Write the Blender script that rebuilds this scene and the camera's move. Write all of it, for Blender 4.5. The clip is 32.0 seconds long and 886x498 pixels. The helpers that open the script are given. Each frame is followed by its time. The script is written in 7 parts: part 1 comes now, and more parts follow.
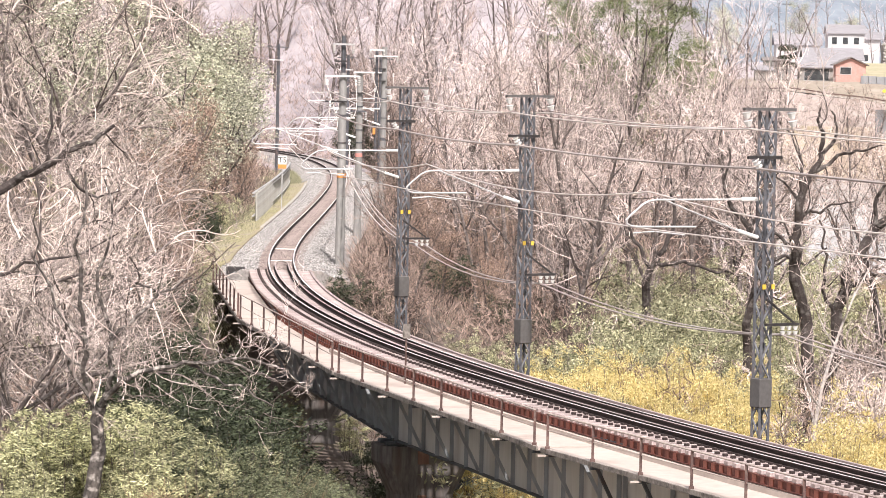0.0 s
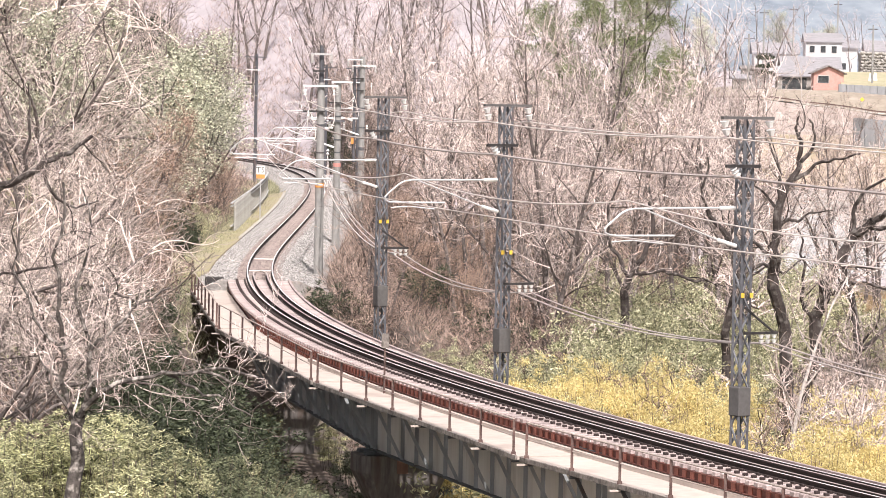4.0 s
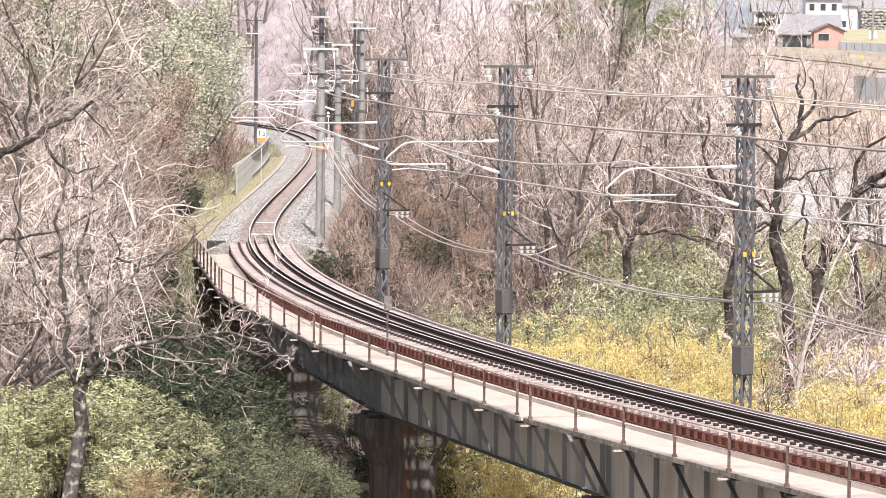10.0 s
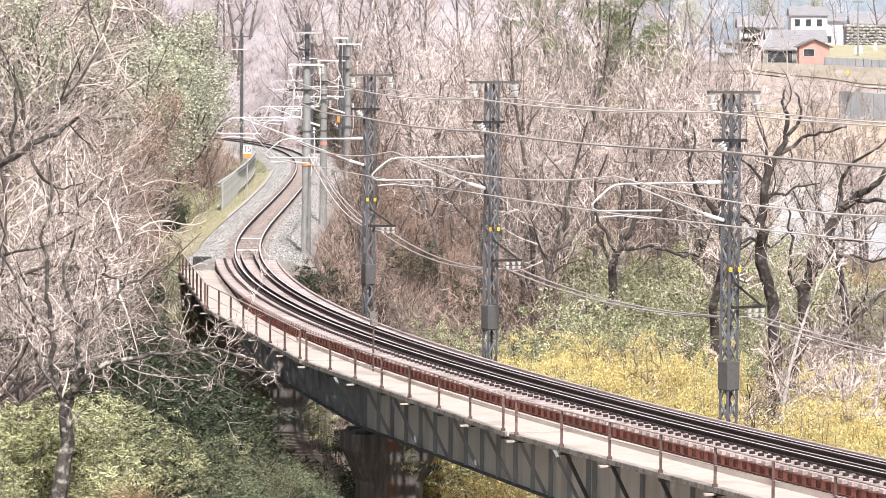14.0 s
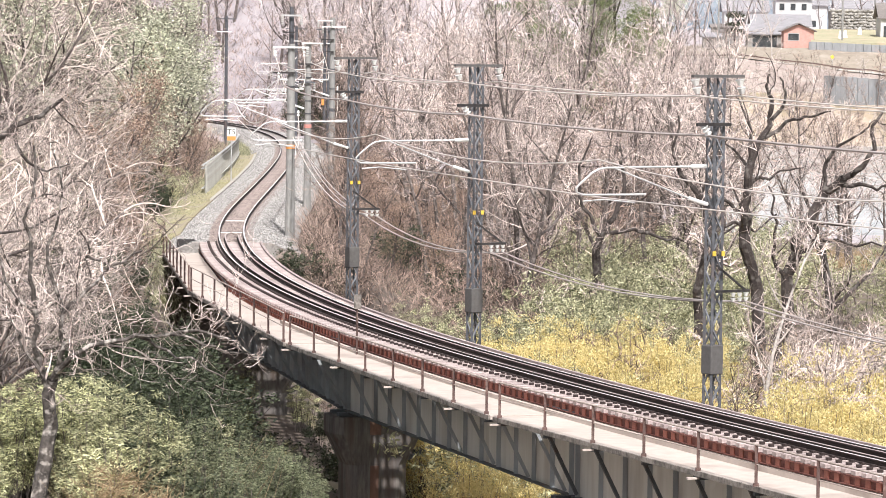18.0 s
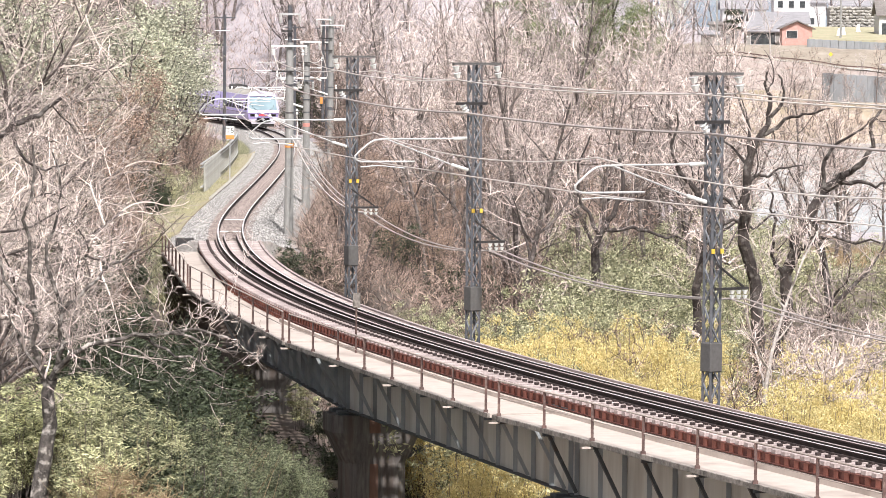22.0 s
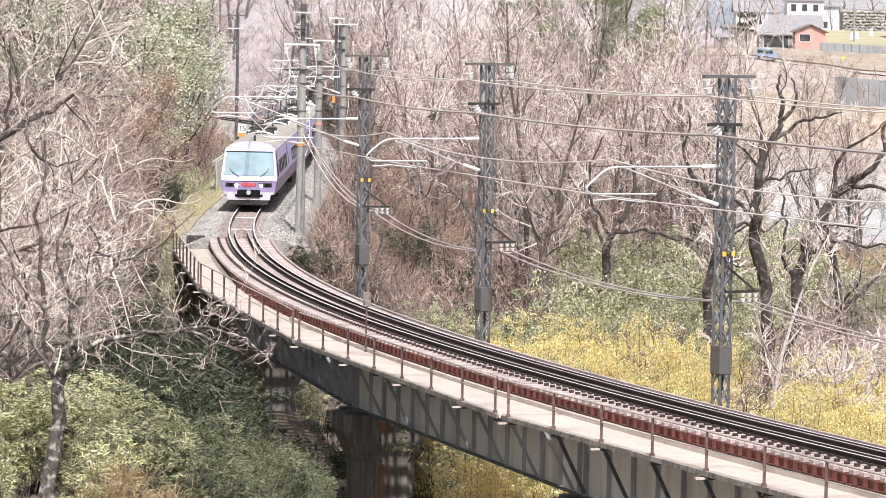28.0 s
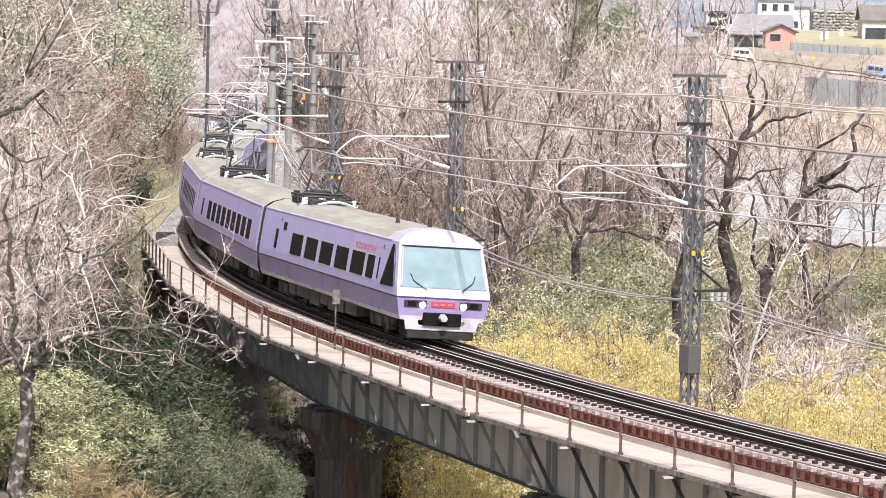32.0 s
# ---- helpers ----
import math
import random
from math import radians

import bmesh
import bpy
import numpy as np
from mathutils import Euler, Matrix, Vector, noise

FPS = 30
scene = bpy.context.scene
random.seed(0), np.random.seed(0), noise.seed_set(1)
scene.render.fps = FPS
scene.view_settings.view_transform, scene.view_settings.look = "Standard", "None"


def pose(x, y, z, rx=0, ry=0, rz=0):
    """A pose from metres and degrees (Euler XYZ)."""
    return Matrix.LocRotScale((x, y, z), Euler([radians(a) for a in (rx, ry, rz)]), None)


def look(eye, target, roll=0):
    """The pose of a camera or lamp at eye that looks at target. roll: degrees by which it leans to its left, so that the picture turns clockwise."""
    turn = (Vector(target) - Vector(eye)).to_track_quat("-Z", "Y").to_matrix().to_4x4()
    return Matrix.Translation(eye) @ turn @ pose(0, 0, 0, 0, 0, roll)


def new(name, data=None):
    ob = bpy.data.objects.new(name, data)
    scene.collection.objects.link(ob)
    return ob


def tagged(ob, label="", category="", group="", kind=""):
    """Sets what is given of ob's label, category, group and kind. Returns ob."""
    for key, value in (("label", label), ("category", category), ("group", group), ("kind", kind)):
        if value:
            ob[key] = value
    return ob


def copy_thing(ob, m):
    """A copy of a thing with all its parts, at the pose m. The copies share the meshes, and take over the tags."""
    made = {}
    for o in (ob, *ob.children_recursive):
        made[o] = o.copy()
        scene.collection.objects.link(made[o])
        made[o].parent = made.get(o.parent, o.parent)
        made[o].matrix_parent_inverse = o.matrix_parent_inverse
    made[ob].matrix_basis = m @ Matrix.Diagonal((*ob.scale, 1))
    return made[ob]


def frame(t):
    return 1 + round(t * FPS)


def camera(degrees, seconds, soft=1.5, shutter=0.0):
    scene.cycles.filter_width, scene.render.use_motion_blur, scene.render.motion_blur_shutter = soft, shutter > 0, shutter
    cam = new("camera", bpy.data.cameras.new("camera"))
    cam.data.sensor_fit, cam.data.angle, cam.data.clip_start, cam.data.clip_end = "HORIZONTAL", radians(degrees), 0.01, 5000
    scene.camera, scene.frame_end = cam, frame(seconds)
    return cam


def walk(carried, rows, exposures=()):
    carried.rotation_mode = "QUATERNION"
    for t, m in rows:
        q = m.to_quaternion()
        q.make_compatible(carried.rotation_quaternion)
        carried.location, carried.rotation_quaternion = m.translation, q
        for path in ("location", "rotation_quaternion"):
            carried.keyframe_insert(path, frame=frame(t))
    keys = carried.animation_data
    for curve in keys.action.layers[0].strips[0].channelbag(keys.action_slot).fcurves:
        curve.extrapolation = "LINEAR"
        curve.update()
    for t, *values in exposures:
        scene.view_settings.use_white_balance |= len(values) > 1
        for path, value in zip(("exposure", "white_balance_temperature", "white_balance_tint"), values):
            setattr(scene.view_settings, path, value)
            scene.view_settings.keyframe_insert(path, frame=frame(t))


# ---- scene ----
# ---------------------------------------------------------------- camera
CAMERA_TURNS = (
    (0, -0.582, 2.796, 1.23), (0.5, -0.542, 2.789, 1.26), (1, -0.494, 2.777, 1.28), (1.5, -0.448, 2.756, 1.23), (2, -0.403, 2.755, 1.22),
    (2.5, -0.374, 2.733, 1.18), (3, -0.335, 2.705, 1.16), (3.5, -0.305, 2.683, 1.14), (5.5, -0.203, 2.570, 0.82), (6, -0.190, 2.568, 0.78),
    (6.5, -0.183, 2.621, 0.75), (7, -0.188, 2.715, 0.71), (7.5, -0.204, 2.882, 0.67), (8, -0.226, 3.045, 0.66), (8.5, -0.249, 3.170, 0.66),
    (9, -0.259, 3.231, 0.62), (9.5, -0.275, 3.207, 0.60), (10, -0.293, 3.207, 0.52), (10.5, -0.315, 3.195, 0.47), (11, -0.311, 3.177, 0.41),
    (11.5, -0.290, 3.151, 0.39), (12, -0.249, 3.090, 0.37), (12.5, -0.197, 3.051, 0.36), (13, -0.159, 3.001, 0.37), (13.5, -0.127, 2.985, 0.42),
    (14, -0.090, 2.978, 0.47), (14.5, -0.032, 2.985, 0.55), (16.5, 0.138, 3.137, 0.59), (17, 0.157, 3.173, 0.60), (17.5, 0.175, 3.189, 0.63),
    (18, 0.146, 3.219, 0.66), (18.5, 0.088, 3.254, 0.64), (19, -0.000, 3.279, 0.63), (19.5, -0.048, 3.317, 0.63), (20, -0.047, 3.329, 0.61),
    (20.5, 0.020, 3.319, 0.57), (21, 0.090, 3.299, 0.57), (21.5, 0.138, 3.277, 0.54), (22, 0.162, 3.244, 0.53), (22.5, 0.175, 3.222, 0.56),
    (23, 0.163, 3.226, 0.62), (23.5, 0.131, 3.233, 0.58), (24, 0.088, 3.238, 0.60), (24.5, 0.057, 3.228, 0.64), (25, 0.055, 3.245, 0.65),
    (25.5, 0.055, 3.245, 0.73), (27.5, 0.004, 3.222, 1.07), (28, 0.004, 3.247, 1.08), (28.5, -0.020, 3.285, 1.07), (29, -0.058, 3.299, 1.03),
    (29.5, -0.108, 3.302, 0.99), (30, -0.108, 3.298, 1.06), (30.5, -0.069, 3.276, 1.12), (31, 0.068, 3.273, 1.29), (31.5, 0.216, 3.269, 1.32),
    (32, 0.447, 3.268, 1.39),
)  # seconds; degrees of turn to the right, of tilt down and of lean
EYE_HEIGHT = 9.5          # metres above the rail heads
cam = camera(12.78, 32.0, soft=0.8)


def camera_pose(turn, tilt, lean):
    a, b = radians(turn), radians(tilt)
    eye = Vector((0, 0, EYE_HEIGHT))
    return look(eye, eye + Vector((math.sin(a) * math.cos(b), math.cos(a) * math.cos(b), -math.sin(b))) * 100, lean)


walk(cam, [(t, camera_pose(a, b, c)) for t, a, b, c in CAMERA_TURNS], exposures=[(0, 0.33, 6750, 14), (3.5, 0.33, 6750, 14), (7, 0.30, 6850, 16), (10, 0.34, 6600, 12), (14, 0.33, 6500, 10), (20, 0.30, 6500, 10), (30, 0.27, 6500, 10), (32, 0.25, 6450, 10)])

# ---------------------------------------------------------------- world and sun
SUN_HEIGHT, SUN_SIDE = 51, 172     # degrees up, and compass degrees from +y towards +x
world = bpy.data.worlds.new("sky")
scene.world = world
world.use_nodes = True
nt = world.node_tree
sky = nt.nodes.new("ShaderNodeTexSky")
sky.sky_type = "NISHITA"
sky.sun_disc = False
sky.sun_elevation = radians(SUN_HEIGHT)
sky.sun_rotation = radians(SUN_SIDE)
sky.dust_density = 4.0
sky.air_density = 1.2
haze = nt.nodes.new("ShaderNodeHueSaturation")
haze.inputs["Saturation"].default_value = 0.35
nt.links.new(sky.outputs[0], haze.inputs["Color"])
nt.links.new(haze.outputs[0], nt.nodes["Background"].inputs[0])
nt.nodes["Background"].inputs[1].default_value = 0.118
sun_data = bpy.data.lights.new("sun", "SUN")
sun_data.energy, sun_data.angle, sun_data.color = 4.8, radians(1.2), (1.0, 0.96, 0.925)
sun = new("sun", sun_data)
sun.matrix_world = look((0, 0, 60), (-60 * math.sin(radians(SUN_SIDE)) * math.cos(radians(SUN_HEIGHT)),
                                     -60 * math.cos(radians(SUN_SIDE)) * math.cos(radians(SUN_HEIGHT)),
                                     60 - 60 * math.sin(radians(SUN_HEIGHT))))

# ---------------------------------------------------------------- materials


def surface(name, low, high, rough=0.8, fine=8.0, coarse=0.7, bump=0.15, metal=0.0, stain=None, vary=0.0, stretch=(1, 1, 1), spec=0.5):
    """A rough surface: two colours mixed by fine grain and coarse patches, with relief, an optional stain colour and a spread from piece to piece."""
    m = bpy.data.materials.new(name)
    m.use_nodes = True
    t = m.node_tree
    b = t.nodes["Principled BSDF"]
    co = t.nodes.new("ShaderNodeTexCoord")
    mp = t.nodes.new("ShaderNodeMapping")
    mp.inputs["Scale"].default_value = stretch
    t.links.new(co.outputs["Object"], mp.inputs["Vector"])
    n1, n2 = t.nodes.new("ShaderNodeTexNoise"), t.nodes.new("ShaderNodeTexNoise")
    for n, s, d in ((n1, fine, 5), (n2, coarse, 4)):
        n.inputs["Scale"].default_value, n.inputs["Detail"].default_value = s, d
        n.inputs["Roughness"].default_value = 0.65
        t.links.new(mp.outputs[0], n.inputs["Vector"])
    add = t.nodes.new("ShaderNodeMath")
    add.operation = "MULTIPLY_ADD"
    t.links.new(n1.outputs[0], add.inputs[0])
    add.inputs[1].default_value = 0.55
    half = t.nodes.new("ShaderNodeMath")
    half.operation = "MULTIPLY"
    half.inputs[1].default_value = 0.45
    t.links.new(n2.outputs[0], half.inputs[0])
    t.links.new(half.outputs[0], add.inputs[2])
    ramp = t.nodes.new("ShaderNodeValToRGB")
    ramp.color_ramp.elements[0].position, ramp.color_ramp.elements[1].position = 0.36, 0.64
    ramp.color_ramp.elements[0].color, ramp.color_ramp.elements[1].color = (*low, 1), (*high, 1)
    t.links.new(add.outputs[0], ramp.inputs[0])
    out = ramp.outputs[0]
    if stain:
        n3 = t.nodes.new("ShaderNodeTexNoise")
        n3.inputs["Scale"].default_value, n3.inputs["Detail"].default_value = coarse * 2.7, 6
        t.links.new(mp.outputs[0], n3.inputs["Vector"])
        r3 = t.nodes.new("ShaderNodeValToRGB")
        r3.color_ramp.elements[0].position, r3.color_ramp.elements[1].position = 0.52, 0.7
        t.links.new(n3.outputs[0], r3.inputs[0])
        mix = t.nodes.new("ShaderNodeMixRGB")
        mix.inputs[2].default_value = (*stain, 1)
        t.links.new(r3.outputs[0], mix.inputs[0])
        t.links.new(out, mix.inputs[1])
        out = mix.outputs[0]
    if vary:
        info = t.nodes.new("ShaderNodeObjectInfo")
        hs = t.nodes.new("ShaderNodeHueSaturation")
        rng = t.nodes.new("ShaderNodeMapRange")
        rng.inputs[3].default_value, rng.inputs[4].default_value = 1 - vary, 1 + vary
        t.links.new(info.outputs["Random"], rng.inputs[0])
        t.links.new(rng.outputs[0], hs.inputs["Value"])
        t.links.new(out, hs.inputs["Color"])
        out = hs.outputs[0]
    t.links.new(out, b.inputs["Base Color"])
    b.inputs["Roughness"].default_value = rough
    b.inputs["Metallic"].default_value = metal
    b.inputs["Specular IOR Level"].default_value = spec
    if bump:
        bp = t.nodes.new("ShaderNodeBump")
        bp.inputs["Strength"].default_value, bp.inputs["Distance"].default_value = bump, 0.03
        t.links.new(n1.outputs[0], bp.inputs["Height"])
        t.links.new(bp.outputs[0], b.inputs["Normal"])
    return m


def leafy(name, low, high, rough=0.6, through_light=0.25, vary=0.2, dark_share=0.0):
    """Leaves or twigs: the colour changes from leaf to leaf and from plant to plant, and some light passes through."""
    m = bpy.data.materials.new(name)
    m.use_nodes = True
    t = m.node_tree
    b = t.nodes["Principled BSDF"]
    geo = t.nodes.new("ShaderNodeNewGeometry")
    ramp = t.nodes.new("ShaderNodeValToRGB")
    ramp.color_ramp.elements[0].color, ramp.color_ramp.elements[1].color = (*low, 1), (*high, 1)
    ramp.color_ramp.elements[0].position = dark_share
    t.links.new(geo.outputs["Random Per Island"], ramp.inputs[0])
    info = t.nodes.new("ShaderNodeObjectInfo")
    rng = t.nodes.new("ShaderNodeMapRange")
    rng.inputs[3].default_value, rng.inputs[4].default_value = 1 - vary, 1 + vary
    hs = t.nodes.new("ShaderNodeHueSaturation")
    t.links.new(info.outputs["Random"], rng.inputs[0])
    t.links.new(rng.outputs[0], hs.inputs["Value"])
    t.links.new(ramp.outputs[0], hs.inputs["Color"])
    t.links.new(hs.outputs[0], b.inputs["Base Color"])
    b.inputs["Roughness"].default_value = rough
    b.inputs["Specular IOR Level"].default_value = 0.25
    if through_light:
        tr = t.nodes.new("ShaderNodeBsdfTranslucent")
        mix = t.nodes.new("ShaderNodeMixShader")
        mix.inputs[0].default_value = through_light
        t.links.new(hs.outputs[0], tr.inputs["Color"])
        t.links.new(b.outputs[0], mix.inputs[1])
        t.links.new(tr.outputs[0], mix.inputs[2])
        t.links.new(mix.outputs[0], t.nodes["Material Output"].inputs[0])
    return m


M = {
    "earth": surface("leaf_litter", (0.065, 0.05, 0.043), (0.20, 0.158, 0.135), 0.95, 2.2, 0.15, 0.6, stain=(0.12, 0.11, 0.05)),
    "ballast": surface("ballast_stone", (0.16, 0.145, 0.14), (0.42, 0.40, 0.385), 0.9, 9.0, 0.4, 0.8, stain=(0.36, 0.27, 0.23)),
    "rail_side": surface("rail_rust", (0.018, 0.012, 0.012), (0.05, 0.032, 0.03), 0.75, 12, 1.0, 0.1),
    "rail_head": surface("rail_polished", (0.70, 0.64, 0.66), (0.86, 0.80, 0.82), 0.35, 20, 1.0, 0.0, metal=0.1),
    "sleeper": surface("sleeper_wood", (0.27, 0.215, 0.21), (0.50, 0.42, 0.41), 0.85, 9, 1.5, 0.3, vary=0.18),
    "beam": surface("edge_beam_rust", (0.10, 0.034, 0.028), (0.17, 0.062, 0.05), 0.8, 14, 1.2, 0.2, stain=(0.23, 0.10, 0.08)),
    "rib": surface("edge_rib_rust", (0.25, 0.085, 0.062), (0.36, 0.14, 0.105), 0.8, 14, 1.2, 0.2, vary=0.2),
    "deck": surface("walkway_concrete", (0.43, 0.37, 0.335), (0.55, 0.48, 0.44), 0.85, 3, 0.25, 0.12, stain=(0.35, 0.29, 0.26)),
    "deck_edge": surface("mossy_concrete", (0.10, 0.088, 0.08), (0.40, 0.36, 0.33), 0.9, 9, 1.2, 0.4, stain=(0.07, 0.063, 0.055)),
    "post": surface("railing_paint", (0.065, 0.038, 0.035), (0.15, 0.09, 0.08), 0.7, 15, 2, 0.1, stain=(0.20, 0.14, 0.12), vary=0.2),
    "handrail": surface("handrail_paint", (0.32, 0.25, 0.225), (0.52, 0.45, 0.415), 0.6, 6, 0.15, 0.1),
    "girder_pale": surface("pale_girder_web", (0.62, 0.61, 0.58), (0.73, 0.715, 0.68), 0.6, 4, 0.5, 0.1, stain=(0.50, 0.47, 0.43), stretch=(1, 1, 0.12)),
    "girder": surface("girder_paint", (0.29, 0.315, 0.335), (0.39, 0.42, 0.445), 0.6, 4, 0.5, 0.1, stain=(0.24, 0.25, 0.26), stretch=(1, 1, 0.25)),
    "girder_dark": surface("girder_frame_paint", (0.055, 0.062, 0.072), (0.125, 0.138, 0.152), 0.6, 6, 0.8, 0.1, stain=(0.10, 0.07, 0.06)),
    "pier": surface("pier_concrete", (0.06, 0.054, 0.052), (0.22, 0.20, 0.19), 0.85, 5, 0.6, 0.3, stain=(0.10, 0.075, 0.065), stretch=(1.6, 1.6, 0.22)),
    "tower": surface("tower_steel", (0.045, 0.048, 0.057), (0.125, 0.13, 0.147), 0.6, 9, 1.0, 0.1, stain=(0.12, 0.09, 0.085)),
    "tower_plate": surface("tower_plate", (0.085, 0.08, 0.08), (0.13, 0.125, 0.125), 0.6, 9, 1.0, 0.1),
    "black": surface("black_steel", (0.02, 0.018, 0.02), (0.05, 0.045, 0.045), 0.6, 9, 1.0, 0.1),
    "lacing": surface("lacing_steel", (0.11, 0.116, 0.132), (0.25, 0.26, 0.285), 0.6, 9, 1.0, 0.1),
    "galvanised": surface("galvanised_tube", (0.40, 0.40, 0.41), (0.62, 0.62, 0.62), 0.45, 20, 2, 0.0, metal=0.25),
    "wire": surface("wire_metal", (0.72, 0.66, 0.63), (0.86, 0.80, 0.77), 0.45, 3, 0.5, 0.0, metal=0.3),
    "wire_dark": surface("feeder_cable", (0.40, 0.35, 0.34), (0.55, 0.49, 0.48), 0.6, 3, 0.5, 0.0),
    "porcelain": surface("porcelain", (0.78, 0.78, 0.77), (0.88, 0.88, 0.87), 0.25, 5, 1, 0.0),
    "concrete": surface("pole_concrete", (0.19, 0.19, 0.19), (0.37, 0.365, 0.355), 0.85, 6, 0.7, 0.2, stain=(0.26, 0.25, 0.235), stretch=(1, 1, 0.35)),
    "yellow": surface("yellow_band", (0.62, 0.42, 0.05), (0.75, 0.52, 0.08), 0.6, 8, 2, 0.0),
    "orange": surface("orange_band", (0.62, 0.25, 0.06), (0.74, 0.33, 0.10), 0.6, 8, 2, 0.0),
    "red_band": surface("faded_red_band", (0.55, 0.22, 0.19), (0.66, 0.32, 0.28), 0.7, 8, 2, 0.0),
    "white": surface("white_paint", (0.72, 0.71, 0.70), (0.83, 0.82, 0.81), 0.55, 8, 2, 0.05),
    "fence": surface("fence_steel", (0.30, 0.30, 0.285), (0.46, 0.455, 0.435), 0.7, 8, 1.0, 0.1, vary=0.15, stain=(0.36, 0.33, 0.29)),
}

# ---------------------------------------------------------------- the line of the track
# Curvature per metre at even steps of 16.8 m; distance 0 lies far up the line, where it comes round the hill.
BEND_STEP = 16.8
BENDS = (-4.2, -3.2, -2.25, -1.56, -1.16, -0.81, -0.43, -0.21, -0.17, 0.0, 0.73, 2.03, 2.85, 3.3, 3.9, 3.7, 3.1, 2.9, 2.9, 2.9, 2.9, 2.9, 2.9)
LINE_START, LINE_HEADING = Vector((-18.91, 373.25)), radians(-78.3)


def bend(s):
    if s < 0:
        return -4.2e-3 if s > -60 else 0.0
    i = s / BEND_STEP
    j = min(int(i), len(BENDS) - 2)
    f = min(i - j, 1.0)
    return 1e-3 * (BENDS[j] * (1 - f) + BENDS[j + 1] * f)


def trace_line():
    near = LINE_START.copy()
    rows = {0: (near.x, near.y, LINE_HEADING)}
    for way in (1, -1):
        p, h, s = near.copy(), LINE_HEADING, 0
        while -900 < s < 380:
            k = bend(s + way * 0.5)
            mid = h + way * 0.5 * k
            p = p + Vector((math.cos(mid), math.sin(mid))) * way
            h += way * k
            s += way
            rows[s] = (p.x, p.y, h)
    keys = sorted(rows)
    # from the near rail to the centre line
    return keys[0], [(rows[k][0] - 0.56 * math.sin(rows[k][2]), rows[k][1] + 0.56 * math.cos(rows[k][2]), rows[k][2]) for k in keys]


LINE_FROM, LINE = trace_line()


def heading(s):
    i = min(max(s - LINE_FROM, 0), len(LINE) - 1.001)
    j = int(i)
    return LINE[j][2] + (LINE[j + 1][2] - LINE[j][2]) * (i - j)


def on_line(s, off=0.0, z=0.0):
    """The place s metres along the track, off metres to the side of the river, at height z over the rail heads."""
    i = min(max(s - LINE_FROM, 0), len(LINE) - 1.001)
    j = int(i)
    f = i - j
    x, y, h = (LINE[j][n] + (LINE[j + 1][n] - LINE[j][n]) * f for n in range(3))
    return Vector((x - math.sin(h) * off, y + math.cos(h) * off, z))


def line_x(y):
    """The track's x at a distance y from the camera, and the distance along it."""
    s = min(max(373 - y, LINE_FROM + 2), 370)
    for _ in range(4):
        p = on_line(s)
        s = min(max(s + (p.y - y) * 0.98, LINE_FROM + 2), 375)
    return on_line(s).x, s


# ---------------------------------------------------------------- mesh helpers


def finish(name, verts, faces, material, parent=None, label="", smooth=False):
    me = bpy.data.meshes.new(name)
    me.from_pydata([tuple(v) for v in verts], [], faces)
    me.update()
    for m in (material if isinstance(material, (list, tuple)) else [material]):
        me.materials.append(m)
    if smooth:
        me.polygons.foreach_set("use_smooth", [True] * len(me.polygons))
    ob = new(name, me)
    if parent:
        ob.parent = parent
    if label:
        ob["label"] = label
    return ob


def part(name, bm, material, parent=None, label="", smooth=False):
    me = bpy.data.meshes.new(name)
    bm.normal_update()
    bm.to_mesh(me)
    bm.free()
    for m in (material if isinstance(material, (list, tuple)) else [material]):
        me.materials.append(m)
    if smooth:
        me.polygons.foreach_set("use_smooth", [True] * len(me.polygons))
    ob = new(name, me)
    if parent:
        ob.parent = parent
    if label:
        ob["label"] = label
    return ob


def again(ob, name, m, parent=None):
    """Another piece on the same mesh."""
    o = new(name, ob.data)
    o.matrix_basis = m
    o.parent = parent if parent else ob.parent
    return o


def box(bm, x0, x1, y0, y1, z0, z1, m=None, bevel=0.0):
    r = bmesh.ops.create_cube(bm, size=1.0, matrix=Matrix.Translation(((x0 + x1) / 2, (y0 + y1) / 2, (z0 + z1) / 2)) @ Matrix.Diagonal((x1 - x0, y1 - y0, z1 - z0, 1)))
    vs = r["verts"]
    if bevel:
        es = list({e for v in vs for e in v.link_edges})
        rb = bmesh.ops.bevel(bm, geom=es, offset=bevel, segments=1, affect="EDGES")
        vs = list({v for f in rb["faces"] for v in f.verts} | {v for v in vs if v.is_valid})
    if m is not None:
        bmesh.ops.transform(bm, matrix=m, verts=vs)
    return vs


def strut(bm, a, b, w, d=None, n=4):
    """A bar from a to b: square when n is 4, round when it is more."""
    a, b = Vector(a), Vector(b)
    d = d or w
    q = (b - a).to_track_quat("Z", "Y").to_matrix().to_4x4()
    k = math.sqrt(2) if n == 4 else 1.0
    ring = []
    for e, o in ((0, a), (1, b)):
        for i in range(n):
            t = math.tau * (i + 0.5) / n
            ring.append(bm.verts.new(o + (q @ Vector((math.cos(t) * w * k / 2, math.sin(t) * d * k / 2, 0)))))
    for i in range(n):
        bm.faces.new((ring[i], ring[(i + 1) % n], ring[n + (i + 1) % n], ring[n + i]))
    bm.faces.new(ring[:n][::-1])
    bm.faces.new(ring[n:])


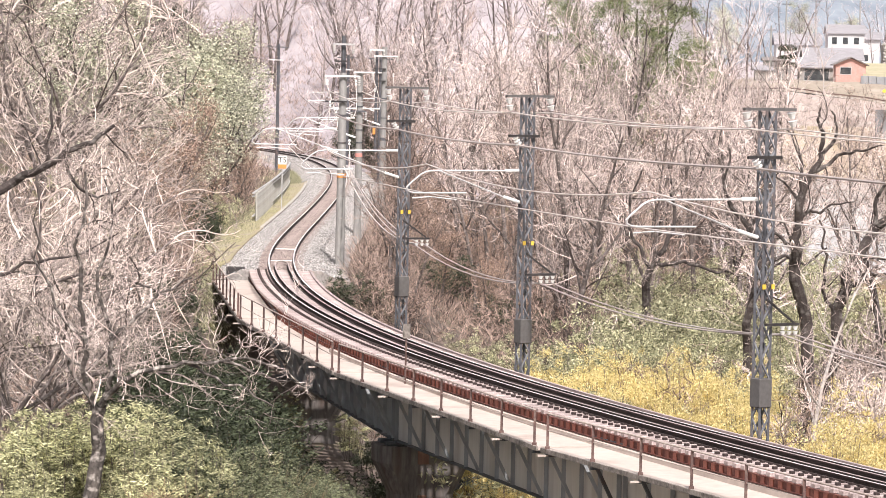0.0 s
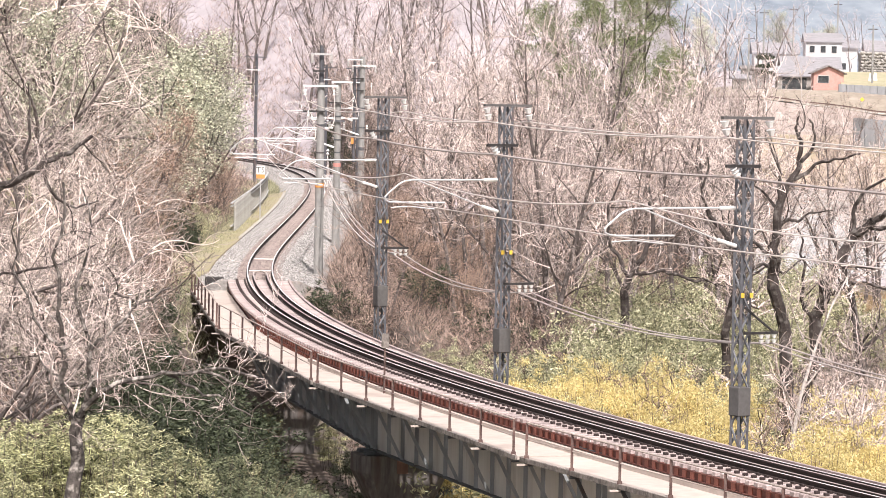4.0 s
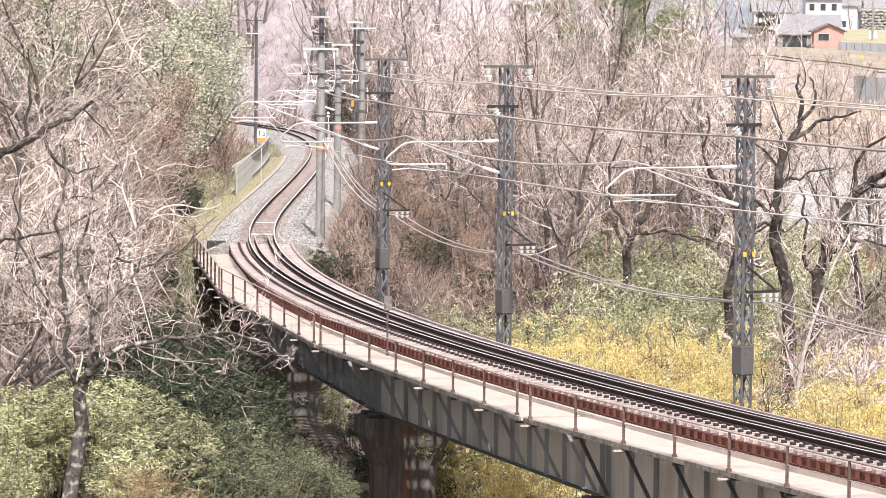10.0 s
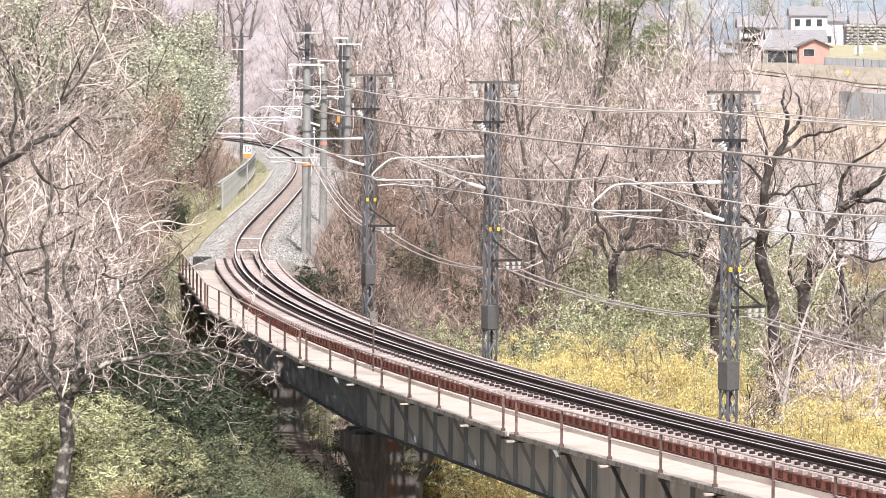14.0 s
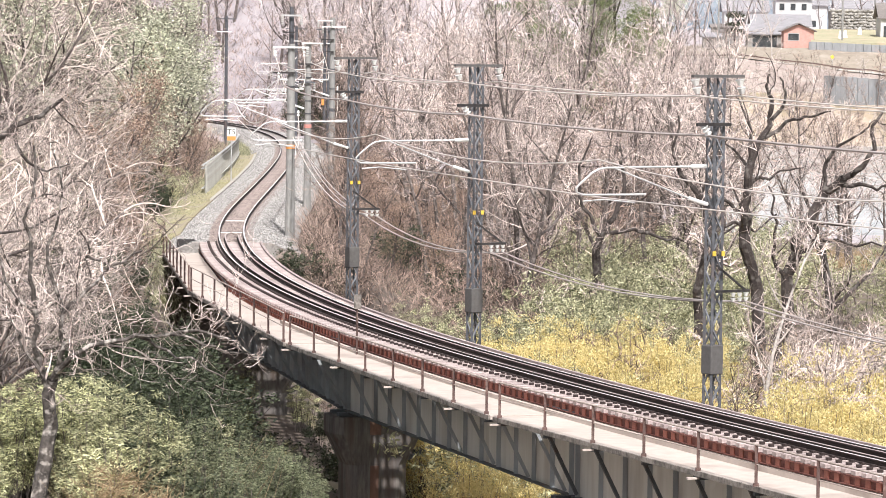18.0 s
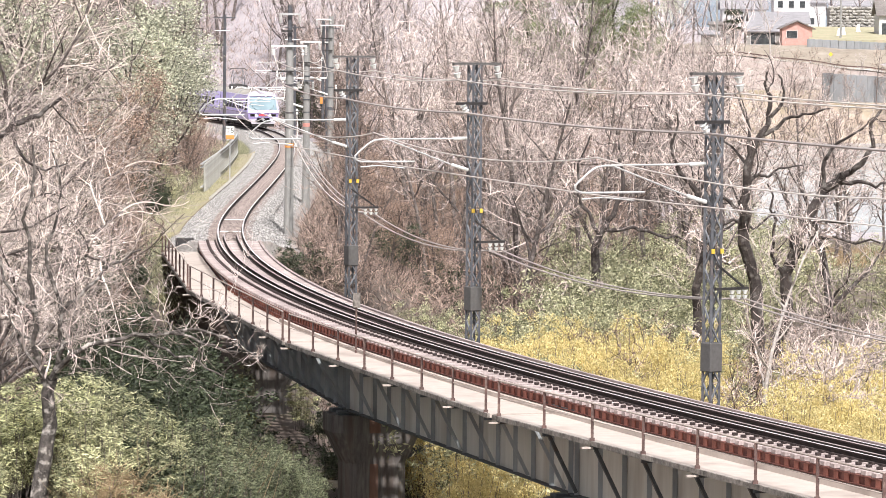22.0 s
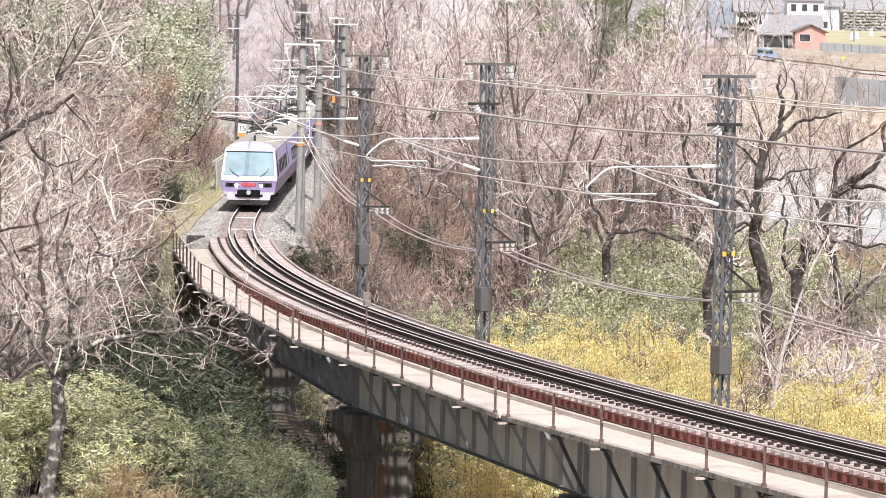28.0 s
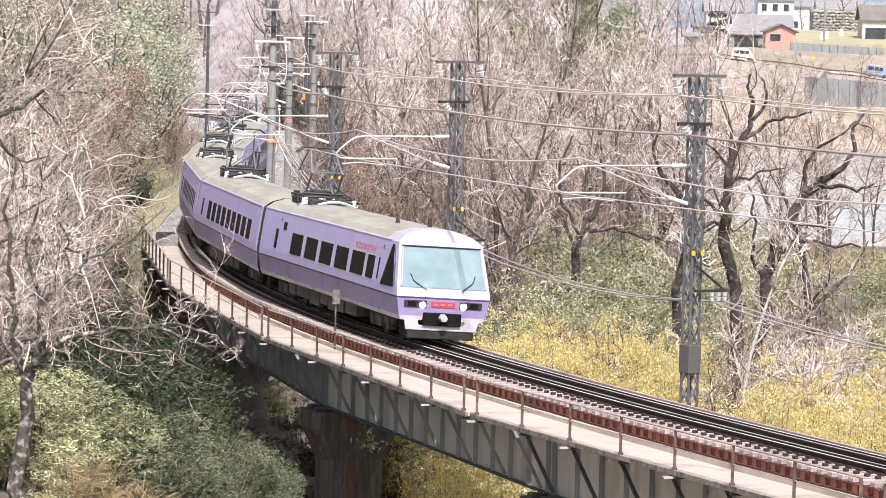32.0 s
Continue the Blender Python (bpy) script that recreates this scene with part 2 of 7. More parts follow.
def tube(bm, pts, r, n=6):
    """A round tube along a line of points."""
    pts = [Vector(p) for p in pts]
    rings = []
    for i, p in enumerate(pts):
        d = pts[min(i + 1, len(pts) - 1)] - pts[max(i - 1, 0)]
        turn = d.to_track_quat("Z", "Y") if i == 0 else last.rotation_difference(d) @ turn
        q, last = turn.to_matrix(), d
        rr = r[i] if isinstance(r, (list, tuple)) else r
        rings.append([bm.verts.new(p + q @ Vector((math.cos(math.tau * k / n) * rr, math.sin(math.tau * k / n) * rr, 0))) for k in range(n)])
    for a, b in zip(rings, rings[1:]):
        for k in range(n):
            bm.faces.new((a[k], a[(k + 1) % n], b[(k + 1) % n], b[k]))
    bm.faces.new(rings[0][::-1])
    bm.faces.new(rings[-1])


def ribbon(name, s0, s1, step, section, material, parent=None, label="", close=True, smooth=False):
    """A section of (off, z) corners swept along the track."""
    n = max(2, int(round((s1 - s0) / step)) + 1)
    vs, fs, m = [], [], len(section)
    for i in range(n):
        s = s0 + (s1 - s0) * i / (n - 1)
        vs += [on_line(s, o, z) for o, z in section]
    for i in range(n - 1):
        for k in range(m if close else m - 1):
            a, b = i * m + k, i * m + (k + 1) % m
            fs.append((a, a + m, b + m, b))
    if close:
        fs += [tuple(range(m)), tuple(range((n - 1) * m, n * m))[::-1]]
    return finish(name, vs, fs, material, parent, label, smooth)


def rect(o0, o1, z0, z1):
    return [(o0, z0), (o0, z1), (o1, z1), (o1, z0)]


def smoothstep(a, b, x):
    t = min(max((x - a) / (b - a), 0.0), 1.0)
    return t * t * (3 - 2 * t)


def frame_at(s, off=0.0, z=0.0):
    """A pose on the track: x to the river side, y back up the line, z up."""
    p, h = on_line(s, off, z), heading(s)
    return Matrix.Translation(p) @ Matrix.Rotation(h + math.pi / 2, 4, "Z")


# ---------------------------------------------------------------- ground, river, far hills


def ground_z(x, y):
    lx, s = line_x(max(y, 60))
    u = x - lx
    rough = 0.5 * noise.noise(Vector((x * 0.13, y * 0.07, 1.7))) + 0.22 * noise.noise(Vector((x * 0.5, y * 0.4, 4.2)))
    # shelf that carries the line, the hillside above it and the slope below it
    up = max(0.0, -u - 6.0)
    left = -0.85 + min(0.62 * up, 26 + 0.12 * up)
    down = max(0.0, u - 4.6)
    right = -0.85 - min(0.62 * down, 3.9)
    quiet = smoothstep(4.5, 8.0, abs(u - 0.4))
    shelf = (left if u < 0 else right) + rough * quiet
    # valley under the bridge
    bank = -8.6 + (4.7 * smoothstep(-1.5, -6.5, u) + 0.55 * max(0.0, -u - 13) * smoothstep(105, 135, y)) * smoothstep(94, 108, y) + 3.9 * smoothstep(2.5, 9, u) + 4.2 * smoothstep(126, 158, y) * (1 - smoothstep(1.0, 5.0, u)) * smoothstep(-12, -6, u)
    bank += 2.6 * smoothstep(-3.0, -0.5, u) * (1 - smoothstep(2, 5, u)) * smoothstep(99, 109, y) * (1 - smoothstep(128, 142, y))
    # knoll on which the camera stands, sloping down to the river
    knoll = max(-8.6, 7.9 - 0.165 * max(0.0, y - 3))
    bank = knoll + (bank - knoll) * smoothstep(80, 96, y)
    valley = bank + rough * smoothstep(20, 60, y)
    z = valley + (shelf - valley) * smoothstep(163, 176, y)
    # wooded spur behind the line
    a = x / max(y, 1.0)
    spur = 34 * smoothstep(320, 520, y) * (1 - smoothstep(0.040, 0.072, a))
    if u > 0:
        z += min(spur, 0.7 * max(0.0, u - 7)) + (rough * 2 if spur > 3 else 0)
    # river flat, dry meadow, road bank and house terrace
    open_side = smoothstep(0.046, 0.066, a) * smoothstep(230, 300, y)
    flat = -9.0 + rough * 0.6
    flat += -1.6 * smoothstep(360, 372, y) * (1 - smoothstep(538, 550, y))
    flat += 9.2 * smoothstep(548, 574, y) + 4.8 * smoothstep(570, 600, y) - 0.107 * min(max(x - 46.3, 0.0), 40.0) * smoothstep(570, 600, y) * (1 - smoothstep(618, 640, y)) + 1.5 * smoothstep(618, 640, y) + 2.5 * smoothstep(680, 800, y)
    z += (flat - z) * open_side
    z += 260 * smoothstep(900, 2600, y) * (0.75 + 0.6 * noise.noise(Vector((x * 0.0016, y * 0.0013, 9.1)))) 
    return z


def spread(marks):
    out = []
    for a, b, n in marks:
        out += [a + (b - a) * i / n for i in range(n)]
    return out + [marks[-1][1]]


def build_ground():
    xs = spread([(-900, -200, 14), (-200, -60, 22), (-60, 60, 100), (60, 200, 30), (200, 1200, 20)])
    ys = spread([(-120, 60, 12), (60, 150, 40), (150, 260, 60), (260, 460, 60), (460, 680, 60), (680, 900, 16), (900, 2700, 30)])
    n = len(xs)
    vs = [(x, y, ground_z(x, y)) for y in ys for x in xs]
    fs = [(j * n + i, j * n + i + 1, (j + 1) * n + i + 1, (j + 1) * n + i) for j in range(len(ys) - 1) for i in range(n - 1)]
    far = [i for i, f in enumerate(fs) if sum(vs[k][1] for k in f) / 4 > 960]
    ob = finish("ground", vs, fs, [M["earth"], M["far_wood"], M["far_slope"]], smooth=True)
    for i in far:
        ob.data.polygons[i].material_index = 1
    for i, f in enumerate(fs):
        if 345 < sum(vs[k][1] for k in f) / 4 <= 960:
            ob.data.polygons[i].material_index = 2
    tagged(ob, "brown leaf-littered valley ground and wooded hillsides", "ground", kind="structure")


M["bank"] = surface("pale_bank_litter", (0.26, 0.21, 0.19), (0.45, 0.375, 0.345), 0.95, 1.2, 0.1, 0.5, stain=(0.40, 0.36, 0.33))
# distance haze is mixed into the colours of the far slope and far woods
M["far_slope"] = surface("haze_tinted_far_slope", (0.32, 0.29, 0.31), (0.46, 0.42, 0.445), 1.0, 0.6, 0.05, 0.3)
M["far_wood"] = surface("haze_tinted_far_woods", (0.12, 0.155, 0.20), (0.29, 0.33, 0.375), 1.0, 0.09, 0.012, 0.0, stretch=(1, 0.25, 1))
M["water"] = surface("river_water", (0.42, 0.43, 0.44), (0.66, 0.67, 0.68), 0.22, 0.6, 0.08, 0.35, stretch=(0.3, 1, 1))
M["meadow"] = surface("dry_meadow_grass", (0.32, 0.255, 0.20), (0.50, 0.415, 0.345), 0.95, 0.9, 0.06, 0.5, stain=(0.26, 0.22, 0.13))
M["asphalt"] = surface("pale_road", (0.42, 0.40, 0.38), (0.55, 0.53, 0.50), 0.9, 3, 0.2, 0.1)
build_ground()

water = finish("water", [(10, 362, -9.9), (200, 362, -9.9), (200, 546, -9.9), (10, 546, -9.9)], [(0, 1, 2, 3)], M["water"])
tagged(water, "pale shallow river flowing over stones", "river", kind="structure")


def patch(name, x0, x1, y0, y1, lift, material, nx=30, ny=12):
    vs = [(x0 + (x1 - x0) * i / nx, y0 + (y1 - y0) * j / ny, 0) for j in range(ny + 1) for i in range(nx + 1)]
    vs = [(x, y, ground_z(x, y) + lift) for x, y, _ in vs]
    fs = [(j * (nx + 1) + i, j * (nx + 1) + i + 1, (j + 1) * (nx + 1) + i + 1, (j + 1) * (nx + 1) + i) for j in range(ny) for i in range(nx)]
    return finish(name, vs, fs, material, smooth=True)


tagged(patch("river_bank", 32, 170, 574, 599.5, 0.15, M["bank"], 40, 14), "pale brown littered bank below the road", "bank", kind="structure")
tagged(patch("gravel_bar", 28, 160, 541, 556, 0.15, M["ballast"], 40, 8), "grey gravel along the river", "gravel", kind="structure")
tagged(patch("meadow", 28, 160, 556.3, 573.7, 0.15, M["meadow"], 40, 14), "tan dry grass meadow beside the river", "meadow", kind="structure")
M["yard"] = surface("dry_yard_grass", (0.24, 0.20, 0.165), (0.36, 0.315, 0.26), 0.95, 1.0, 0.12, 0.4, stain=(0.38, 0.33, 0.28))
tagged(patch("yard", 36, 140, 612.2, 700, 0.1, M["yard"], 40, 30), "dry greenish grass yard round the houses", "yard", kind="structure")
tagged(patch("road", 32, 200, 600, 612, 0.3, M["asphalt"], 40, 4), "pale country road on a bank", "road", kind="structure")

# ---------------------------------------------------------------- track
LINE_END = 330
tagged(ribbon("ballast", -160, 198.5, 2.0, [(-3.1, -0.95), (-2.4, -0.5), (-1.75, -0.2), (1.75, -0.2), (2.3, -0.45), (2.9, -0.62), (3.5, -1.15)], M["ballast"]),
       "grey crushed-stone ballast bed with rusty middle", "ballast", kind="structure")


M["verge"] = surface("verge_moss", (0.34, 0.285, 0.24), (0.36, 0.34, 0.15), 0.95, 1.1, 0.16, 0.8, stain=(0.37, 0.31, 0.27))
tagged(ribbon("verge", 66, 186.0, 2.0, [(-4.9, -1.0), (-4.6, -0.73), (-3.0, -0.66), (-2.65, -0.54), (-2.45, -0.43), (-2.45, -1.0)], M["verge"]),
       "yellow-green mossy verge beside the ballast", "verge", kind="structure")
M["trough"] = surface("trough_concrete", (0.30, 0.285, 0.26), (0.50, 0.475, 0.44), 0.9, 5, 0.5, 0.2)
tagged(ribbon("cable_trough", 72, 150, 2.0, [(-2.62, -0.6), (-2.62, -0.38), (-2.42, -0.38), (-2.42, -0.6)], M["trough"]),
       "pale concrete cable trough along the ballast edge", "cable trough", kind="structure")


def rail_section(o):
    return [(o - 0.065, -0.15), (o - 0.065, -0.135), (o - 0.009, -0.12), (o - 0.009, -0.045), (o - 0.033, -0.035), (o - 0.033, -0.004),
            (o + 0.033, -0.004), (o + 0.033, -0.035), (o + 0.009, -0.045), (o + 0.009, -0.12), (o + 0.065, -0.135), (o + 0.065, -0.15)]


M["guard_head"] = surface("guard_rail_head", (0.34, 0.27, 0.27), (0.52, 0.44, 0.44), 0.5, 14, 1.0, 0.0)
for nm, o in (("near", -0.566), ("far", 0.566)):
    r = tagged(ribbon("running_rail", -160, LINE_END, 2.0, rail_section(o), M["rail_side"]), "rusty steel rail with a polished head", "rail", "running rails", "structure")
    ribbon("rail_head", -160, LINE_END, 2.0, rect(o - 0.031, o + 0.031, -0.003, 0.0), M["rail_head"], r)
for o, e in ((-0.30, -0.02), (0.30, 0.02)):
    g = tagged(ribbon("guard_rail", 195.6, LINE_END, 1.5, rail_section(o), M["rail_side"]), "rusty guard rail between the running rails", "rail", "guard rails", "structure")
    ribbon("rail_head", 195.6, LINE_END, 1.5, rect(o - 0.031, o + 0.031, -0.003, 0.004), M["guard_head"], g)
bm = bmesh.new()
tube(bm, [on_line(195.6 - 2.6 * math.sin(math.pi * k / 10), 0.30 * math.cos(math.pi * k / 10), -0.05) for k in range(11)], 0.04)
tagged(part("guard_rail_nose", bm, M["handrail"]), "bent end joining the two guard rails", "rail", kind="structure")

# loose stones over the bed


def stones(name, label, n, s0, s1, sides, material, seed):
    r, vs, fs = random.Random(seed), [], []
    for _ in range(n):
        s = r.uniform(s0, s1)
        o0, o1 = r.choice(sides)
        o = r.uniform(o0, o1)
        z = -0.2 if abs(o) < 1.75 else (-0.2 - 0.46 * (-o - 1.75) if o < 0 else (-0.2 - 0.45 * (o - 1.75) if o < 2.3 else -0.45 - 0.09 * (o - 2.3)))
        c, q = on_line(s, o, z + 0.01), r.uniform(0.022, 0.055)
        t = r.uniform(0, math.tau)
        k = len(vs)
        for j in range(4):
            vs.append(c + Vector((math.cos(t + j * math.pi / 2) * q * r.uniform(0.7, 1.3), math.sin(t + j * math.pi / 2) * q * r.uniform(0.7, 1.3), r.uniform(-0.3, 0.3) * q)))
        vs.append(c + Vector((r.uniform(-0.3, 0.3) * q, r.uniform(-0.3, 0.3) * q, q * r.uniform(0.6, 1.1))))
        fs += [(k, k + 1, k + 4), (k + 1, k + 2, k + 4), (k + 2, k + 3, k + 4), (k + 3, k, k + 4)]
    tagged(finish(name, vs, fs, material), label, "ballast", kind="stuff")


M["stone_grey"] = leafy("ballast_stone_pieces", (0.09, 0.086, 0.085), (0.52, 0.505, 0.495), 0.9, 0.0, 0.0)
M["stone_rust"] = leafy("rusty_stone_pieces", (0.10, 0.08, 0.075), (0.44, 0.37, 0.345), 0.9, 0.0, 0.0)
stones("ballast_stones", "loose grey ballast stones beside the rails", 42000, 60, 198.4, ((-2.9, -1.0), (0.75, 2.75)), M["stone_grey"], 61)
stones("ballast_stones", "loose grey ballast stones on the far curve", 16000, -20, 60, ((-2.9, -1.0), (0.75, 2.75)), M["stone_grey"], 63)
stones("ballast_stones", "rust-brown ballast stones between the rails", 9000, 60, 198.4, ((-1.0, 0.9),), M["stone_rust"], 62)

# ---------------------------------------------------------------- bridge
JOINTS = (198.8, 223.7, 248.3, 271.8, 294.6, 317.4)
EDGE = (-3.1, -3.0, -3.1, -3.4, -3.3, -3.3)          # outer edge of the walkway at each joint
DECK_Z, GIRDER_TOP, GIRDER_FOOT = -0.62, -0.42, -2.75


def build_span(i):
    a, b = JOINTS[i], JOINTS[i + 1]
    span = new("bridge_span")
    tagged(span, "steel plate-girder railway bridge span with concrete side walkway", "bridge span", "bridge spans")

    def at(t, off, z):
        """t from 0 to 1 along the straight chord of this span; off from the chord of the centre line."""
        p0, p1 = on_line(a + 0.06), on_line(b - 0.06)
        n = Vector((-(p1 - p0).y, (p1 - p0).x, 0)).normalized()
        return p0 + (p1 - p0) * t + n * off + Vector((0, 0, z))

    def edge(t):
        return EDGE[i] + (EDGE[i + 1] - EDGE[i]) * t

    def bar(name, corners0, corners1, material, label=""):
        k = len(corners0)
        vs = list(corners0) + list(corners1)
        fs = [(j, (j + 1) % k, k + (j + 1) % k, k + j) for j in range(k)] + [tuple(range(k))[::-1], tuple(range(k, 2 * k))]
        return finish(name, vs, fs, material, span, label)

    def beam(name, o0, o1, z0, z1, material, label="", t0=0.0, t1=1.0):
        return bar(name, [at(t0, o0, z0), at(t0, o1, z0), at(t0, o1, z1), at(t0, o0, z1)],
                   [at(t1, o0, z0), at(t1, o1, z0), at(t1, o1, z1), at(t1, o0, z1)], material, label)

    length = b - a
    foot = GIRDER_FOOT if i else -2.3
    for o in (-1.0, 1.0):
        # webs are paler from the third span on
        beam("girder_web", o - 0.012, o + 0.012, foot, GIRDER_TOP, M["girder_pale" if i >= 2 else "girder"], "pale grey weathered girder web" if i >= 2 else "grey-painted steel girder web")
        beam("top_flange", o - 0.19, o + 0.19, GIRDER_TOP, GIRDER_TOP + 0.04, M["girder_dark"])
        beam("bottom_flange", o - 0.19, o + 0.19, foot - 0.04, foot, M["girder_dark"])
    # hidden plate, added to keep sun patches off the web
    beam("closing_plate", -1.48, -1.195, -0.47, -0.44, M["girder_dark"])
    # walkway slab with a worn outer edge
    e0, e1 = edge(0), edge(1)
    bar("walkway_slab", [at(0, e0 + 0.05, DECK_Z - 0.1), at(0, -1.5, DECK_Z - 0.1), at(0, -1.5, DECK_Z), at(0, e0 + 0.05, DECK_Z)],
        [at(1, e1 + 0.05, DECK_Z - 0.1), at(1, -1.5, DECK_Z - 0.1), at(1, -1.5, DECK_Z), at(1, e1 + 0.05, DECK_Z)], M["deck"], "pale pinkish concrete walkway slab")
    bar("slab_edge", [at(0, e0 - 0.02, DECK_Z - 0.11), at(0, e0 + 0.047, DECK_Z - 0.11), at(0, e0 + 0.047, DECK_Z + 0.012), at(0, e0 - 0.02, DECK_Z + 0.012)],
        [at(1, e1 - 0.02, DECK_Z - 0.11), at(1, e1 + 0.047, DECK_Z - 0.11), at(1, e1 + 0.047, DECK_Z + 0.012), at(1, e1 - 0.02, DECK_Z + 0.012)], M["deck_edge"], "weathered dark slab edge")
    # posts, brackets and rails
    n = 7
    first, last = 0.35 / length, 1 - 0.35 / length
    for k in range(n + 1):
        t = first + (last - first) * k / n
        o = edge(t)
        p = at(t, o + 0.04, DECK_Z)
        top = p + Vector((0, 0, 0.93))
        bm = bmesh.new()
        strut(bm, p + Vector((0, 0, -0.1)), top, 0.068, 0.068)
        box(bm, -0.06, 0.06, -0.06, 0.06, 0, 0.08, Matrix.Translation(p))
        part("post", bm, M["post"], span)
        bm = bmesh.new()
        strut(bm, at(t, o, DECK_Z - 0.14), at(t, -1.05, DECK_Z - 0.14), 0.09, 0.12)
        part("bracket_arm", bm, M["girder_dark"], span)
        bm = bmesh.new()
        strut(bm, at(t, -2.15, DECK_Z - 0.15), at(t, -1.17, foot + 0.08), 0.085, 0.085)
        part("bracket_brace", bm, M["girder_dark" if i >= 3 else "girder"], span)
        if k % 2 == 0:
            bm = bmesh.new()
            q = at(t, o - 0.12, DECK_Z - 0.13)
            strut(bm, at(t, o - 0.24, DECK_Z - 0.16), at(t, o + 0.05, DECK_Z - 0.16), 0.11, 0.045)
            part("bracket_end", bm, M["deck"], span, "pale bracket end plate")
    for z, r in ((0.93, 0.025), (0.5, 0.013)):
        bm = bmesh.new()
        tube(bm, [at(first, edge(first) + 0.04, DECK_Z + z), at(last, edge(last) + 0.04, DECK_Z + z)], r)
        part("handrail" if z > 0.6 else "middle_rail", bm, M["handrail"], span)
    # stiffeners on the outer face
    m = 2 * n
    for k in range(m + 1):
        t = 0.006 + 0.988 * k / m
        for o in (-1.0, 1.0):
            bm = bmesh.new()
            side = -1 if o < 0 else 1
            strut(bm, at(t, o + side * 0.07, foot), at(t, o + side * 0.07, GIRDER_TOP), 0.12, 0.05 if k % 2 else 0.09)
            part("stiffener", bm, M["girder"], span)
    # cross frames between the girders
    for k in range(5):
        t = 0.02 + 0.96 * k / 4
        bm = bmesh.new()
        strut(bm, at(t, -0.95, foot + 0.1), at(t, 0.95, GIRDER_TOP - 0.1), 0.09)
        strut(bm, at(t, 0.95, foot + 0.1), at(t, -0.95, GIRDER_TOP - 0.1), 0.09)
        part("cross_frame", bm, M["girder_dark"], span)
    return span


for i in range(len(JOINTS) - 1):
    build_span(i)

# edge beam beside the sleepers, with its ribs; it swings outward before the abutment
beam_thing = new("edge_beam")
tagged(beam_thing, "red-brown rusty edge beam with ribs beside the track", "edge beam")


def beam_off(s):
    if s > 223.6:
        return -1.42
    t = (223.6 - s) / 27.6
    return -1.42 - 0.1 * t + 1.2 * t * (1 - t)


def swept(name, s0, s1, step, o0, o1, z0, z1, material, parent):
    n = int(round((s1 - s0) / step)) + 1
    vs, fs = [], []
    for i in range(n):
        s = s0 + (s1 - s0) * i / (n - 1)
        f = beam_off(s)
        vs += [on_line(s, f + o0, z0), on_line(s, f + o0, z1), on_line(s, f + o1, z1), on_line(s, f + o1, z0)]
    for i in range(n - 1):
        for k in range(4):
            fs.append((i * 4 + k, i * 4 + 4 + k, i * 4 + 4 + (k + 1) % 4, i * 4 + (k + 1) % 4))
    fs += [(0, 1, 2, 3), (n * 4 - 1, n * 4 - 2, n * 4 - 3, n * 4 - 4)]
    return finish(name, vs, fs, material, parent)


swept("web_plate", 196.0, LINE_END, 2.0, -0.02, 0.02, -0.475, -0.295, M["beam"], beam_thing)
swept("top_angle", 196.0, LINE_END, 2.0, -0.07, 0.05, -0.294, -0.27, M["beam"], beam_thing)
swept("bottom_angle", 196.0, LINE_END, 2.0, -0.09, 0.03, -0.50, -0.476, M["beam"], beam_thing)
swept("kerb_plate", 199.0, 251.0, 2.0, -0.03, 0.03, -0.66, -0.501, M["beam"], beam_thing)
swept("kerb_strip", 251.0, LINE_END, 2.0, -0.03, 0.03, -0.66, -0.501, M["deck_edge"], beam_thing)
swept("cable_trough", 240, LINE_END, 2.0, -0.3, -0.18, -0.62, -0.5, M["deck"], beam_thing)
bm = bmesh.new()
box(bm, -0.05, -0.015, -0.11, 0.11, -0.472, -0.298, None, 0.006)
rib = part("rib", bm, M["rib"], beam_thing)
rib.matrix_basis = frame_at(224, beam_off(224))
s = 224.5
while s < 300:
    again(rib, "rib", frame_at(s, beam_off(s)))
    s += 0.5
bm = bmesh.new()
box(bm, -0.075, -0.035, -0.11, 0.11, -0.63, -0.505, None, 0.006)
foot_rib = part("rib", bm, M["rib"], beam_thing)
foot_rib.matrix_basis = frame_at(224, beam_off(224))
for k in range(1, 52):
    again(foot_rib, "rib", frame_at(224 + 0.5 * k, beam_off(224 + 0.5 * k)))

# bridge sleepers, each laid across the girders
timber = new("bridge_timbers")
tagged(timber, "weathered pale bridge sleepers under the rails", "sleepers", kind="structure")
bm = bmesh.new()
box(bm, -1.46, 1.28, -0.12, 0.12, -0.268, -0.155, None, 0.012)
first_sleeper = part("sleeper", bm, M["sleeper"], timber)
first_sleeper.matrix_basis = frame_at(198.8)
bm = bmesh.new()
box(bm, -1.12, -1.0, -0.05, 0.05, -0.153, -0.085, None, 0.008)
box(bm, -0.76, -0.68, -0.08, 0.08, -0.153, -0.09, None, 0.01)
first_chair = part("rail_chair", bm, M["rail_side"], timber, "dark iron rail chair and hook bolt")
first_chair.matrix_basis = frame_at(198.8)
s = 199.3
while s < 302:
    again(first_sleeper, "sleeper", frame_at(s))
    again(first_chair, "rail_chair", frame_at(s))
    s += 0.5
ribbon("tie_timber", 198.8, LINE_END, 2.0, rect(1.2, 1.3, -0.15, -0.09), M["sleeper"], timber, "pale timber over the sleeper ends")

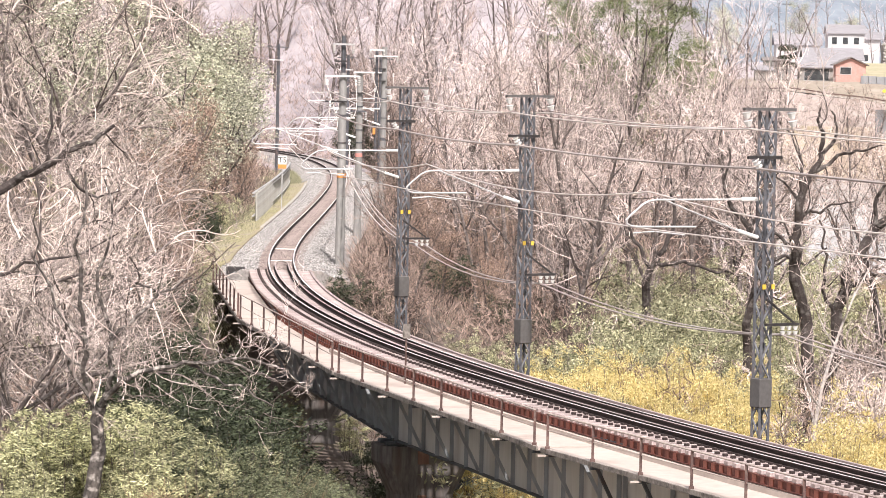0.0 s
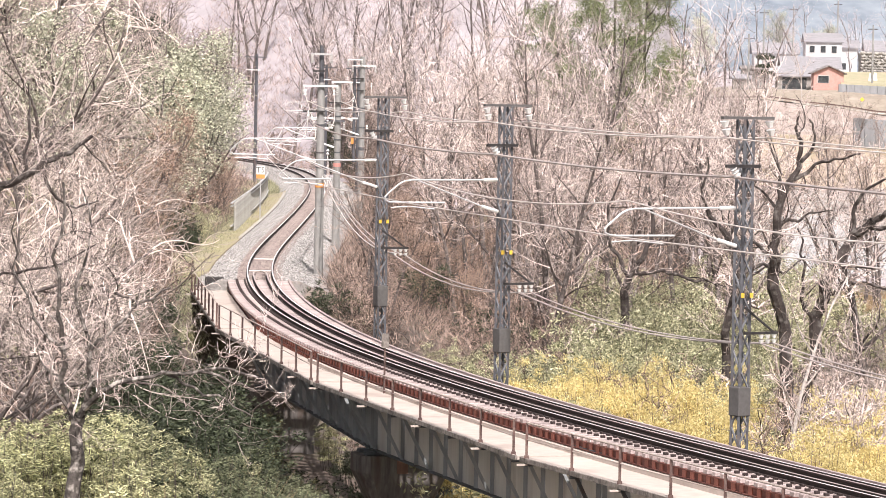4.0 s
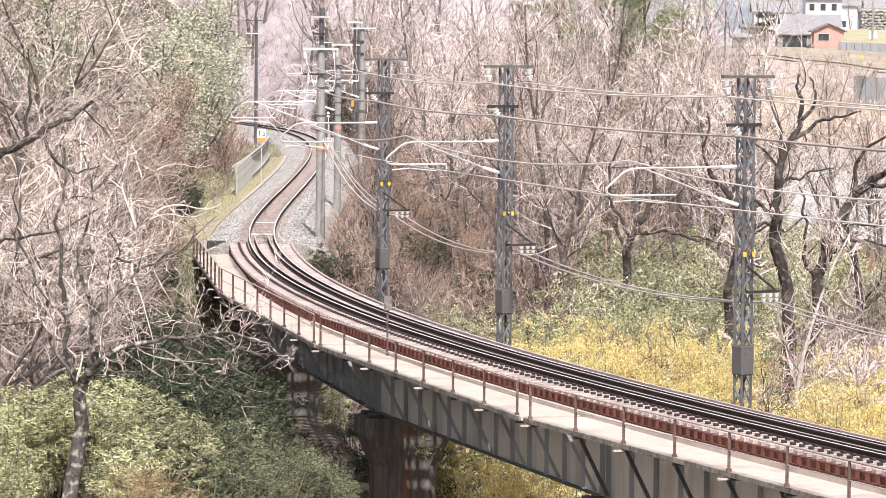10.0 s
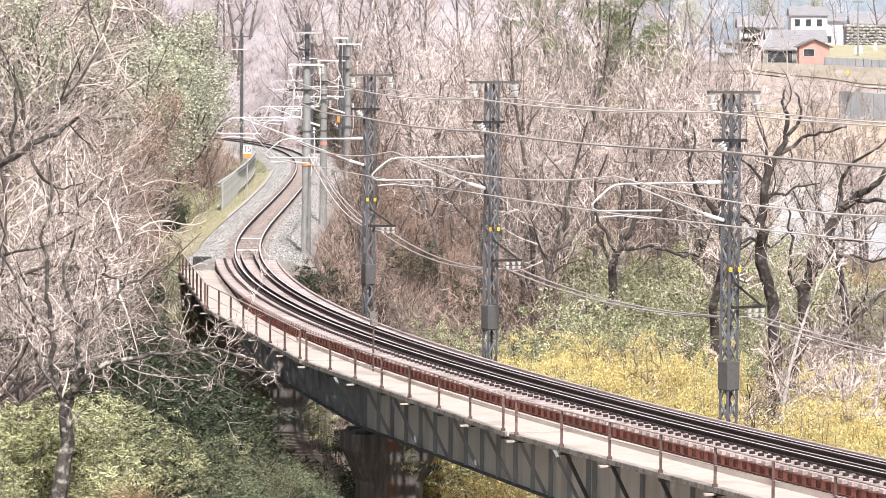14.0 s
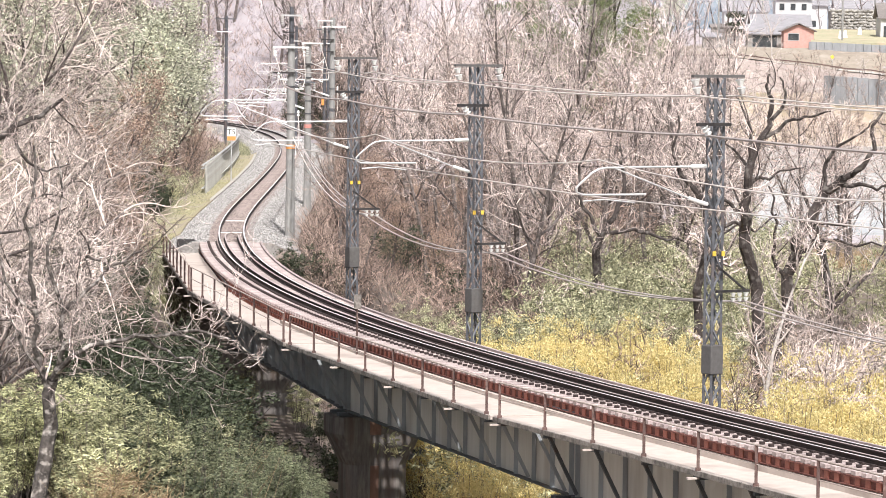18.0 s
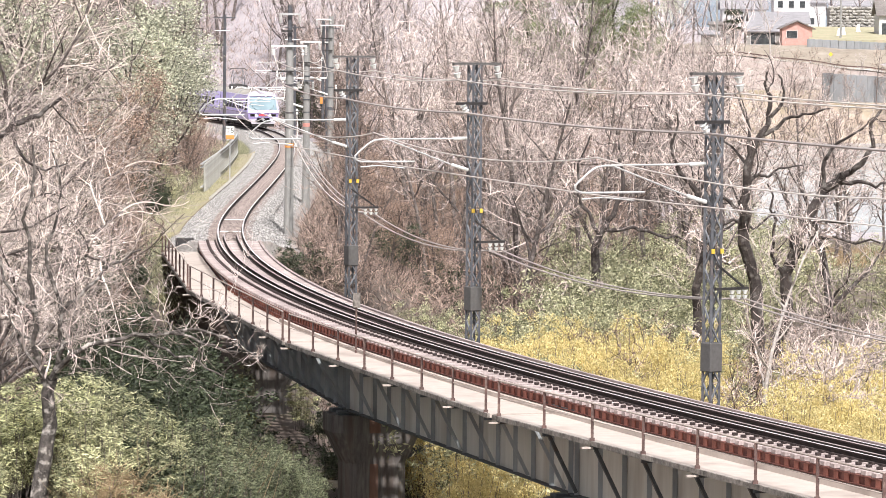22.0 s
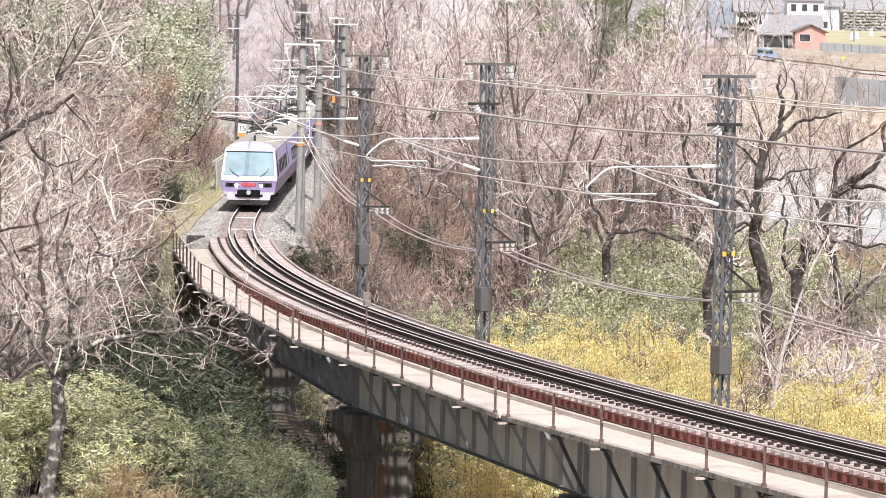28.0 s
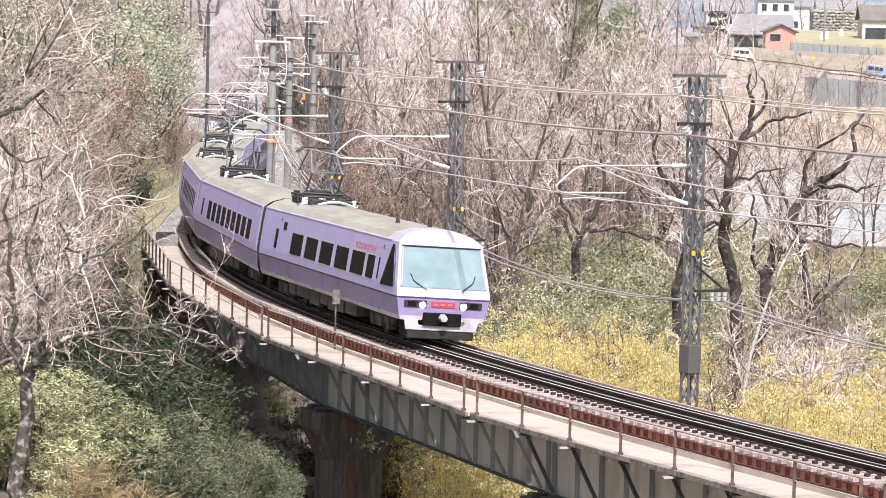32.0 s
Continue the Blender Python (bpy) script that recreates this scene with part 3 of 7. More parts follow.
# sleepers in the ballast
bed = new("ballast_sleepers")
tagged(bed, "rust-stained sleepers sunk in the ballast", "sleepers", kind="structure")
M["sleeper_rust"] = surface("sleeper_rust", (0.16, 0.125, 0.115), (0.32, 0.265, 0.25), 0.9, 8, 1.0, 0.3, vary=0.2)
bm = bmesh.new()
box(bm, -1.05, 1.05, -0.11, 0.11, -0.3, -0.17, None, 0.015)
bed_sleeper = part("sleeper", bm, M["sleeper_rust"], bed)
bed_sleeper.matrix_basis = frame_at(60)
for k in range(1, 227):
    again(bed_sleeper, "sleeper", frame_at(60 + 0.61 * k))
bm = bmesh.new()
box(bm, -0.5, 0.5, -0.13, 0.13, -0.2, -0.14, None, 0.01)
plate = part("timing_plate", bm, M["white"], bed, "pale flat plate between the rails")
plate.matrix_basis = frame_at(179.5)
again(plate, "timing_plate", frame_at(190.5))

# piers and abutment
M["rust_streak"] = surface("rust_wash_on_concrete", (0.12, 0.066, 0.05), (0.22, 0.13, 0.10), 0.9, 6, 0.8, 0.2, stretch=(1, 1, 0.2))


def build_pier(s, base, label, stained):
    pier = new("bridge_pier")
    tagged(pier, label, "bridge pier", "bridge piers")
    m = frame_at(s, -0.22)
    top = GIRDER_FOOT - 0.16

    def prism(outline_low, z0, outline_high, z1, name, material):
        k = len(outline_low)
        vs = [m @ Vector((x, y, z0)) for x, y in outline_low] + [m @ Vector((x, y, z1)) for x, y in outline_high]
        fs = [(j, (j + 1) % k, k + (j + 1) % k, k + j) for j in range(k)] + [tuple(range(k))[::-1], tuple(range(k, 2 * k))]
        return finish(name, vs, fs, material, pier)

    def eight(hx, hy, c):
        return [(-hx, -hy + c), (-hx + c, -hy), (hx - c, -hy), (hx, -hy + c), (hx, hy - c), (hx - c, hy), (-hx + c, hy), (-hx, hy - c)]
    prism(eight(0.98, 0.85, 0.3), base, eight(0.98, 0.85, 0.3), top - 1.55, "shaft", M["pier"])
    prism(eight(0.98, 0.85, 0.3), top - 1.55, eight(1.45, 1.0, 0.3), top - 0.55, "flare", M["pier"])
    prism(eight(1.45, 1.0, 0.3), top - 0.55, eight(1.45, 1.0, 0.3), top, "cap", M["pier"])
    if stained:
        prism([(-0.25, -0.87), (0.02, -0.87), (0.02, -0.8), (-0.25, -0.8)], base, [(-0.25, -0.87), (0.02, -0.87), (0.02, -0.8), (-0.25, -0.8)], top - 1.56, "rust_streak", M["rust_streak"])
        prism([(-0.3, -1.02), (0.06, -1.02), (0.06, -0.98), (-0.3, -0.98)], top - 0.56, [(-0.3, -1.02), (0.06, -1.02), (0.06, -0.98), (-0.3, -0.98)], top - 0.02, "rust_streak", M["rust_streak"])
    for o in (-1.0, 1.0):
        for y in (-0.5, 0.5):
            bm = bmesh.new()
            box(bm, o - 0.25, o + 0.25, y - 0.2, y + 0.2, top, GIRDER_FOOT - 0.04, m, 0.02)
            part("bearing", bm, M["girder_dark"], pier)


for j, s in enumerate(JOINTS[1:5]):
    build_pier(s, -13, "dark rust-stained concrete bridge pier with flared cap" if j else "dark concrete bridge pier with flared cap", j > 0)

abut = new("bridge_abutment")
tagged(abut, "stained concrete abutment at the bridge end", "abutment")
bm = bmesh.new()
box(bm, -2.9, 2.6, -0.2, 3.2, -8.0, -2.35, frame_at(198.3))
part("wall", bm, M["pier"], abut)
bm = bmesh.new()
box(bm, -2.9, 2.6, 0.2, 1.0, -2.35, -0.45, frame_at(198.3))
part("back_wall", bm, M["pier"], abut)
bm = bmesh.new()
box(bm, -2.95, -1.5, 0.05, 1.6, -0.62, -0.5, frame_at(198.3), 0.02)
part("landing_slab", bm, M["deck"], abut)
blk = new("timber_box")
tagged(blk, "dark open timber box at the walkway end", "box")
m = frame_at(197.2, -2.05, -0.5)
for nm, b in (("side_board", (-0.42, 0.42, -0.3, -0.24, 0, 0.38)), ("side_board", (-0.42, 0.42, 0.24, 0.3, 0, 0.38)), ("end_board", (-0.42, -0.36, -0.24, 0.24, 0, 0.38)), ("end_board", (0.36, 0.42, -0.24, 0.24, 0, 0.38))):
    bm = bmesh.new()
    box(bm, *b, m, 0.01)
    part(nm, bm, M["black"], blk)

# ---------------------------------------------------------------- masts, arms and wires


def insulator(thing, a, b, r=0.075, n=4):
    """A string of porcelain discs from a to b."""
    a, b = Vector(a), Vector(b)
    bm = bmesh.new()
    q = (b - a).to_track_quat("Z", "Y").to_matrix().to_4x4()
    for k in range(n):
        c = a + (b - a) * (k + 0.5) / n
        bmesh.ops.create_cone(bm, cap_ends=True, segments=8, radius1=r, radius2=r * 0.45, depth=(b - a).length / n * 0.75, matrix=Matrix.Translation(c) @ q)
    return part("insulator", bm, M["porcelain"], thing, "white porcelain insulator")


def bracket(thing, m, reach, z, drop):
    """A hinged tubular arm over the track: m is the mast's pose, reach goes to the hill side."""
    def w(o, h):
        return m @ Vector((o, 0, h))
    bm = bmesh.new()
    tube(bm, [w(-0.25, z), w(-0.7, z - 0.01)], 0.055, 8)
    part("insulator", bm, M["porcelain"], thing, "white porcelain insulator")
    bm = bmesh.new()
    tube(bm, [w(-0.7, z - 0.01), w(-reach * 0.78, z - 0.04), w(-reach * 0.84, z - 0.08), w(-reach * 0.88, z - 0.16), w(-reach * 0.975, z - drop * 0.5), w(-reach, z - drop * 0.62), w(-reach * 0.995, z - drop * 0.72), w(-reach * 0.96, z - drop * 0.79), w(-reach * 0.9, z - drop * 0.8), w(-reach * 0.5, z - drop * 0.79)], 0.03, 6)
    part("arm_tube", bm, M["galvanised"], thing)
    bm = bmesh.new()
    tube(bm, [w(-0.2, z - drop * 1.08), w(-0.75, z - drop * 0.9)], 0.055, 8)
    part("insulator", bm, M["porcelain"], thing, "white porcelain insulator")
    bm = bmesh.new()
    tube(bm, [w(-0.7, z - drop * 0.92), w(-reach * 0.72, z - 0.06)], 0.025, 6)
    part("arm_brace", bm, M["galvanised"], thing)
    bm = bmesh.new()
    tube(bm, [w(-reach * 0.95, z - drop * 0.98), w(-reach * 0.8, z - drop * 0.93), w(-reach * 0.58, z - drop * 1.02)], 0.022, 6)
    part("registration_arm", bm, M["galvanised"], thing)


def lattice_tower(s, off, top, foot, label):
    t = new("catenary_mast")
    tagged(t, label, "railway mast", "lattice masts")
    m = frame_at(s, off, 0) @ Matrix.Rotation(radians(18), 4, "Z")
    w = 0.155

    def at(x, y, z):
        return m @ Vector((x, y, z))
    for x in (-w, w):
        for y in (-w, w):
            bm = bmesh.new()
            strut(bm, at(x, y, foot), at(x, y, top), 0.07)
            part("leg", bm, M["tower"], t)
    n = int((top - foot) / 0.5)
    for side in range(4):
        for k in range(n):
            z0, z1 = foot + (top - foot) * k / n, foot + (top - foot) * (k + 1) / n
            e = -w if k % 2 else w
            a, b = ((e, -w), (-e, -w)) if side == 0 else ((e, w), (-e, w)) if side == 1 else ((-w, e), (-w, -e)) if side == 2 else ((w, e), (w, -e))
            bm = bmesh.new()
            strut(bm, at(*a, z0), at(*b, z1), 0.042)
            part("lacing_bar", bm, M["lacing"], t)
    bm = bmesh.new()
    box(bm, -0.82, 0.95, -0.07, 0.07, top, top + 0.075, m)
    part("top_arm", bm, M["tower_plate"], t, "grey steel top cross arm")
    bm = bmesh.new()
    box(bm, -0.86, 0.30, -0.3, -0.21, top - 1.29, top - 1.2, m)
    part("side_arm", bm, M["black"], t, "dark steel side arm")
    for x in (-w, w):
        bm = bmesh.new()
        box(bm, x - 0.05, x + 0.06, -w - 0.06, -w - 0.04, 3.45, 3.58, m)
        part("warning_band", bm, M["yellow"], t, "yellow warning band")
    bm = bmesh.new()
    box(bm, -w - 0.06, w + 0.06, -w - 0.06, w + 0.06, 0.27, 1.05, m, 0.02)
    part("shield_plate", bm, M["tower_plate"], t, "riveted grey steel sleeve plate")
    bm = bmesh.new()
    box(bm, -0.14, 1.0, -0.34, -0.26, 2.47, 2.54, m)
    strut(bm, at(-0.14, -0.3, 3.2), at(0.85, -0.3, 2.54), 0.05)
    part("low_arm", bm, M["black"], t, "dark triangular low bracket")
    for x in (-0.74, 0.82):
        insulator(t, at(x, 0, top - 0.02), at(x + 0.1, 0, top - 0.46), 0.13, 2)
    insulator(t, at(-0.62, -0.26, top - 1.3), at(-0.42, -0.26, top - 1.56), 0.11, 3)
    for x in (0.45, 0.68, 0.9):
        insulator(t, at(x, -0.3, 2.47), at(x, -0.3, 2.2), 0.075, 2)
    base = frame_at(s, 0, 0)
    bm = bmesh.new()
    for y in (-0.3, 0.3):
        strut(bm, base @ Vector((0.9, y, foot - 0.12)), base @ Vector((off + 0.4, y, foot - 0.12)), 0.14, 0.24)
        strut(bm, base @ Vector((0.7, y, foot - 1.5)), base @ Vector((off, y, foot - 0.25)), 0.12)
    part("pier_bracket", bm, M["girder_dark"], t, "dark steel bracket on the pier")
    return t, m


TOWERS = {}
for key, s, off, top, foot in (("a", 223.3, 3.3, 8.22, -3.1), ("b", 247.4, 3.3, 8.22, -3.1), ("c", 270.5, 3.3, 8.22, -3.1)):
    TOWERS[key] = lattice_tower(s, off, top, foot, "grey riveted steel lattice catenary mast with cross arms")
    bracket(TOWERS[key][0], frame_at(s, off, 0), 3.95, 5.85, 0.95)


def round_pole(s, off, top, foot, r, name, label, material="concrete"):
    t = new(name)
    tagged(t, label, "railway pole", "concrete poles")
    m = frame_at(s, off, 0)
    bm = bmesh.new()
    bmesh.ops.create_cone(bm, cap_ends=True, segments=14, radius1=r * 1.15, radius2=r * 0.85, depth=top - foot, matrix=m @ Matrix.Translation((0, 0, (top + foot) / 2)))
    part("shaft", bm, M[material], t, smooth=False)
    return t, m


def cross_bar(t, m, x0, x1, z, material="galvanised", d=0.08):
    bm = bmesh.new()
    box(bm, x0, x1, -0.3, -0.3 + d, z, z + d, m)
    part("cross_bar", bm, M[material], t)


POLES = {}
for key, s, off, top, r, bars, arm in (
        ("d", 187.0, 2.72, 8.6, 0.205, ((9.9, -0.5, 0.5, "galvanised"), (9.1, -0.4, 0.15, "black"), (8.4, -0.88, 0.8, "white"), (7.2, -0.85, 0.2, "black")), (4.25, 5.95)),
        ("e", 154.5, 3.0, 8.5, 0.19, ((8.45, -0.35, 0.75, "white"), (7.3, -0.5, 0.3, "black"), (6.3, -0.5, 0.4, "tower")), (4.1, 5.95)),
        ("f", 111.5, 3.5, 10.0, 0.205, ((9.75, -1.0, 0.0, "white"), (9.35, -0.7, 0.9, "white"), (8.5, -0.7, 0.1, "black"), (7.7, -0.6, 0.1, "black")), (4.3, 5.9))):
    t, m = round_pole(s, off, top, -1.4, r, "catenary_pole", "grey concrete catenary pole with arms and insulators")
    POLES[key] = (t, m)
    bracket(t, m, *arm, 1.0)
    if key != "e":
        bm = bmesh.new()
        if key == "d":
            tube(bm, [m @ Vector((0, 0, 8.5)), m @ Vector((0, 0, 10.35))], 0.11, 10)
        else:
            tube(bm, [m @ Vector((-0.52, 0.1, 3.0)), m @ Vector((-0.52, 0.1, 9.7))], 0.1, 10)
            strut(bm, m @ Vector((-0.52, 0.1, 5.0)), m @ Vector((0, 0, 5.0)), 0.08)
            strut(bm, m @ Vector((-0.52, 0.1, 8.2)), m @ Vector((0, 0, 8.2)), 0.08)
        part("steel_extension", bm, M["tower"], t, "slim dark steel extension")
        for x0, z0, x1, z1, low in ((-0.75, 8.0, -0.3, 5.9, 0.5), (0.6, 8.0, 0.25, 6.4, 0.4), (0.35, 5.2, 0.2, 3.2, 0.2), (-0.6, 7.0, -1.5, 6.0, 0.5)):
            bm = bmesh.new()
            tube(bm, [m @ Vector((x0 + (x1 - x0) * k / 8 + 0.5 * low * math.sin(math.pi * k / 8), -0.28, z0 + (z1 - z0) * k / 8 - low * math.sin(math.pi * k / 8))) for k in range(9)], 0.022, 5)
            part("jumper_wire", bm, M["wire"], t, "pale looped jumper wire")
            insulator(t, m @ Vector((x0, -0.28, z0)), m @ Vector((x0, -0.28, z0 + 0.3)), 0.07, 2)
    if key == "f":
        bm = bmesh.new()
        box(bm, -0.70, -0.52, -0.24, -0.2, 4.2, 4.65, m, 0.01)
        part("tag_plate", bm, M["orange"], t, "small orange hanging tag plate")
    for z, x0, x1, mt in bars:
        cross_bar(t, m, x0, x1, z, mt, 0.08)
        if mt != "black":
            for x in (x0 + 0.05, x1 - 0.05):
                insulator(t, m @ Vector((x, -0.26, z)), m @ Vector((x, -0.26, z - 0.4)), 0.09)
    for z in ((3.75,) if key == "d" else (3.9,)):
        bm = bmesh.new()
        bmesh.ops.create_cone(bm, cap_ends=False, segments=14, radius1=r * 1.1, radius2=r * 1.1, depth=0.2, matrix=m @ Matrix.Translation((0, 0, z)))
        part("warning_band", bm, M[{"d": "orange", "e": "red_band", "f": "tower"}[key]], t, {"d": "orange warning band", "e": "faded red warning band", "f": "grey steel band"}[key])
    for z in (4.6, 5.3, 6.6):
        bm = bmesh.new()
        bmesh.ops.create_cone(bm, cap_ends=False, segments=14, radius1=r * 1.08, radius2=r * 1.08, depth=0.06, matrix=m @ Matrix.Translation((0, 0, z)))
        part("steel_band", bm, M["tower"], t)
for key, s, off, top in (("h", 35.5, -4.5, 10.2), ("i", 60.0, 3.2, 9.4), ("j", 15.0, 3.2, 9.4)):
    t, m = round_pole(s, off, top, -1.4, 0.14, "far_pole", "slim grey pole beside the far track", "tower")
    POLES[key] = (t, m)
    cross_bar(t, m, -1.0, 0.9, top - 0.3, "tower")
    cross_bar(t, m, -0.9, 0.4, top - 1.4, "white")
    if key == "h":
        bm = bmesh.new()
        tube(bm, [m @ Vector((0, 0, 7.6)), m @ Vector((-1.9, 0, 7.6)), m @ Vector((-1.9, 0, 9.0)), m @ Vector((-3.2, 0, 9.0))], 0.07, 5)
        part("bent_arm", bm, M["black"], t, "dark stepped side arm")
    if off > 0:
        bracket(t, m, 3.9, 6.0, 1.0)


def wire(name, points, sag, material, r, label):
    """A wire through its fixing points; it sags between them."""
    root = tagged(new(name), label, "wire", "overhead wires")
    for a, b in zip(points, points[1:]):
        a, b = Vector(a), Vector(b)
        bm = bmesh.new()
        tube(bm, [a + (b - a) * k / 12 - Vector((0, 0, sag * (a - b).length / 25 * 4 * (k / 12) * (1 - k / 12))) for k in range(13)], r, 5)
        part("wire_length", bm, material, root)
    return root


MASTS = [("c", 270.5), ("b", 247.4), ("a", 223.3), ("d", 187.0), ("e", 154.5), ("f", 111.5), ("i", 60.0), ("j", 15.0)]
NEXT = frame_at(294.0, 3.3, 0)
MAST_M = [NEXT] + [(TOWERS.get(k) or POLES.get(k))[1] for k, _ in MASTS]
for dx, dz, sag, mt, r, nm in ((-0.64, 7.73, 0.16, "wire", 0.021, "pale earth wire on the top arm"), (0.92, 7.73, 0.16, "wire", 0.021, "pale earth wire on the top arm"), (-0.42, 6.68, 0.12, "wire_dark", 0.037, "thick grey feeder cable on the side arm")):
    wire("overhead_wire", [m @ Vector((dx, 0, dz)) for m in MAST_M[:6]], sag, M[mt], r, nm)
for dx in (0.45, 0.9):
    wire("signal_cable", [m @ Vector((dx, -0.3, 2.22)) for m in MAST_M[:4]] + [MAST_M[4] @ Vector((0.3, 0, 4.2))], 0.45, M["wire_dark"], 0.024, "grey low cable on bracket insulators")
SS = [294.0, 270.5, 247.4, 223.3, 187.0, 154.5, 111.5, 60.0, 15.0]
wire("contact_wire", [on_line(s, (-0.2 if k % 2 else 0.2), 5.05) for k, s in enumerate(SS)], 0.0, M["wire"], 0.018, "straight copper contact wire over the track")
wire("messenger_wire", [on_line(s, 0, 6.02) for s in SS], 0.45, M["wire"], 0.02, "sagging messenger wire over the track")
for tilt in (0.0,):
    wire("stay_wire", [POLES["d"][1] @ Vector((0.1, 0, 4.2)), TOWERS["a"][1] @ Vector((0.45, -0.3, 2.3))], 0.6, M["wire"], 0.03, "pale sagging cable between pole and mast")

# sign on the walkway side, small post sign, fence
sign = new("distance_sign")
tagged(sign, "white numbered track sign with orange foot on a slim post", "sign")
m = frame_at(121.0, -2.75, -0.6)
bm = bmesh.new()
tube(bm, [m @ Vector((0, 0, -0.3)), m @ Vector((0, 0, 3.4))], 0.04)
part("post", bm, M["galvanised"], sign)
bm = bmesh.new()
box(bm, -0.27, 0.27, -0.09, -0.05, 2.95, 3.5, m, 0.01)
part("plate", bm, M["white"], sign)
bm = bmesh.new()
box(bm, -0.27, 0.27, -0.09, -0.05, 2.68, 2.94, m, 0.01)
part("foot_plate", bm, M["orange"], sign, "orange lower plate")


def letters(text, size, m, material, parent, name="lettering", depth=0.004):
    c = bpy.data.curves.new(name, "FONT")
    c.body, c.size, c.align_x, c.align_y, c.extrude, c.resolution_u = text, size, "CENTER", "CENTER", depth, 2
    tmp = bpy.data.objects.new(name, c)
    me = bpy.data.meshes.new_from_object(tmp)
    bpy.data.objects.remove(tmp)
    me.materials.append(material)
    ob = new(name, me)
    ob.matrix_basis = m
    ob.parent = parent
    return ob


letters("T5", 0.5, m @ Matrix.Translation((0, -0.096, 3.22)) @ Matrix.Rotation(radians(90), 4, "X"), M["black"], sign)

small = new("bridge_marker")
tagged(small, "small rusty plate on a thin post at the walkway", "sign")
m = frame_at(252.6, -1.75, DECK_Z)
bm = bmesh.new()
tube(bm, [m @ Vector((0, 0, 0)), m @ Vector((0, 0, 1.75))], 0.03)
part("post", bm, M["post"], small)
bm = bmesh.new()
box(bm, -0.12, 0.12, -0.06, -0.03, 1.4, 1.85, m, 0.01)
part("plate", bm, M["deck_edge"], small)

fence = new("trackside_fence")
tagged(fence, "grey weathered upright-slat fence beside the track", "fence")
bm = bmesh.new()
box(bm, -0.035, 0.035, -0.035, 0.035, -0.1, 1.75, None, 0.008)
slat = part("slat", bm, M["fence"], fence)
FENCE = [(67 + 0.27 * k) for k in range(255)]


def fence_off(s):
    return -3.85 + 0.25 * smoothstep(100, 137, s)


slat.matrix_basis = frame_at(FENCE[0], fence_off(FENCE[0]), -0.75)
for s in FENCE[1:]:
    again(slat, "slat", frame_at(s, fence_off(s), -0.75 + 0.04 * noise.noise(Vector((s, 0, 0)))))
for k in range(0, 255, 12):
    bm = bmesh.new()
    s = FENCE[k]
    mm = frame_at(s, fence_off(s) - 0.07, -0.75)
    strut(bm, mm @ Vector((0, 0, -0.4)), mm @ Vector((0, 0, 1.8)), 0.08)
    part("post", bm, M["fence"], fence)
for z in (0.35, 1.55, 1.74):
    ribbon("fence_rail", 67, 135.8, 3.0, [(fence_off(110) - 0.08, z - 0.78), (fence_off(110) - 0.08, z - 0.72), (fence_off(110) + 0.05, z - 0.72), (fence_off(110) + 0.05, z - 0.78)], M["galvanised"], fence)

# ---------------------------------------------------------------- the train
M["lavender"] = surface("lavender_paint", (0.49, 0.43, 0.74), (0.54, 0.48, 0.79), 0.55, 3, 0.3, 0.0, stain=(0.50, 0.44, 0.64), spec=0.3)
M["violet"] = surface("violet_paint", (0.30, 0.25, 0.47), (0.35, 0.295, 0.52), 0.35, 3, 0.3, 0.0, stain=(0.20, 0.17, 0.26))
M["cream_line"] = surface("pale_line_paint", (0.62, 0.55, 0.72), (0.70, 0.63, 0.80), 0.4, 3, 0.3, 0.0)
M["rose_line"] = surface("dark_violet_line", (0.06, 0.03, 0.10), (0.08, 0.045, 0.13), 0.4, 3, 0.3, 0.0)
M["sill_paint"] = surface("pale_lavender_sill", (0.46, 0.43, 0.50), (0.60, 0.57, 0.63), 0.5, 4, 0.4, 0.0, stain=(0.35, 0.32, 0.34))
M["cap_paint"] = surface("white_lavender_cap", (0.39, 0.36, 0.45), (0.47, 0.44, 0.53), 0.6, 3, 0.4, 0.0, spec=0.25)
M["train_roof"] = surface("dusty_roof_paint", (0.28, 0.262, 0.24), (0.42, 0.395, 0.355), 0.85, 3, 0.35, 0.1, stain=(0.27, 0.24, 0.22), stretch=(1, 0.2, 1))
M["side_glass"] = surface("dark_tinted_glass", (0.008, 0.008, 0.009), (0.018, 0.018, 0.018), 0.45, 2, 0.5, 0.0, spec=0.03)
M["screen_glass"] = surface("windscreen_glass", (0.16, 0.24, 0.28), (0.25, 0.34, 0.385), 0.5, 1.2, 0.3, 0.0, spec=0.12)
M["underfloor"] = surface("dark_underfloor_and_gap_shade", (0.014, 0.013, 0.013), (0.04, 0.037, 0.035), 0.85, 6, 0.8, 0.1)
M["bogie"] = surface("dusty_bogie", (0.03, 0.027, 0.025), (0.085, 0.073, 0.064), 0.85, 6, 0.8, 0.1)
M["red_panel"] = surface("red_panel", (0.62, 0.17, 0.28), (0.72, 0.25, 0.36), 0.4, 3, 1, 0.0)


def lamp_material(name, colour, power):
    m = bpy.data.materials.new(name)
    m.use_nodes = True
    b = m.node_tree.nodes["Principled BSDF"]
    b.inputs["Base Color"].default_value = (*colour, 1)
    b.inputs["Emission Color"].default_value = (*colour, 1)
    b.inputs["Emission Strength"].default_value = power
    return m


M["headlight"] = lamp_material("headlight_glow", (1.0, 0.95, 0.9), 30.0)
M["red_glow"] = lamp_material("red_destination_glow", (0.55, 0.05, 0.05), 0.35)

CAR = 21.1
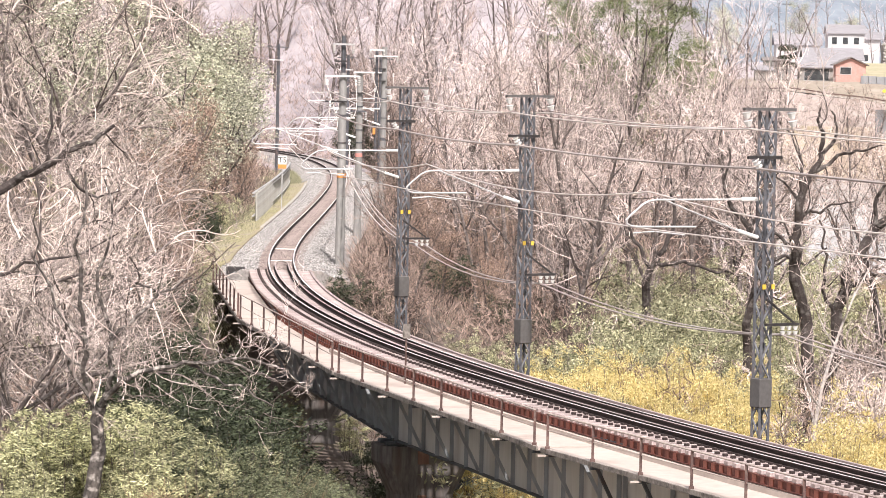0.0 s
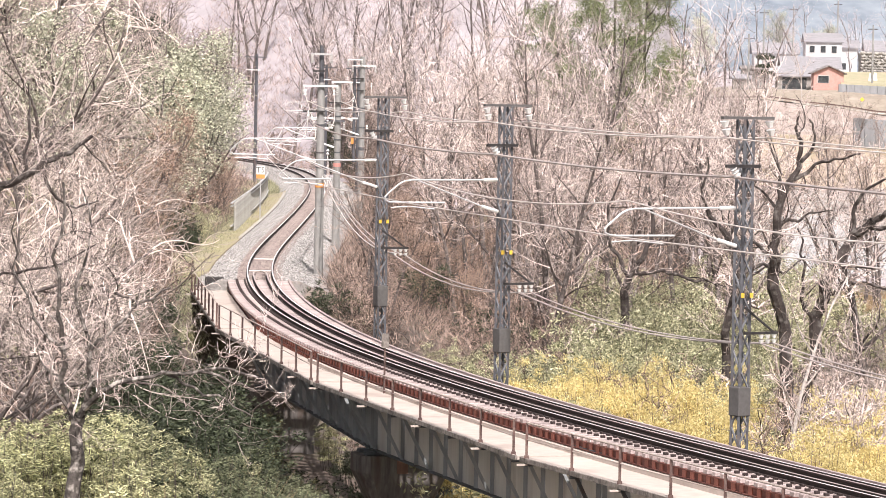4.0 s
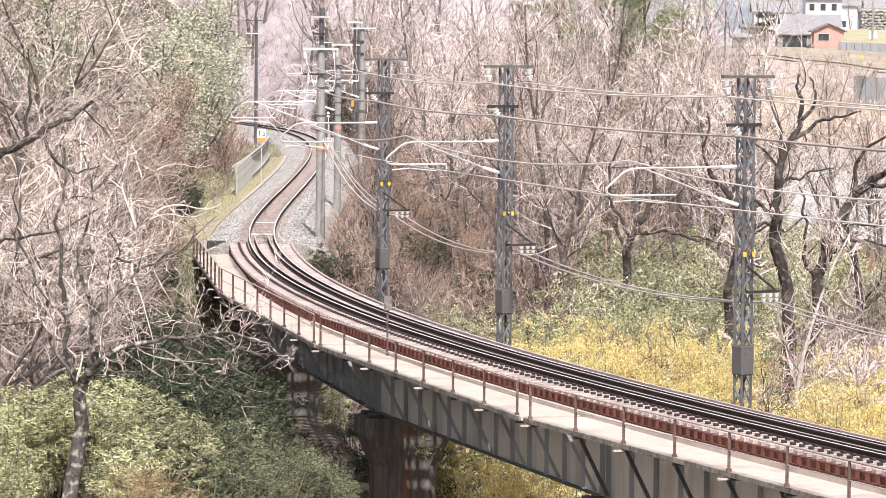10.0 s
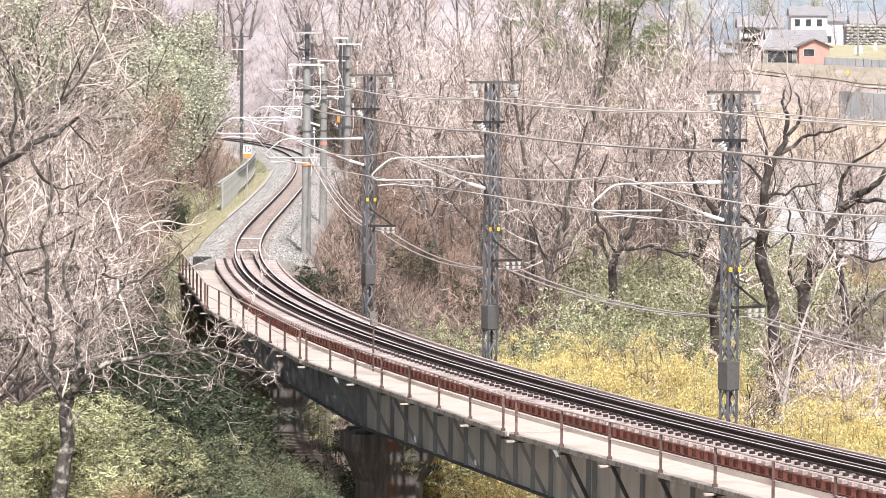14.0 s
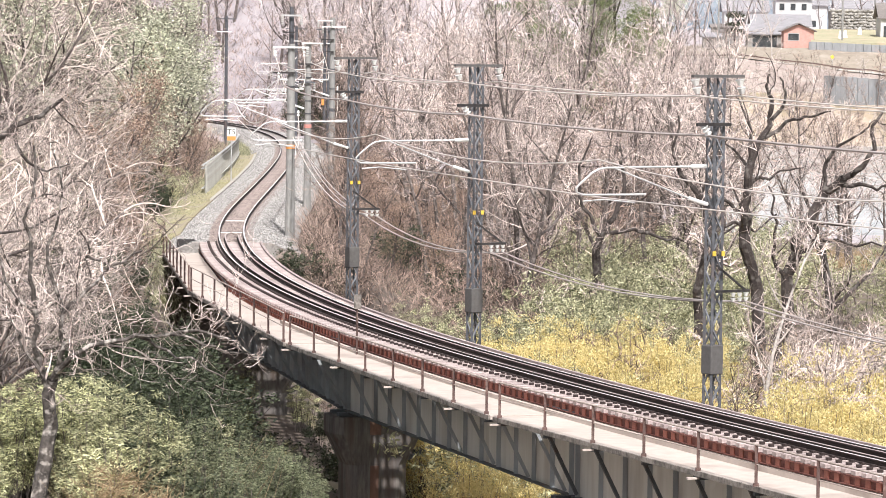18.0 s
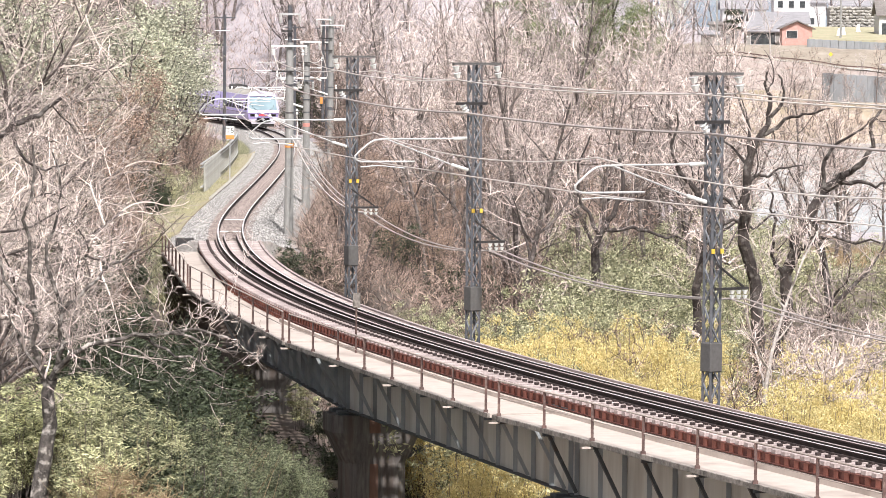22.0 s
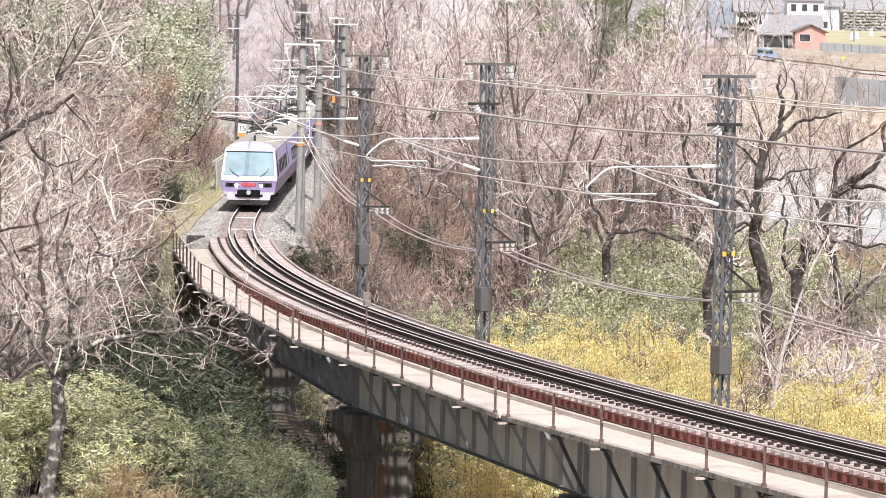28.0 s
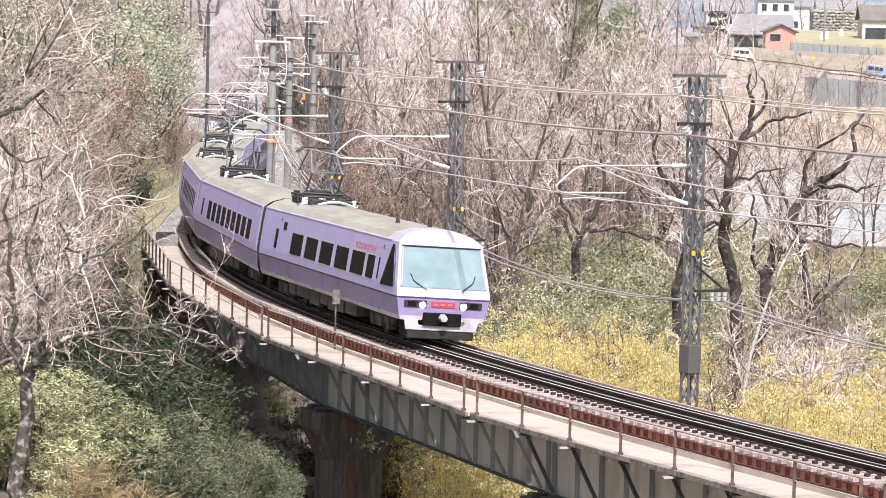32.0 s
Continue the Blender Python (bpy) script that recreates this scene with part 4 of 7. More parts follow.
# half width and height of the body's section, and the material of the strip above each corner
SECTION = [(1.30, 0.74), (1.37, 0.87), (1.435, 1.38), (1.446, 1.435), (1.447, 1.46), (1.44, 1.66), (1.355, 2.45), (1.29, 2.98), (1.255, 3.03), (1.05, 3.19), (0.62, 3.33), (0.0, 3.38)]
STRIPS = ["sill_paint", "violet", "rose_line", "cream_line", "lavender", "lavender", "lavender", "lavender", "train_roof", "train_roof", "train_roof"]


def nose_y(z):
    """How far the cab's face lies back at each height."""
    pts = ((0.0, 0.12), (0.7, 0.10), (1.42, 0.0), (1.66, 0.10), (2.95, 0.72), (3.2, 1.05), (3.4, 1.5))
    for (a, u), (b, v) in zip(pts, pts[1:]):
        if z <= b:
            return u + (v - u) * (z - a) / (b - a)
    return pts[-1][1]


def car_shell(car, cab, length):
    mats = ["sill_paint", "violet", "rose_line", "cream_line", "lavender", "train_roof", "cap_paint", "underfloor"]
    ring = [(x, z) for x, z in SECTION] + [(-x, z) for x, z in SECTION[-2::-1]]
    k = len(ring)
    ys = [0.0, 0.55, 1.6, 1.75, length - 0.25, length] if cab else [0.0, 0.2, length - 0.2, length]
    vs, fs, mi = [], [], []
    for j, y in enumerate(ys):
        for x, z in ring:
            if cab and j == 0:
                vs.append((x * (0.975 if z > 1.0 else 0.95), nose_y(z), z))
            elif cab and j == 1:
                vs.append((x * 0.995, max(nose_y(z) + 0.25, 0.45), z))
            elif cab and j == 2:
                vs.append((x, max(nose_y(z) + 0.6, 1.1), z))
            elif cab and j == 3:
                vs.append((x, 2.3, z))
            else:
                e = 0.97 if j in (0, len(ys) - 1) else 1.0
                vs.append((x * e, y, z * (0.992 if e < 1 and z > 3 else 1)))
    names = STRIPS + STRIPS[::-1]
    for j in range(len(ys) - 1):
        for i in range(k - 1):
            fs.append((j * k + i, j * k + i + 1, (j + 1) * k + i + 1, (j + 1) * k + i))
            nm = names[i]
            if cab and j < 3 and nm == "train_roof":
                nm = "cap_paint"
            mi.append(mats.index(nm))
    for end in (0, len(ys) - 1):
        for i in range(len(SECTION) - 1):
            a, b, c, d = end * k + i, end * k + i + 1, end * k + k - 2 - i, end * k + k - 1 - i
            fs.append((a, b, c, d) if end else (d, c, b, a))
            nm = STRIPS[i]
            # coupled car ends are coloured dark for the shade in the gaps
            dark = end or not cab
            mi.append(mats.index("underfloor" if dark else "cap_paint" if nm == "train_roof" else nm))
    for j in range(len(ys) - 1):
        fs.append((j * k, (j + 1) * k, (j + 1) * k + k - 1, j * k + k - 1))
        mi.append(0)
    ob = finish("body", vs, fs, [M[m] for m in mats], car, "lavender steel body with violet band and dusty roof")
    for p, i in zip(ob.data.polygons, mi):
        p.material_index = i
    return ob


def side_x(z):
    for (x0, z0), (x1, z1) in zip(SECTION, SECTION[1:]):
        if z <= z1:
            return x0 + (x1 - x0) * (z - z0) / (z1 - z0)
    return 0.0


def side_panel(name, car, y0, y1, z0, z1, material, side, proud=0.012, label=""):
    """A pane or plate that follows the body's side."""
    vs = []
    for d in (proud, -0.03):
        for y, z in ((y0, z0), (y1, z0), (y1, z1), (y0, z1)):
            vs.append((side * (side_x(z) + d), y, z))
    fs = [(0, 1, 2, 3), (7, 6, 5, 4), (0, 4, 5, 1), (1, 5, 6, 2), (2, 6, 7, 3), (3, 7, 4, 0)]
    return finish(name, vs, fs, material, car, label)


def face_panel(name, car, x0, x1, z0, z1, material, proud=0.02, label="", taper=1.0):
    """A plate on the cab's face."""
    vs = []
    for d in (proud, -0.05):
        for x, z in ((x0, z0), (x1, z0), (x1 * taper, z1), (x0 * taper, z1)):
            vs.append((x, nose_y(z) - d, z))
    fs = [(0, 1, 2, 3), (7, 6, 5, 4), (0, 4, 5, 1), (1, 5, 6, 2), (2, 6, 7, 3), (3, 7, 4, 0)]
    return finish(name, vs, fs, material, car, label)


def bogie(car, y):
    bm = bmesh.new()
    for x in (-0.95, 0.95):
        box(bm, x - 0.09, x + 0.09, y - 1.5, y + 1.5, 0.42, 0.66, None, 0.03)
        box(bm, x - 0.16, x + 0.16, y - 0.3, y + 0.3, 0.3, 0.62, None, 0.03)
    box(bm, -0.95, 0.95, y - 0.2, y + 0.2, 0.4, 0.72)
    b = part("bogie_frame", bm, M["bogie"], car)
    for dy in (-1.05, 1.05):
        for x in (-0.56, 0.56):
            bm = bmesh.new()
            bmesh.ops.create_cone(bm, cap_ends=True, segments=18, radius1=0.43, radius2=0.43, depth=0.12, matrix=Matrix.Translation((x, y + dy, 0.43)) @ Matrix.Rotation(radians(90), 4, "Y"))
            part("wheel", bm, M["bogie"], b)
        for x in (-0.95, 0.95):
            bm = bmesh.new()
            box(bm, x - 0.14, x + 0.14, y + dy - 0.17, y + dy + 0.17, 0.27, 0.6, None, 0.03)
            part("axle_box", bm, M["bogie"], b)


def pantograph(car, y, raised=1.62):
    """A folding frame on the roof, up to the contact wire."""
    p = new("pantograph")
    p.parent = car
    p["label"] = "dark diamond-frame current collector"
    z = 3.62
    bm = bmesh.new()
    for x in (-0.7, 0.7):
        box(bm, x - 0.04, x + 0.04, y - 1.0, y + 1.0, z - 0.07, z, None, 0.01)
    for d in (-1.0, -0.3, 0.3, 1.0):
        box(bm, -0.75, 0.75, y + d - 0.04, y + d + 0.04, z - 0.07, z, None, 0.01)
    box(bm, -0.3, 0.3, y - 0.35, y + 0.25, z - 0.1, z + 0.16, None, 0.03)
    part("base_frame", bm, M["black"], p)
    for x in (-0.7, 0.7):
        for d in (-0.9, 0.9):
            bm = bmesh.new()
            bmesh.ops.create_cone(bm, cap_ends=True, segments=8, radius1=0.085, radius2=0.06, depth=0.26, matrix=Matrix.Translation((x, y + d, 3.4)))
            part("insulator", bm, M["porcelain"], p, "white porcelain foot insulator")
    mid = z + raised * 0.48
    for d in (-0.75, 0.75):
        bm = bmesh.new()
        tube(bm, [(-0.72, y + d, z + 0.05), (0.72, y + d, z + 0.05)], 0.04, 6)
        part("spring_tube", bm, M["black"], p)
    for d in (-1, 1):
        bm = bmesh.new()
        for x in (-0.55, 0.55):
            tube(bm, [(x, y + d * 0.3, z), (x * 0.95, y + d * 1.15, mid)], 0.04, 5)
        tube(bm, [(-0.53, y + d, mid), (0.53, y + d, mid)], 0.025, 5)
        tube(bm, [(-0.55, y + d * 0.35, z), (0.53, y + d, mid)], 0.018, 5)
        part("lower_arm", bm, M["lacing"], p)
        bm = bmesh.new()
        for x in (-0.52, 0.52):
            tube(bm, [(x, y + d * 1.0, mid), (x * 0.8, y + d * 0.12, z + raised - 0.12)], 0.03, 5)
        tube(bm, [(-0.52, y + d, mid), (0.42, y + d * 0.12, z + raised - 0.12)], 0.015, 5)
        part("upper_arm", bm, M["lacing"], p)
    for d in (-0.2, 0.2):
        bm = bmesh.new()
        tube(bm, [(-0.85, y + d, z + raised - 0.22), (-0.62, y + d, z + raised - 0.04), (0.62, y + d, z + raised - 0.04), (0.85, y + d, z + raised - 0.22)], 0.03, 6)
        part("contact_shoe", bm, M["black"], p)


def roof_gear(car, y):
    """Switch boxes, bus bars and insulators round a current collector."""
    for x, dy, w, d, h in ((-0.45, -1.6, 0.45, 0.5, 0.16), (0.4, -1.7, 0.35, 0.45, 0.22), (0.0, 1.5, 0.7, 0.35, 0.12), (0.55, -0.9, 0.3, 0.6, 0.2), (-0.62, 0.4, 0.28, 0.7, 0.16), (0.1, -2.2, 0.5, 0.3, 0.18), (0.6, 0.9, 0.25, 0.4, 0.2)):
        bm = bmesh.new()
        box(bm, x - w / 2, x + w / 2, y + dy - d / 2, y + dy + d / 2, 3.24, 3.36 + h, None, 0.04)
        part("roof_box", bm, M["black"], car)
    for x, dy in ((-0.2, -1.25), (0.25, -1.3), (-0.7, -1.2), (0.75, -2.1), (-0.35, 1.15)):
        bm = bmesh.new()
        for k in range(3):
            bmesh.ops.create_cone(bm, cap_ends=True, segments=8, radius1=0.09, radius2=0.05, depth=0.07, matrix=Matrix.Translation((x, y + dy, 3.36 + 0.08 * k)))
        part("insulator", bm, M["porcelain"], car, "white porcelain roof insulator")
    for pts in (((-0.8, -2.2, 3.4), (-0.3, -2.0, 3.5), (0.5, -2.3, 3.48), (0.85, -2.0, 3.38)), ((-0.7, -1.2, 3.56), (-0.2, -1.25, 3.6), (0.25, -1.3, 3.56), (0.75, -2.1, 3.56)), ((-0.9, -0.9, 3.36), (-0.75, -0.2, 3.5), (-0.75, 0.8, 3.5), (-0.35, 1.15, 3.56))):
        bm = bmesh.new()
        tube(bm, [(a, y + b, c) for a, b, c in pts], 0.035, 6)
        part("roof_cable", bm, M["black"], car)
    bm = bmesh.new()
    tube(bm, [(-0.62 + 0.155 * k, y - 2.75, 3.36 + 0.13 * math.sin(math.pi * k / 8)) for k in range(9)], 0.05, 6)
    part("roof_hoop", bm, M["galvanised"], car, "pale bent hoop on the roof")


def build_car(kind):
    cab = kind == "cab"
    car = new("train_car")
    tagged(car, "lavender express train driving car with white headlights lit" if cab else "lavender express train coach with dusty roof and pantograph", "train car", "cars of the train")
    length = CAR - 0.45
    car_shell(car, cab, length)
    if cab:
        starts, width, doors = [3.25] + [4.6 + 2.27 * k for k in range(5)], 1.75, [(2.4, 2.95), (17.5, 18.3)]
    else:
        starts, width, doors = [2.2 + 1.64 * k for k in range(9)], 1.12, [(18.0, 18.8)]
    for side in (-1, 1):
        for n, y in enumerate(starts):
            w = width * (0.54 if cab and n == 0 else 1.0)
            f = side_panel("window_frame", car, y - 0.05, y + w + 0.05, 1.66, 2.44, M["sill_paint"], side, 0.006)
            side_panel("side_window", f, y, y + w, 1.71, 2.4, M["side_glass"], side, 0.014, "dark tinted window")
        for y0, y1 in doors:
            d = side_panel("door", car, y0, y1, 0.86, 2.75, M["lavender"], side, 0.008)
            side_panel("door_seam", d, y0 - 0.06, y0, 0.86, 2.78, M["underfloor"], side, 0.014)
            side_panel("door_window", d, y0 + 0.22, y1 - 0.22, 1.75, 2.4, M["side_glass"], side, 0.016)
        if cab:
            side_panel("destination_panel", car, 16.5, 17.0, 2.42, 2.68, M["side_glass"], side, 0.012)
            for z, h in ((2.66, 0.03), (2.53, 0.09)):
                for n in range(7):
                    side_panel("red_mark", car, 3.3 + n * 0.42, 3.6 + n * 0.42, z, z + h, M["red_panel"], side, 0.01)
        else:
            side_panel("red_mark", car, 19.7, 20.1, 2.4, 2.58, M["red_panel"], side, 0.01)
        side_panel("gutter", car, 1.6 if cab else 0.2, length - 0.2, 2.99, 3.02, M["sill_paint"], side, 0.02)
        side_panel("skirt_pipe", car, 1.5, length - 0.5, 0.755, 0.80, M["sill_paint"], side, 0.015)
    for y in (3.4, 17.3):
        bogie(car, y)
    rng_t = random.Random(5 if cab else 6)
    y = 5.6
    while y < 15.0:
        w = rng_t.uniform(0.7, 1.9)
        for x in (-1.05, 1.05):
            bm = bmesh.new()
            box(bm, x - 0.28, x + 0.28, y, y + w, rng_t.uniform(0.28, 0.42), 0.76, None, 0.02)
            part("equipment_box", bm, M["underfloor"] if rng_t.random() < 0.6 else M["bogie"], car)
        y += w + rng_t.uniform(0.1, 0.4)
    bm = bmesh.new()
    box(bm, -1.1, 1.1, 0.4, length - 0.2, 0.7, 0.78)
    part("floor_pan", bm, M["underfloor"], car)
    if cab:
        face_panel("windscreen", car, -1.27, 1.27, 1.70, 2.88, M["screen_glass"], 0.02, "pale reflecting windscreen", 0.92)
        for x in (-1.24, 1.24):
            vs = []
            for d in (0.016, -0.03):
                for y, z in ((0.52, 1.66), (2.1, 1.64), (2.1, 1.70), (1.32, 2.88), (1.14, 2.88)):
                    vs.append(((side_x(z) + d) * (1 if x > 0 else -1), y, z))
            fs = [(0, 1, 2, 3, 4), (9, 8, 7, 6, 5)] + [(i, (i + 1) % 5, 5 + (i + 1) % 5, 5 + i) for i in range(5)]
            finish("cab_side_window", vs, fs, M["side_glass"], car, "black triangular cab side window")
            vs = []
            for d in (0.014, -0.03):
                for y, z in ((0.30, 1.72), (0.50, 1.70), (1.10, 2.86), (0.92, 2.86)):
                    vs.append(((side_x(z) * 0.988 + d) * (1 if x > 0 else -1), y, z))
            finish("quarter_window", vs, [(0, 1, 2, 3), (7, 6, 5, 4), (0, 4, 5, 1), (1, 5, 6, 2), (2, 6, 7, 3), (3, 7, 4, 0)], M["screen_glass"], car, "pale slanted quarter window beside the windscreen")
            bm = bmesh.new()
            tube(bm, [(x * 1.03, nose_y(1.7) - 0.03, 1.72), (x * 0.95, nose_y(2.86) - 0.03, 2.86)], 0.03, 5)
            part("pillar", bm, M["cap_paint"], car)
        bm = bmesh.new()
        tube(bm, [(-1.2, nose_y(2.88) - 0.04, 2.89), (1.2, nose_y(2.88) - 0.04, 2.89)], 0.022, 5)
        part("screen_top_seal", bm, M["underfloor"], car)
        for x0, x1 in ((-0.98, -0.5), (0.98, 0.55)):
            bm = bmesh.new()
            tube(bm, [(x0, nose_y(2.1) - 0.05, 2.1), (x0 * 0.92, nose_y(1.9) - 0.06, 1.9), (x1, nose_y(1.64) - 0.06, 1.64)], 0.014, 5)
            part("wiper", bm, M["black"], car)
        for x in (-0.84, 0.84):
            hb = face_panel("light_housing", car, x - 0.34, x + 0.34, 1.12, 1.33, M["black"], 0.02, "dark headlight housing")
            bm = bmesh.new()
            xx = x * 0.74
            bmesh.ops.create_uvsphere(bm, u_segments=14, v_segments=8, radius=0.125, matrix=Matrix.Translation((xx, nose_y(1.22) + 0.03, 1.22)) @ Matrix.Diagonal((1, 0.6, 1, 1)))
            part("headlight", bm, M["headlight"], hb, "lit white headlight", smooth=True)
            face_panel("tail_light", hb, x * 1.12 - 0.13, x * 1.12 + 0.13, 1.15, 1.30, M["side_glass"], 0.03)
        face_panel("destination_box", car, -0.36, 0.36, 1.15, 1.31, M["red_glow"], 0.025, "red illuminated name panel")
        for n in range(3):
            face_panel("name_mark", car, -0.29 + n * 0.22, -0.15 + n * 0.22, 1.20, 1.26, M["red_panel"], 0.03)
        # a solid black block takes the place of the shaded coupler opening
        bm = bmesh.new()
        box(bm, -0.58, 0.58, -0.01, 0.25, 0.60, 0.98, None, 0.02)
        cp = part("coupler_recess", bm, M["side_glass"], car)
        bm = bmesh.new()
        bmesh.ops.create_cone(bm, cap_ends=True, segments=6, radius1=0.14, radius2=0.11, depth=0.3, matrix=Matrix.Translation((0, -0.1, 0.84)) @ Matrix.Rotation(radians(90), 4, "X") @ Matrix.Rotation(radians(30), 4, "Z"))
        part("coupler_cover", bm, M["galvanised"], cp, "pale grey coupler cover")
        vs = []
        for y in (0.08, 0.2):
            vs += [(-1.06, y, 0.46), (1.06, y, 0.46), (1.14, y, 0.84), (0.76, y, 0.84), (0.68, y, 0.6), (-0.68, y, 0.6), (-0.76, y, 0.84), (-1.14, y, 0.84)]
        fs = [tuple(range(8)), tuple(range(8, 16))[::-1]] + [(i, (i + 1) % 8, 8 + (i + 1) % 8, 8 + i) for i in range(8)]
        bm = bmesh.new()
        box(bm, -1.0, 1.0, 0.1, 0.3, 0.2, 0.45, None, 0.02)
        part("lower_guard", bm, M["underfloor"], car)
        finish("obstacle_guard", vs, fs, M["sill_paint"], car, "pale lavender obstacle guard")
        for n, x in enumerate((0.15, -0.75)):
            bm = bmesh.new()
            bmesh.ops.create_cone(bm, cap_ends=True, segments=8, radius1=0.07, radius2=0.05, depth=0.3 if n == 0 else 0.14, matrix=Matrix.Translation((x, 2.9 + n * 0.4, 3.5)))
            part("roof_horn", bm, M["black"], car)
    else:
        bm = bmesh.new()
        box(bm, -1.18, 1.18, -0.44, 0.02, 0.8, 3.02, None, 0.03)
        part("gangway", bm, M["underfloor"], car, "dark gangway bellows")
    pantograph(car, length - 2.6)
    roof_gear(car, length - 2.6)
    return car


front_car = build_car("cab")
coach = build_car("coach")
TRAIN = [front_car, coach] + [copy_thing(coach, Matrix.Identity(4)) for _ in range(4)]

# ---------------------------------------------------------------- houses across the river
M["tile_roof"] = surface("grey_roof_tiles", (0.20, 0.195, 0.21), (0.33, 0.32, 0.34), 0.6, 4, 0.6, 0.3, stretch=(1, 4, 1))
M["dark_roof"] = surface("dark_roof_sheet", (0.13, 0.115, 0.11), (0.25, 0.225, 0.215), 0.6, 3, 0.5, 0.1)
M["red_wall"] = surface("red_brown_board_wall", (0.46, 0.25, 0.22), (0.55, 0.33, 0.295), 0.8, 3, 0.6, 0.1)
M["plaster"] = surface("white_plaster", (0.44, 0.44, 0.45), (0.57, 0.57, 0.575), 0.8, 3, 0.4, 0.1, stain=(0.55, 0.53, 0.50))
M["grey_wall"] = surface("grey_board_wall", (0.24, 0.23, 0.22), (0.38, 0.36, 0.34), 0.8, 3, 0.4, 0.1)
M["window_dark"] = surface("house_window", (0.03, 0.035, 0.04), (0.08, 0.085, 0.09), 0.15, 2, 0.5, 0.0)
M["stone"] = surface("stone_wall", (0.22, 0.21, 0.20), (0.42, 0.40, 0.38), 0.9, 5, 0.8, 0.3, vary=0.25)


M["blue_concrete"] = surface("blue_grey_concrete", (0.20, 0.21, 0.225), (0.30, 0.31, 0.325), 0.9, 2, 0.3, 0.2, stain=(0.24, 0.24, 0.25), stretch=(1, 1, 0.3), vary=0.08)


def at_bearing(px, y):
    return (px - 784) / 7000 * y


def house(name, label, px, y, width, depth, eave, ridge, wall, roof, windows=(), lift=0.0, overhang=0.5, gable_front=True):
    """A house with walls, a gabled roof with eaves, and windows on the side towards the river."""
    h = new(name)
    tagged(h, label, "house", "houses across the river")
    x = at_bearing(px, y)
    z = ground_z(x, y) + lift
    h.location = (x, y, z)
    w, d = width / 2, depth / 2
    bm = bmesh.new()
    box(bm, -w, w, -d, d, -1.5, eave)
    if gable_front:
        for yy in (-d, d - 0.2):
            vs = [bm.verts.new(v) for v in ((-w, yy, eave), (w, yy, eave), (0, yy, ridge - 0.12), (-w, yy + 0.2, eave), (w, yy + 0.2, eave), (0, yy + 0.2, ridge - 0.12))]
            for f in ((0, 1, 2), (5, 4, 3), (0, 3, 4, 1), (1, 4, 5, 2), (2, 5, 3, 0)):
                bm.faces.new([vs[i] for i in f])
    part("wall", bm, wall, h)
    o = overhang
    for side in (-1, 1):
        if gable_front:
            e, r = side * (w + o), 0.0
            drop = (ridge - eave) * o / w
            vs = [(e, -d - o, eave - drop), (e, d + o, eave - drop), (r, d + o, ridge), (r, -d - o, ridge)]
        else:
            drop = (ridge - eave) * o / d
            vs = [(-w - o, side * (d + o), eave - drop), (w + o, side * (d + o), eave - drop), (w + o, 0, ridge), (-w - o, 0, ridge)]
        vs += [(a, b, c + 0.16) for a, b, c in vs]
        finish("roof", vs, [(0, 1, 2, 3), (7, 6, 5, 4), (0, 4, 5, 1), (1, 5, 6, 2), (2, 6, 7, 3), (3, 7, 4, 0)], roof, h)
    for x0, x1, z0, z1 in windows:
        bm = bmesh.new()
        box(bm, x0 - 0.08, x1 + 0.08, -d - 0.05, -d + 0.02, z0 - 0.08, z1 + 0.08)
        f = part("window", bm, M["plaster"], h)
        bm = bmesh.new()
        box(bm, x0, x1, -d - 0.07, -d - 0.052, z0, z1)
        part("pane", bm, M["window_dark"], f)
    return h


house("red_shed", "small red-walled shed with a dark gabled roof", 1424, 648, 4.9, 4.5, 3.1, 4.2, M["red_wall"], M["dark_roof"], ((-1.7, 0.0, 1.5, 2.6),))
house("tiled_house", "grey-walled house with a wide pale grey tiled roof", 1392, 680, 9.6, 7, 3.8, 5.5, M["grey_wall"], M["tile_roof"], ((-3.2, -1.6, 1.4, 2.8), (0.4, 2.0, 1.4, 2.8)), gable_front=False)
house("upper_house", "white two-storey house with dark trims and grey roof", 1414, 720, 6.6, 6, 8.2, 9.6, M["plaster"], M["tile_roof"], ((-2.8, 2.8, 4.55, 4.8), (-2.6, -1.7, 6.2, 7.4), (-0.6, 0.3, 6.2, 7.4), (1.4, 2.3, 6.2, 7.4)), gable_front=False, overhang=0.35)
house("dark_lean_to", "low dark sheet-roofed lean-to beside the hut", 1294, 652, 4.2, 2.6, 3.4, 3.8, M["grey_wall"], M["dark_roof"], gable_front=False, overhang=0.3)
house("annex", "white annex with grey roof", 1452, 745, 4.6, 5, 6.6, 7.8, M["plaster"], M["tile_roof"], ((-1.2, 0.2, 2.4, 3.6),), gable_front=False)
# the barn is closed; a dark pane imitates its shaded inside
house("barn", "low grey barn with a dark pane for its shaded open front", 1366, 655, 6.0, 4.5, 2.6, 3.9, M["grey_wall"], M["tile_roof"], ((-2.2, 1.8, 0.3, 2.2),), gable_front=False)
house("hut", "white hut with a flat grey roof", 1306, 645, 2.6, 2.4, 2.5, 2.9, M["plaster"], M["dark_roof"], ((-0.4, 0.5, 1.7, 2.0),), gable_front=False)
house("lean_to", "low lean-to with grey roof", 1274, 650, 3.2, 2.5, 1.9, 2.4, M["grey_wall"], M["tile_roof"], gable_front=False)
house("dark_house", "grey house with dark roof and wide windows", 1614, 662, 9, 7, 5.4, 7.6, M["plaster"], M["dark_roof"], ((-4.0, -0.6, 1.8, 3.9), (0.2, 3.6, 1.8, 3.9)), gable_front=False)
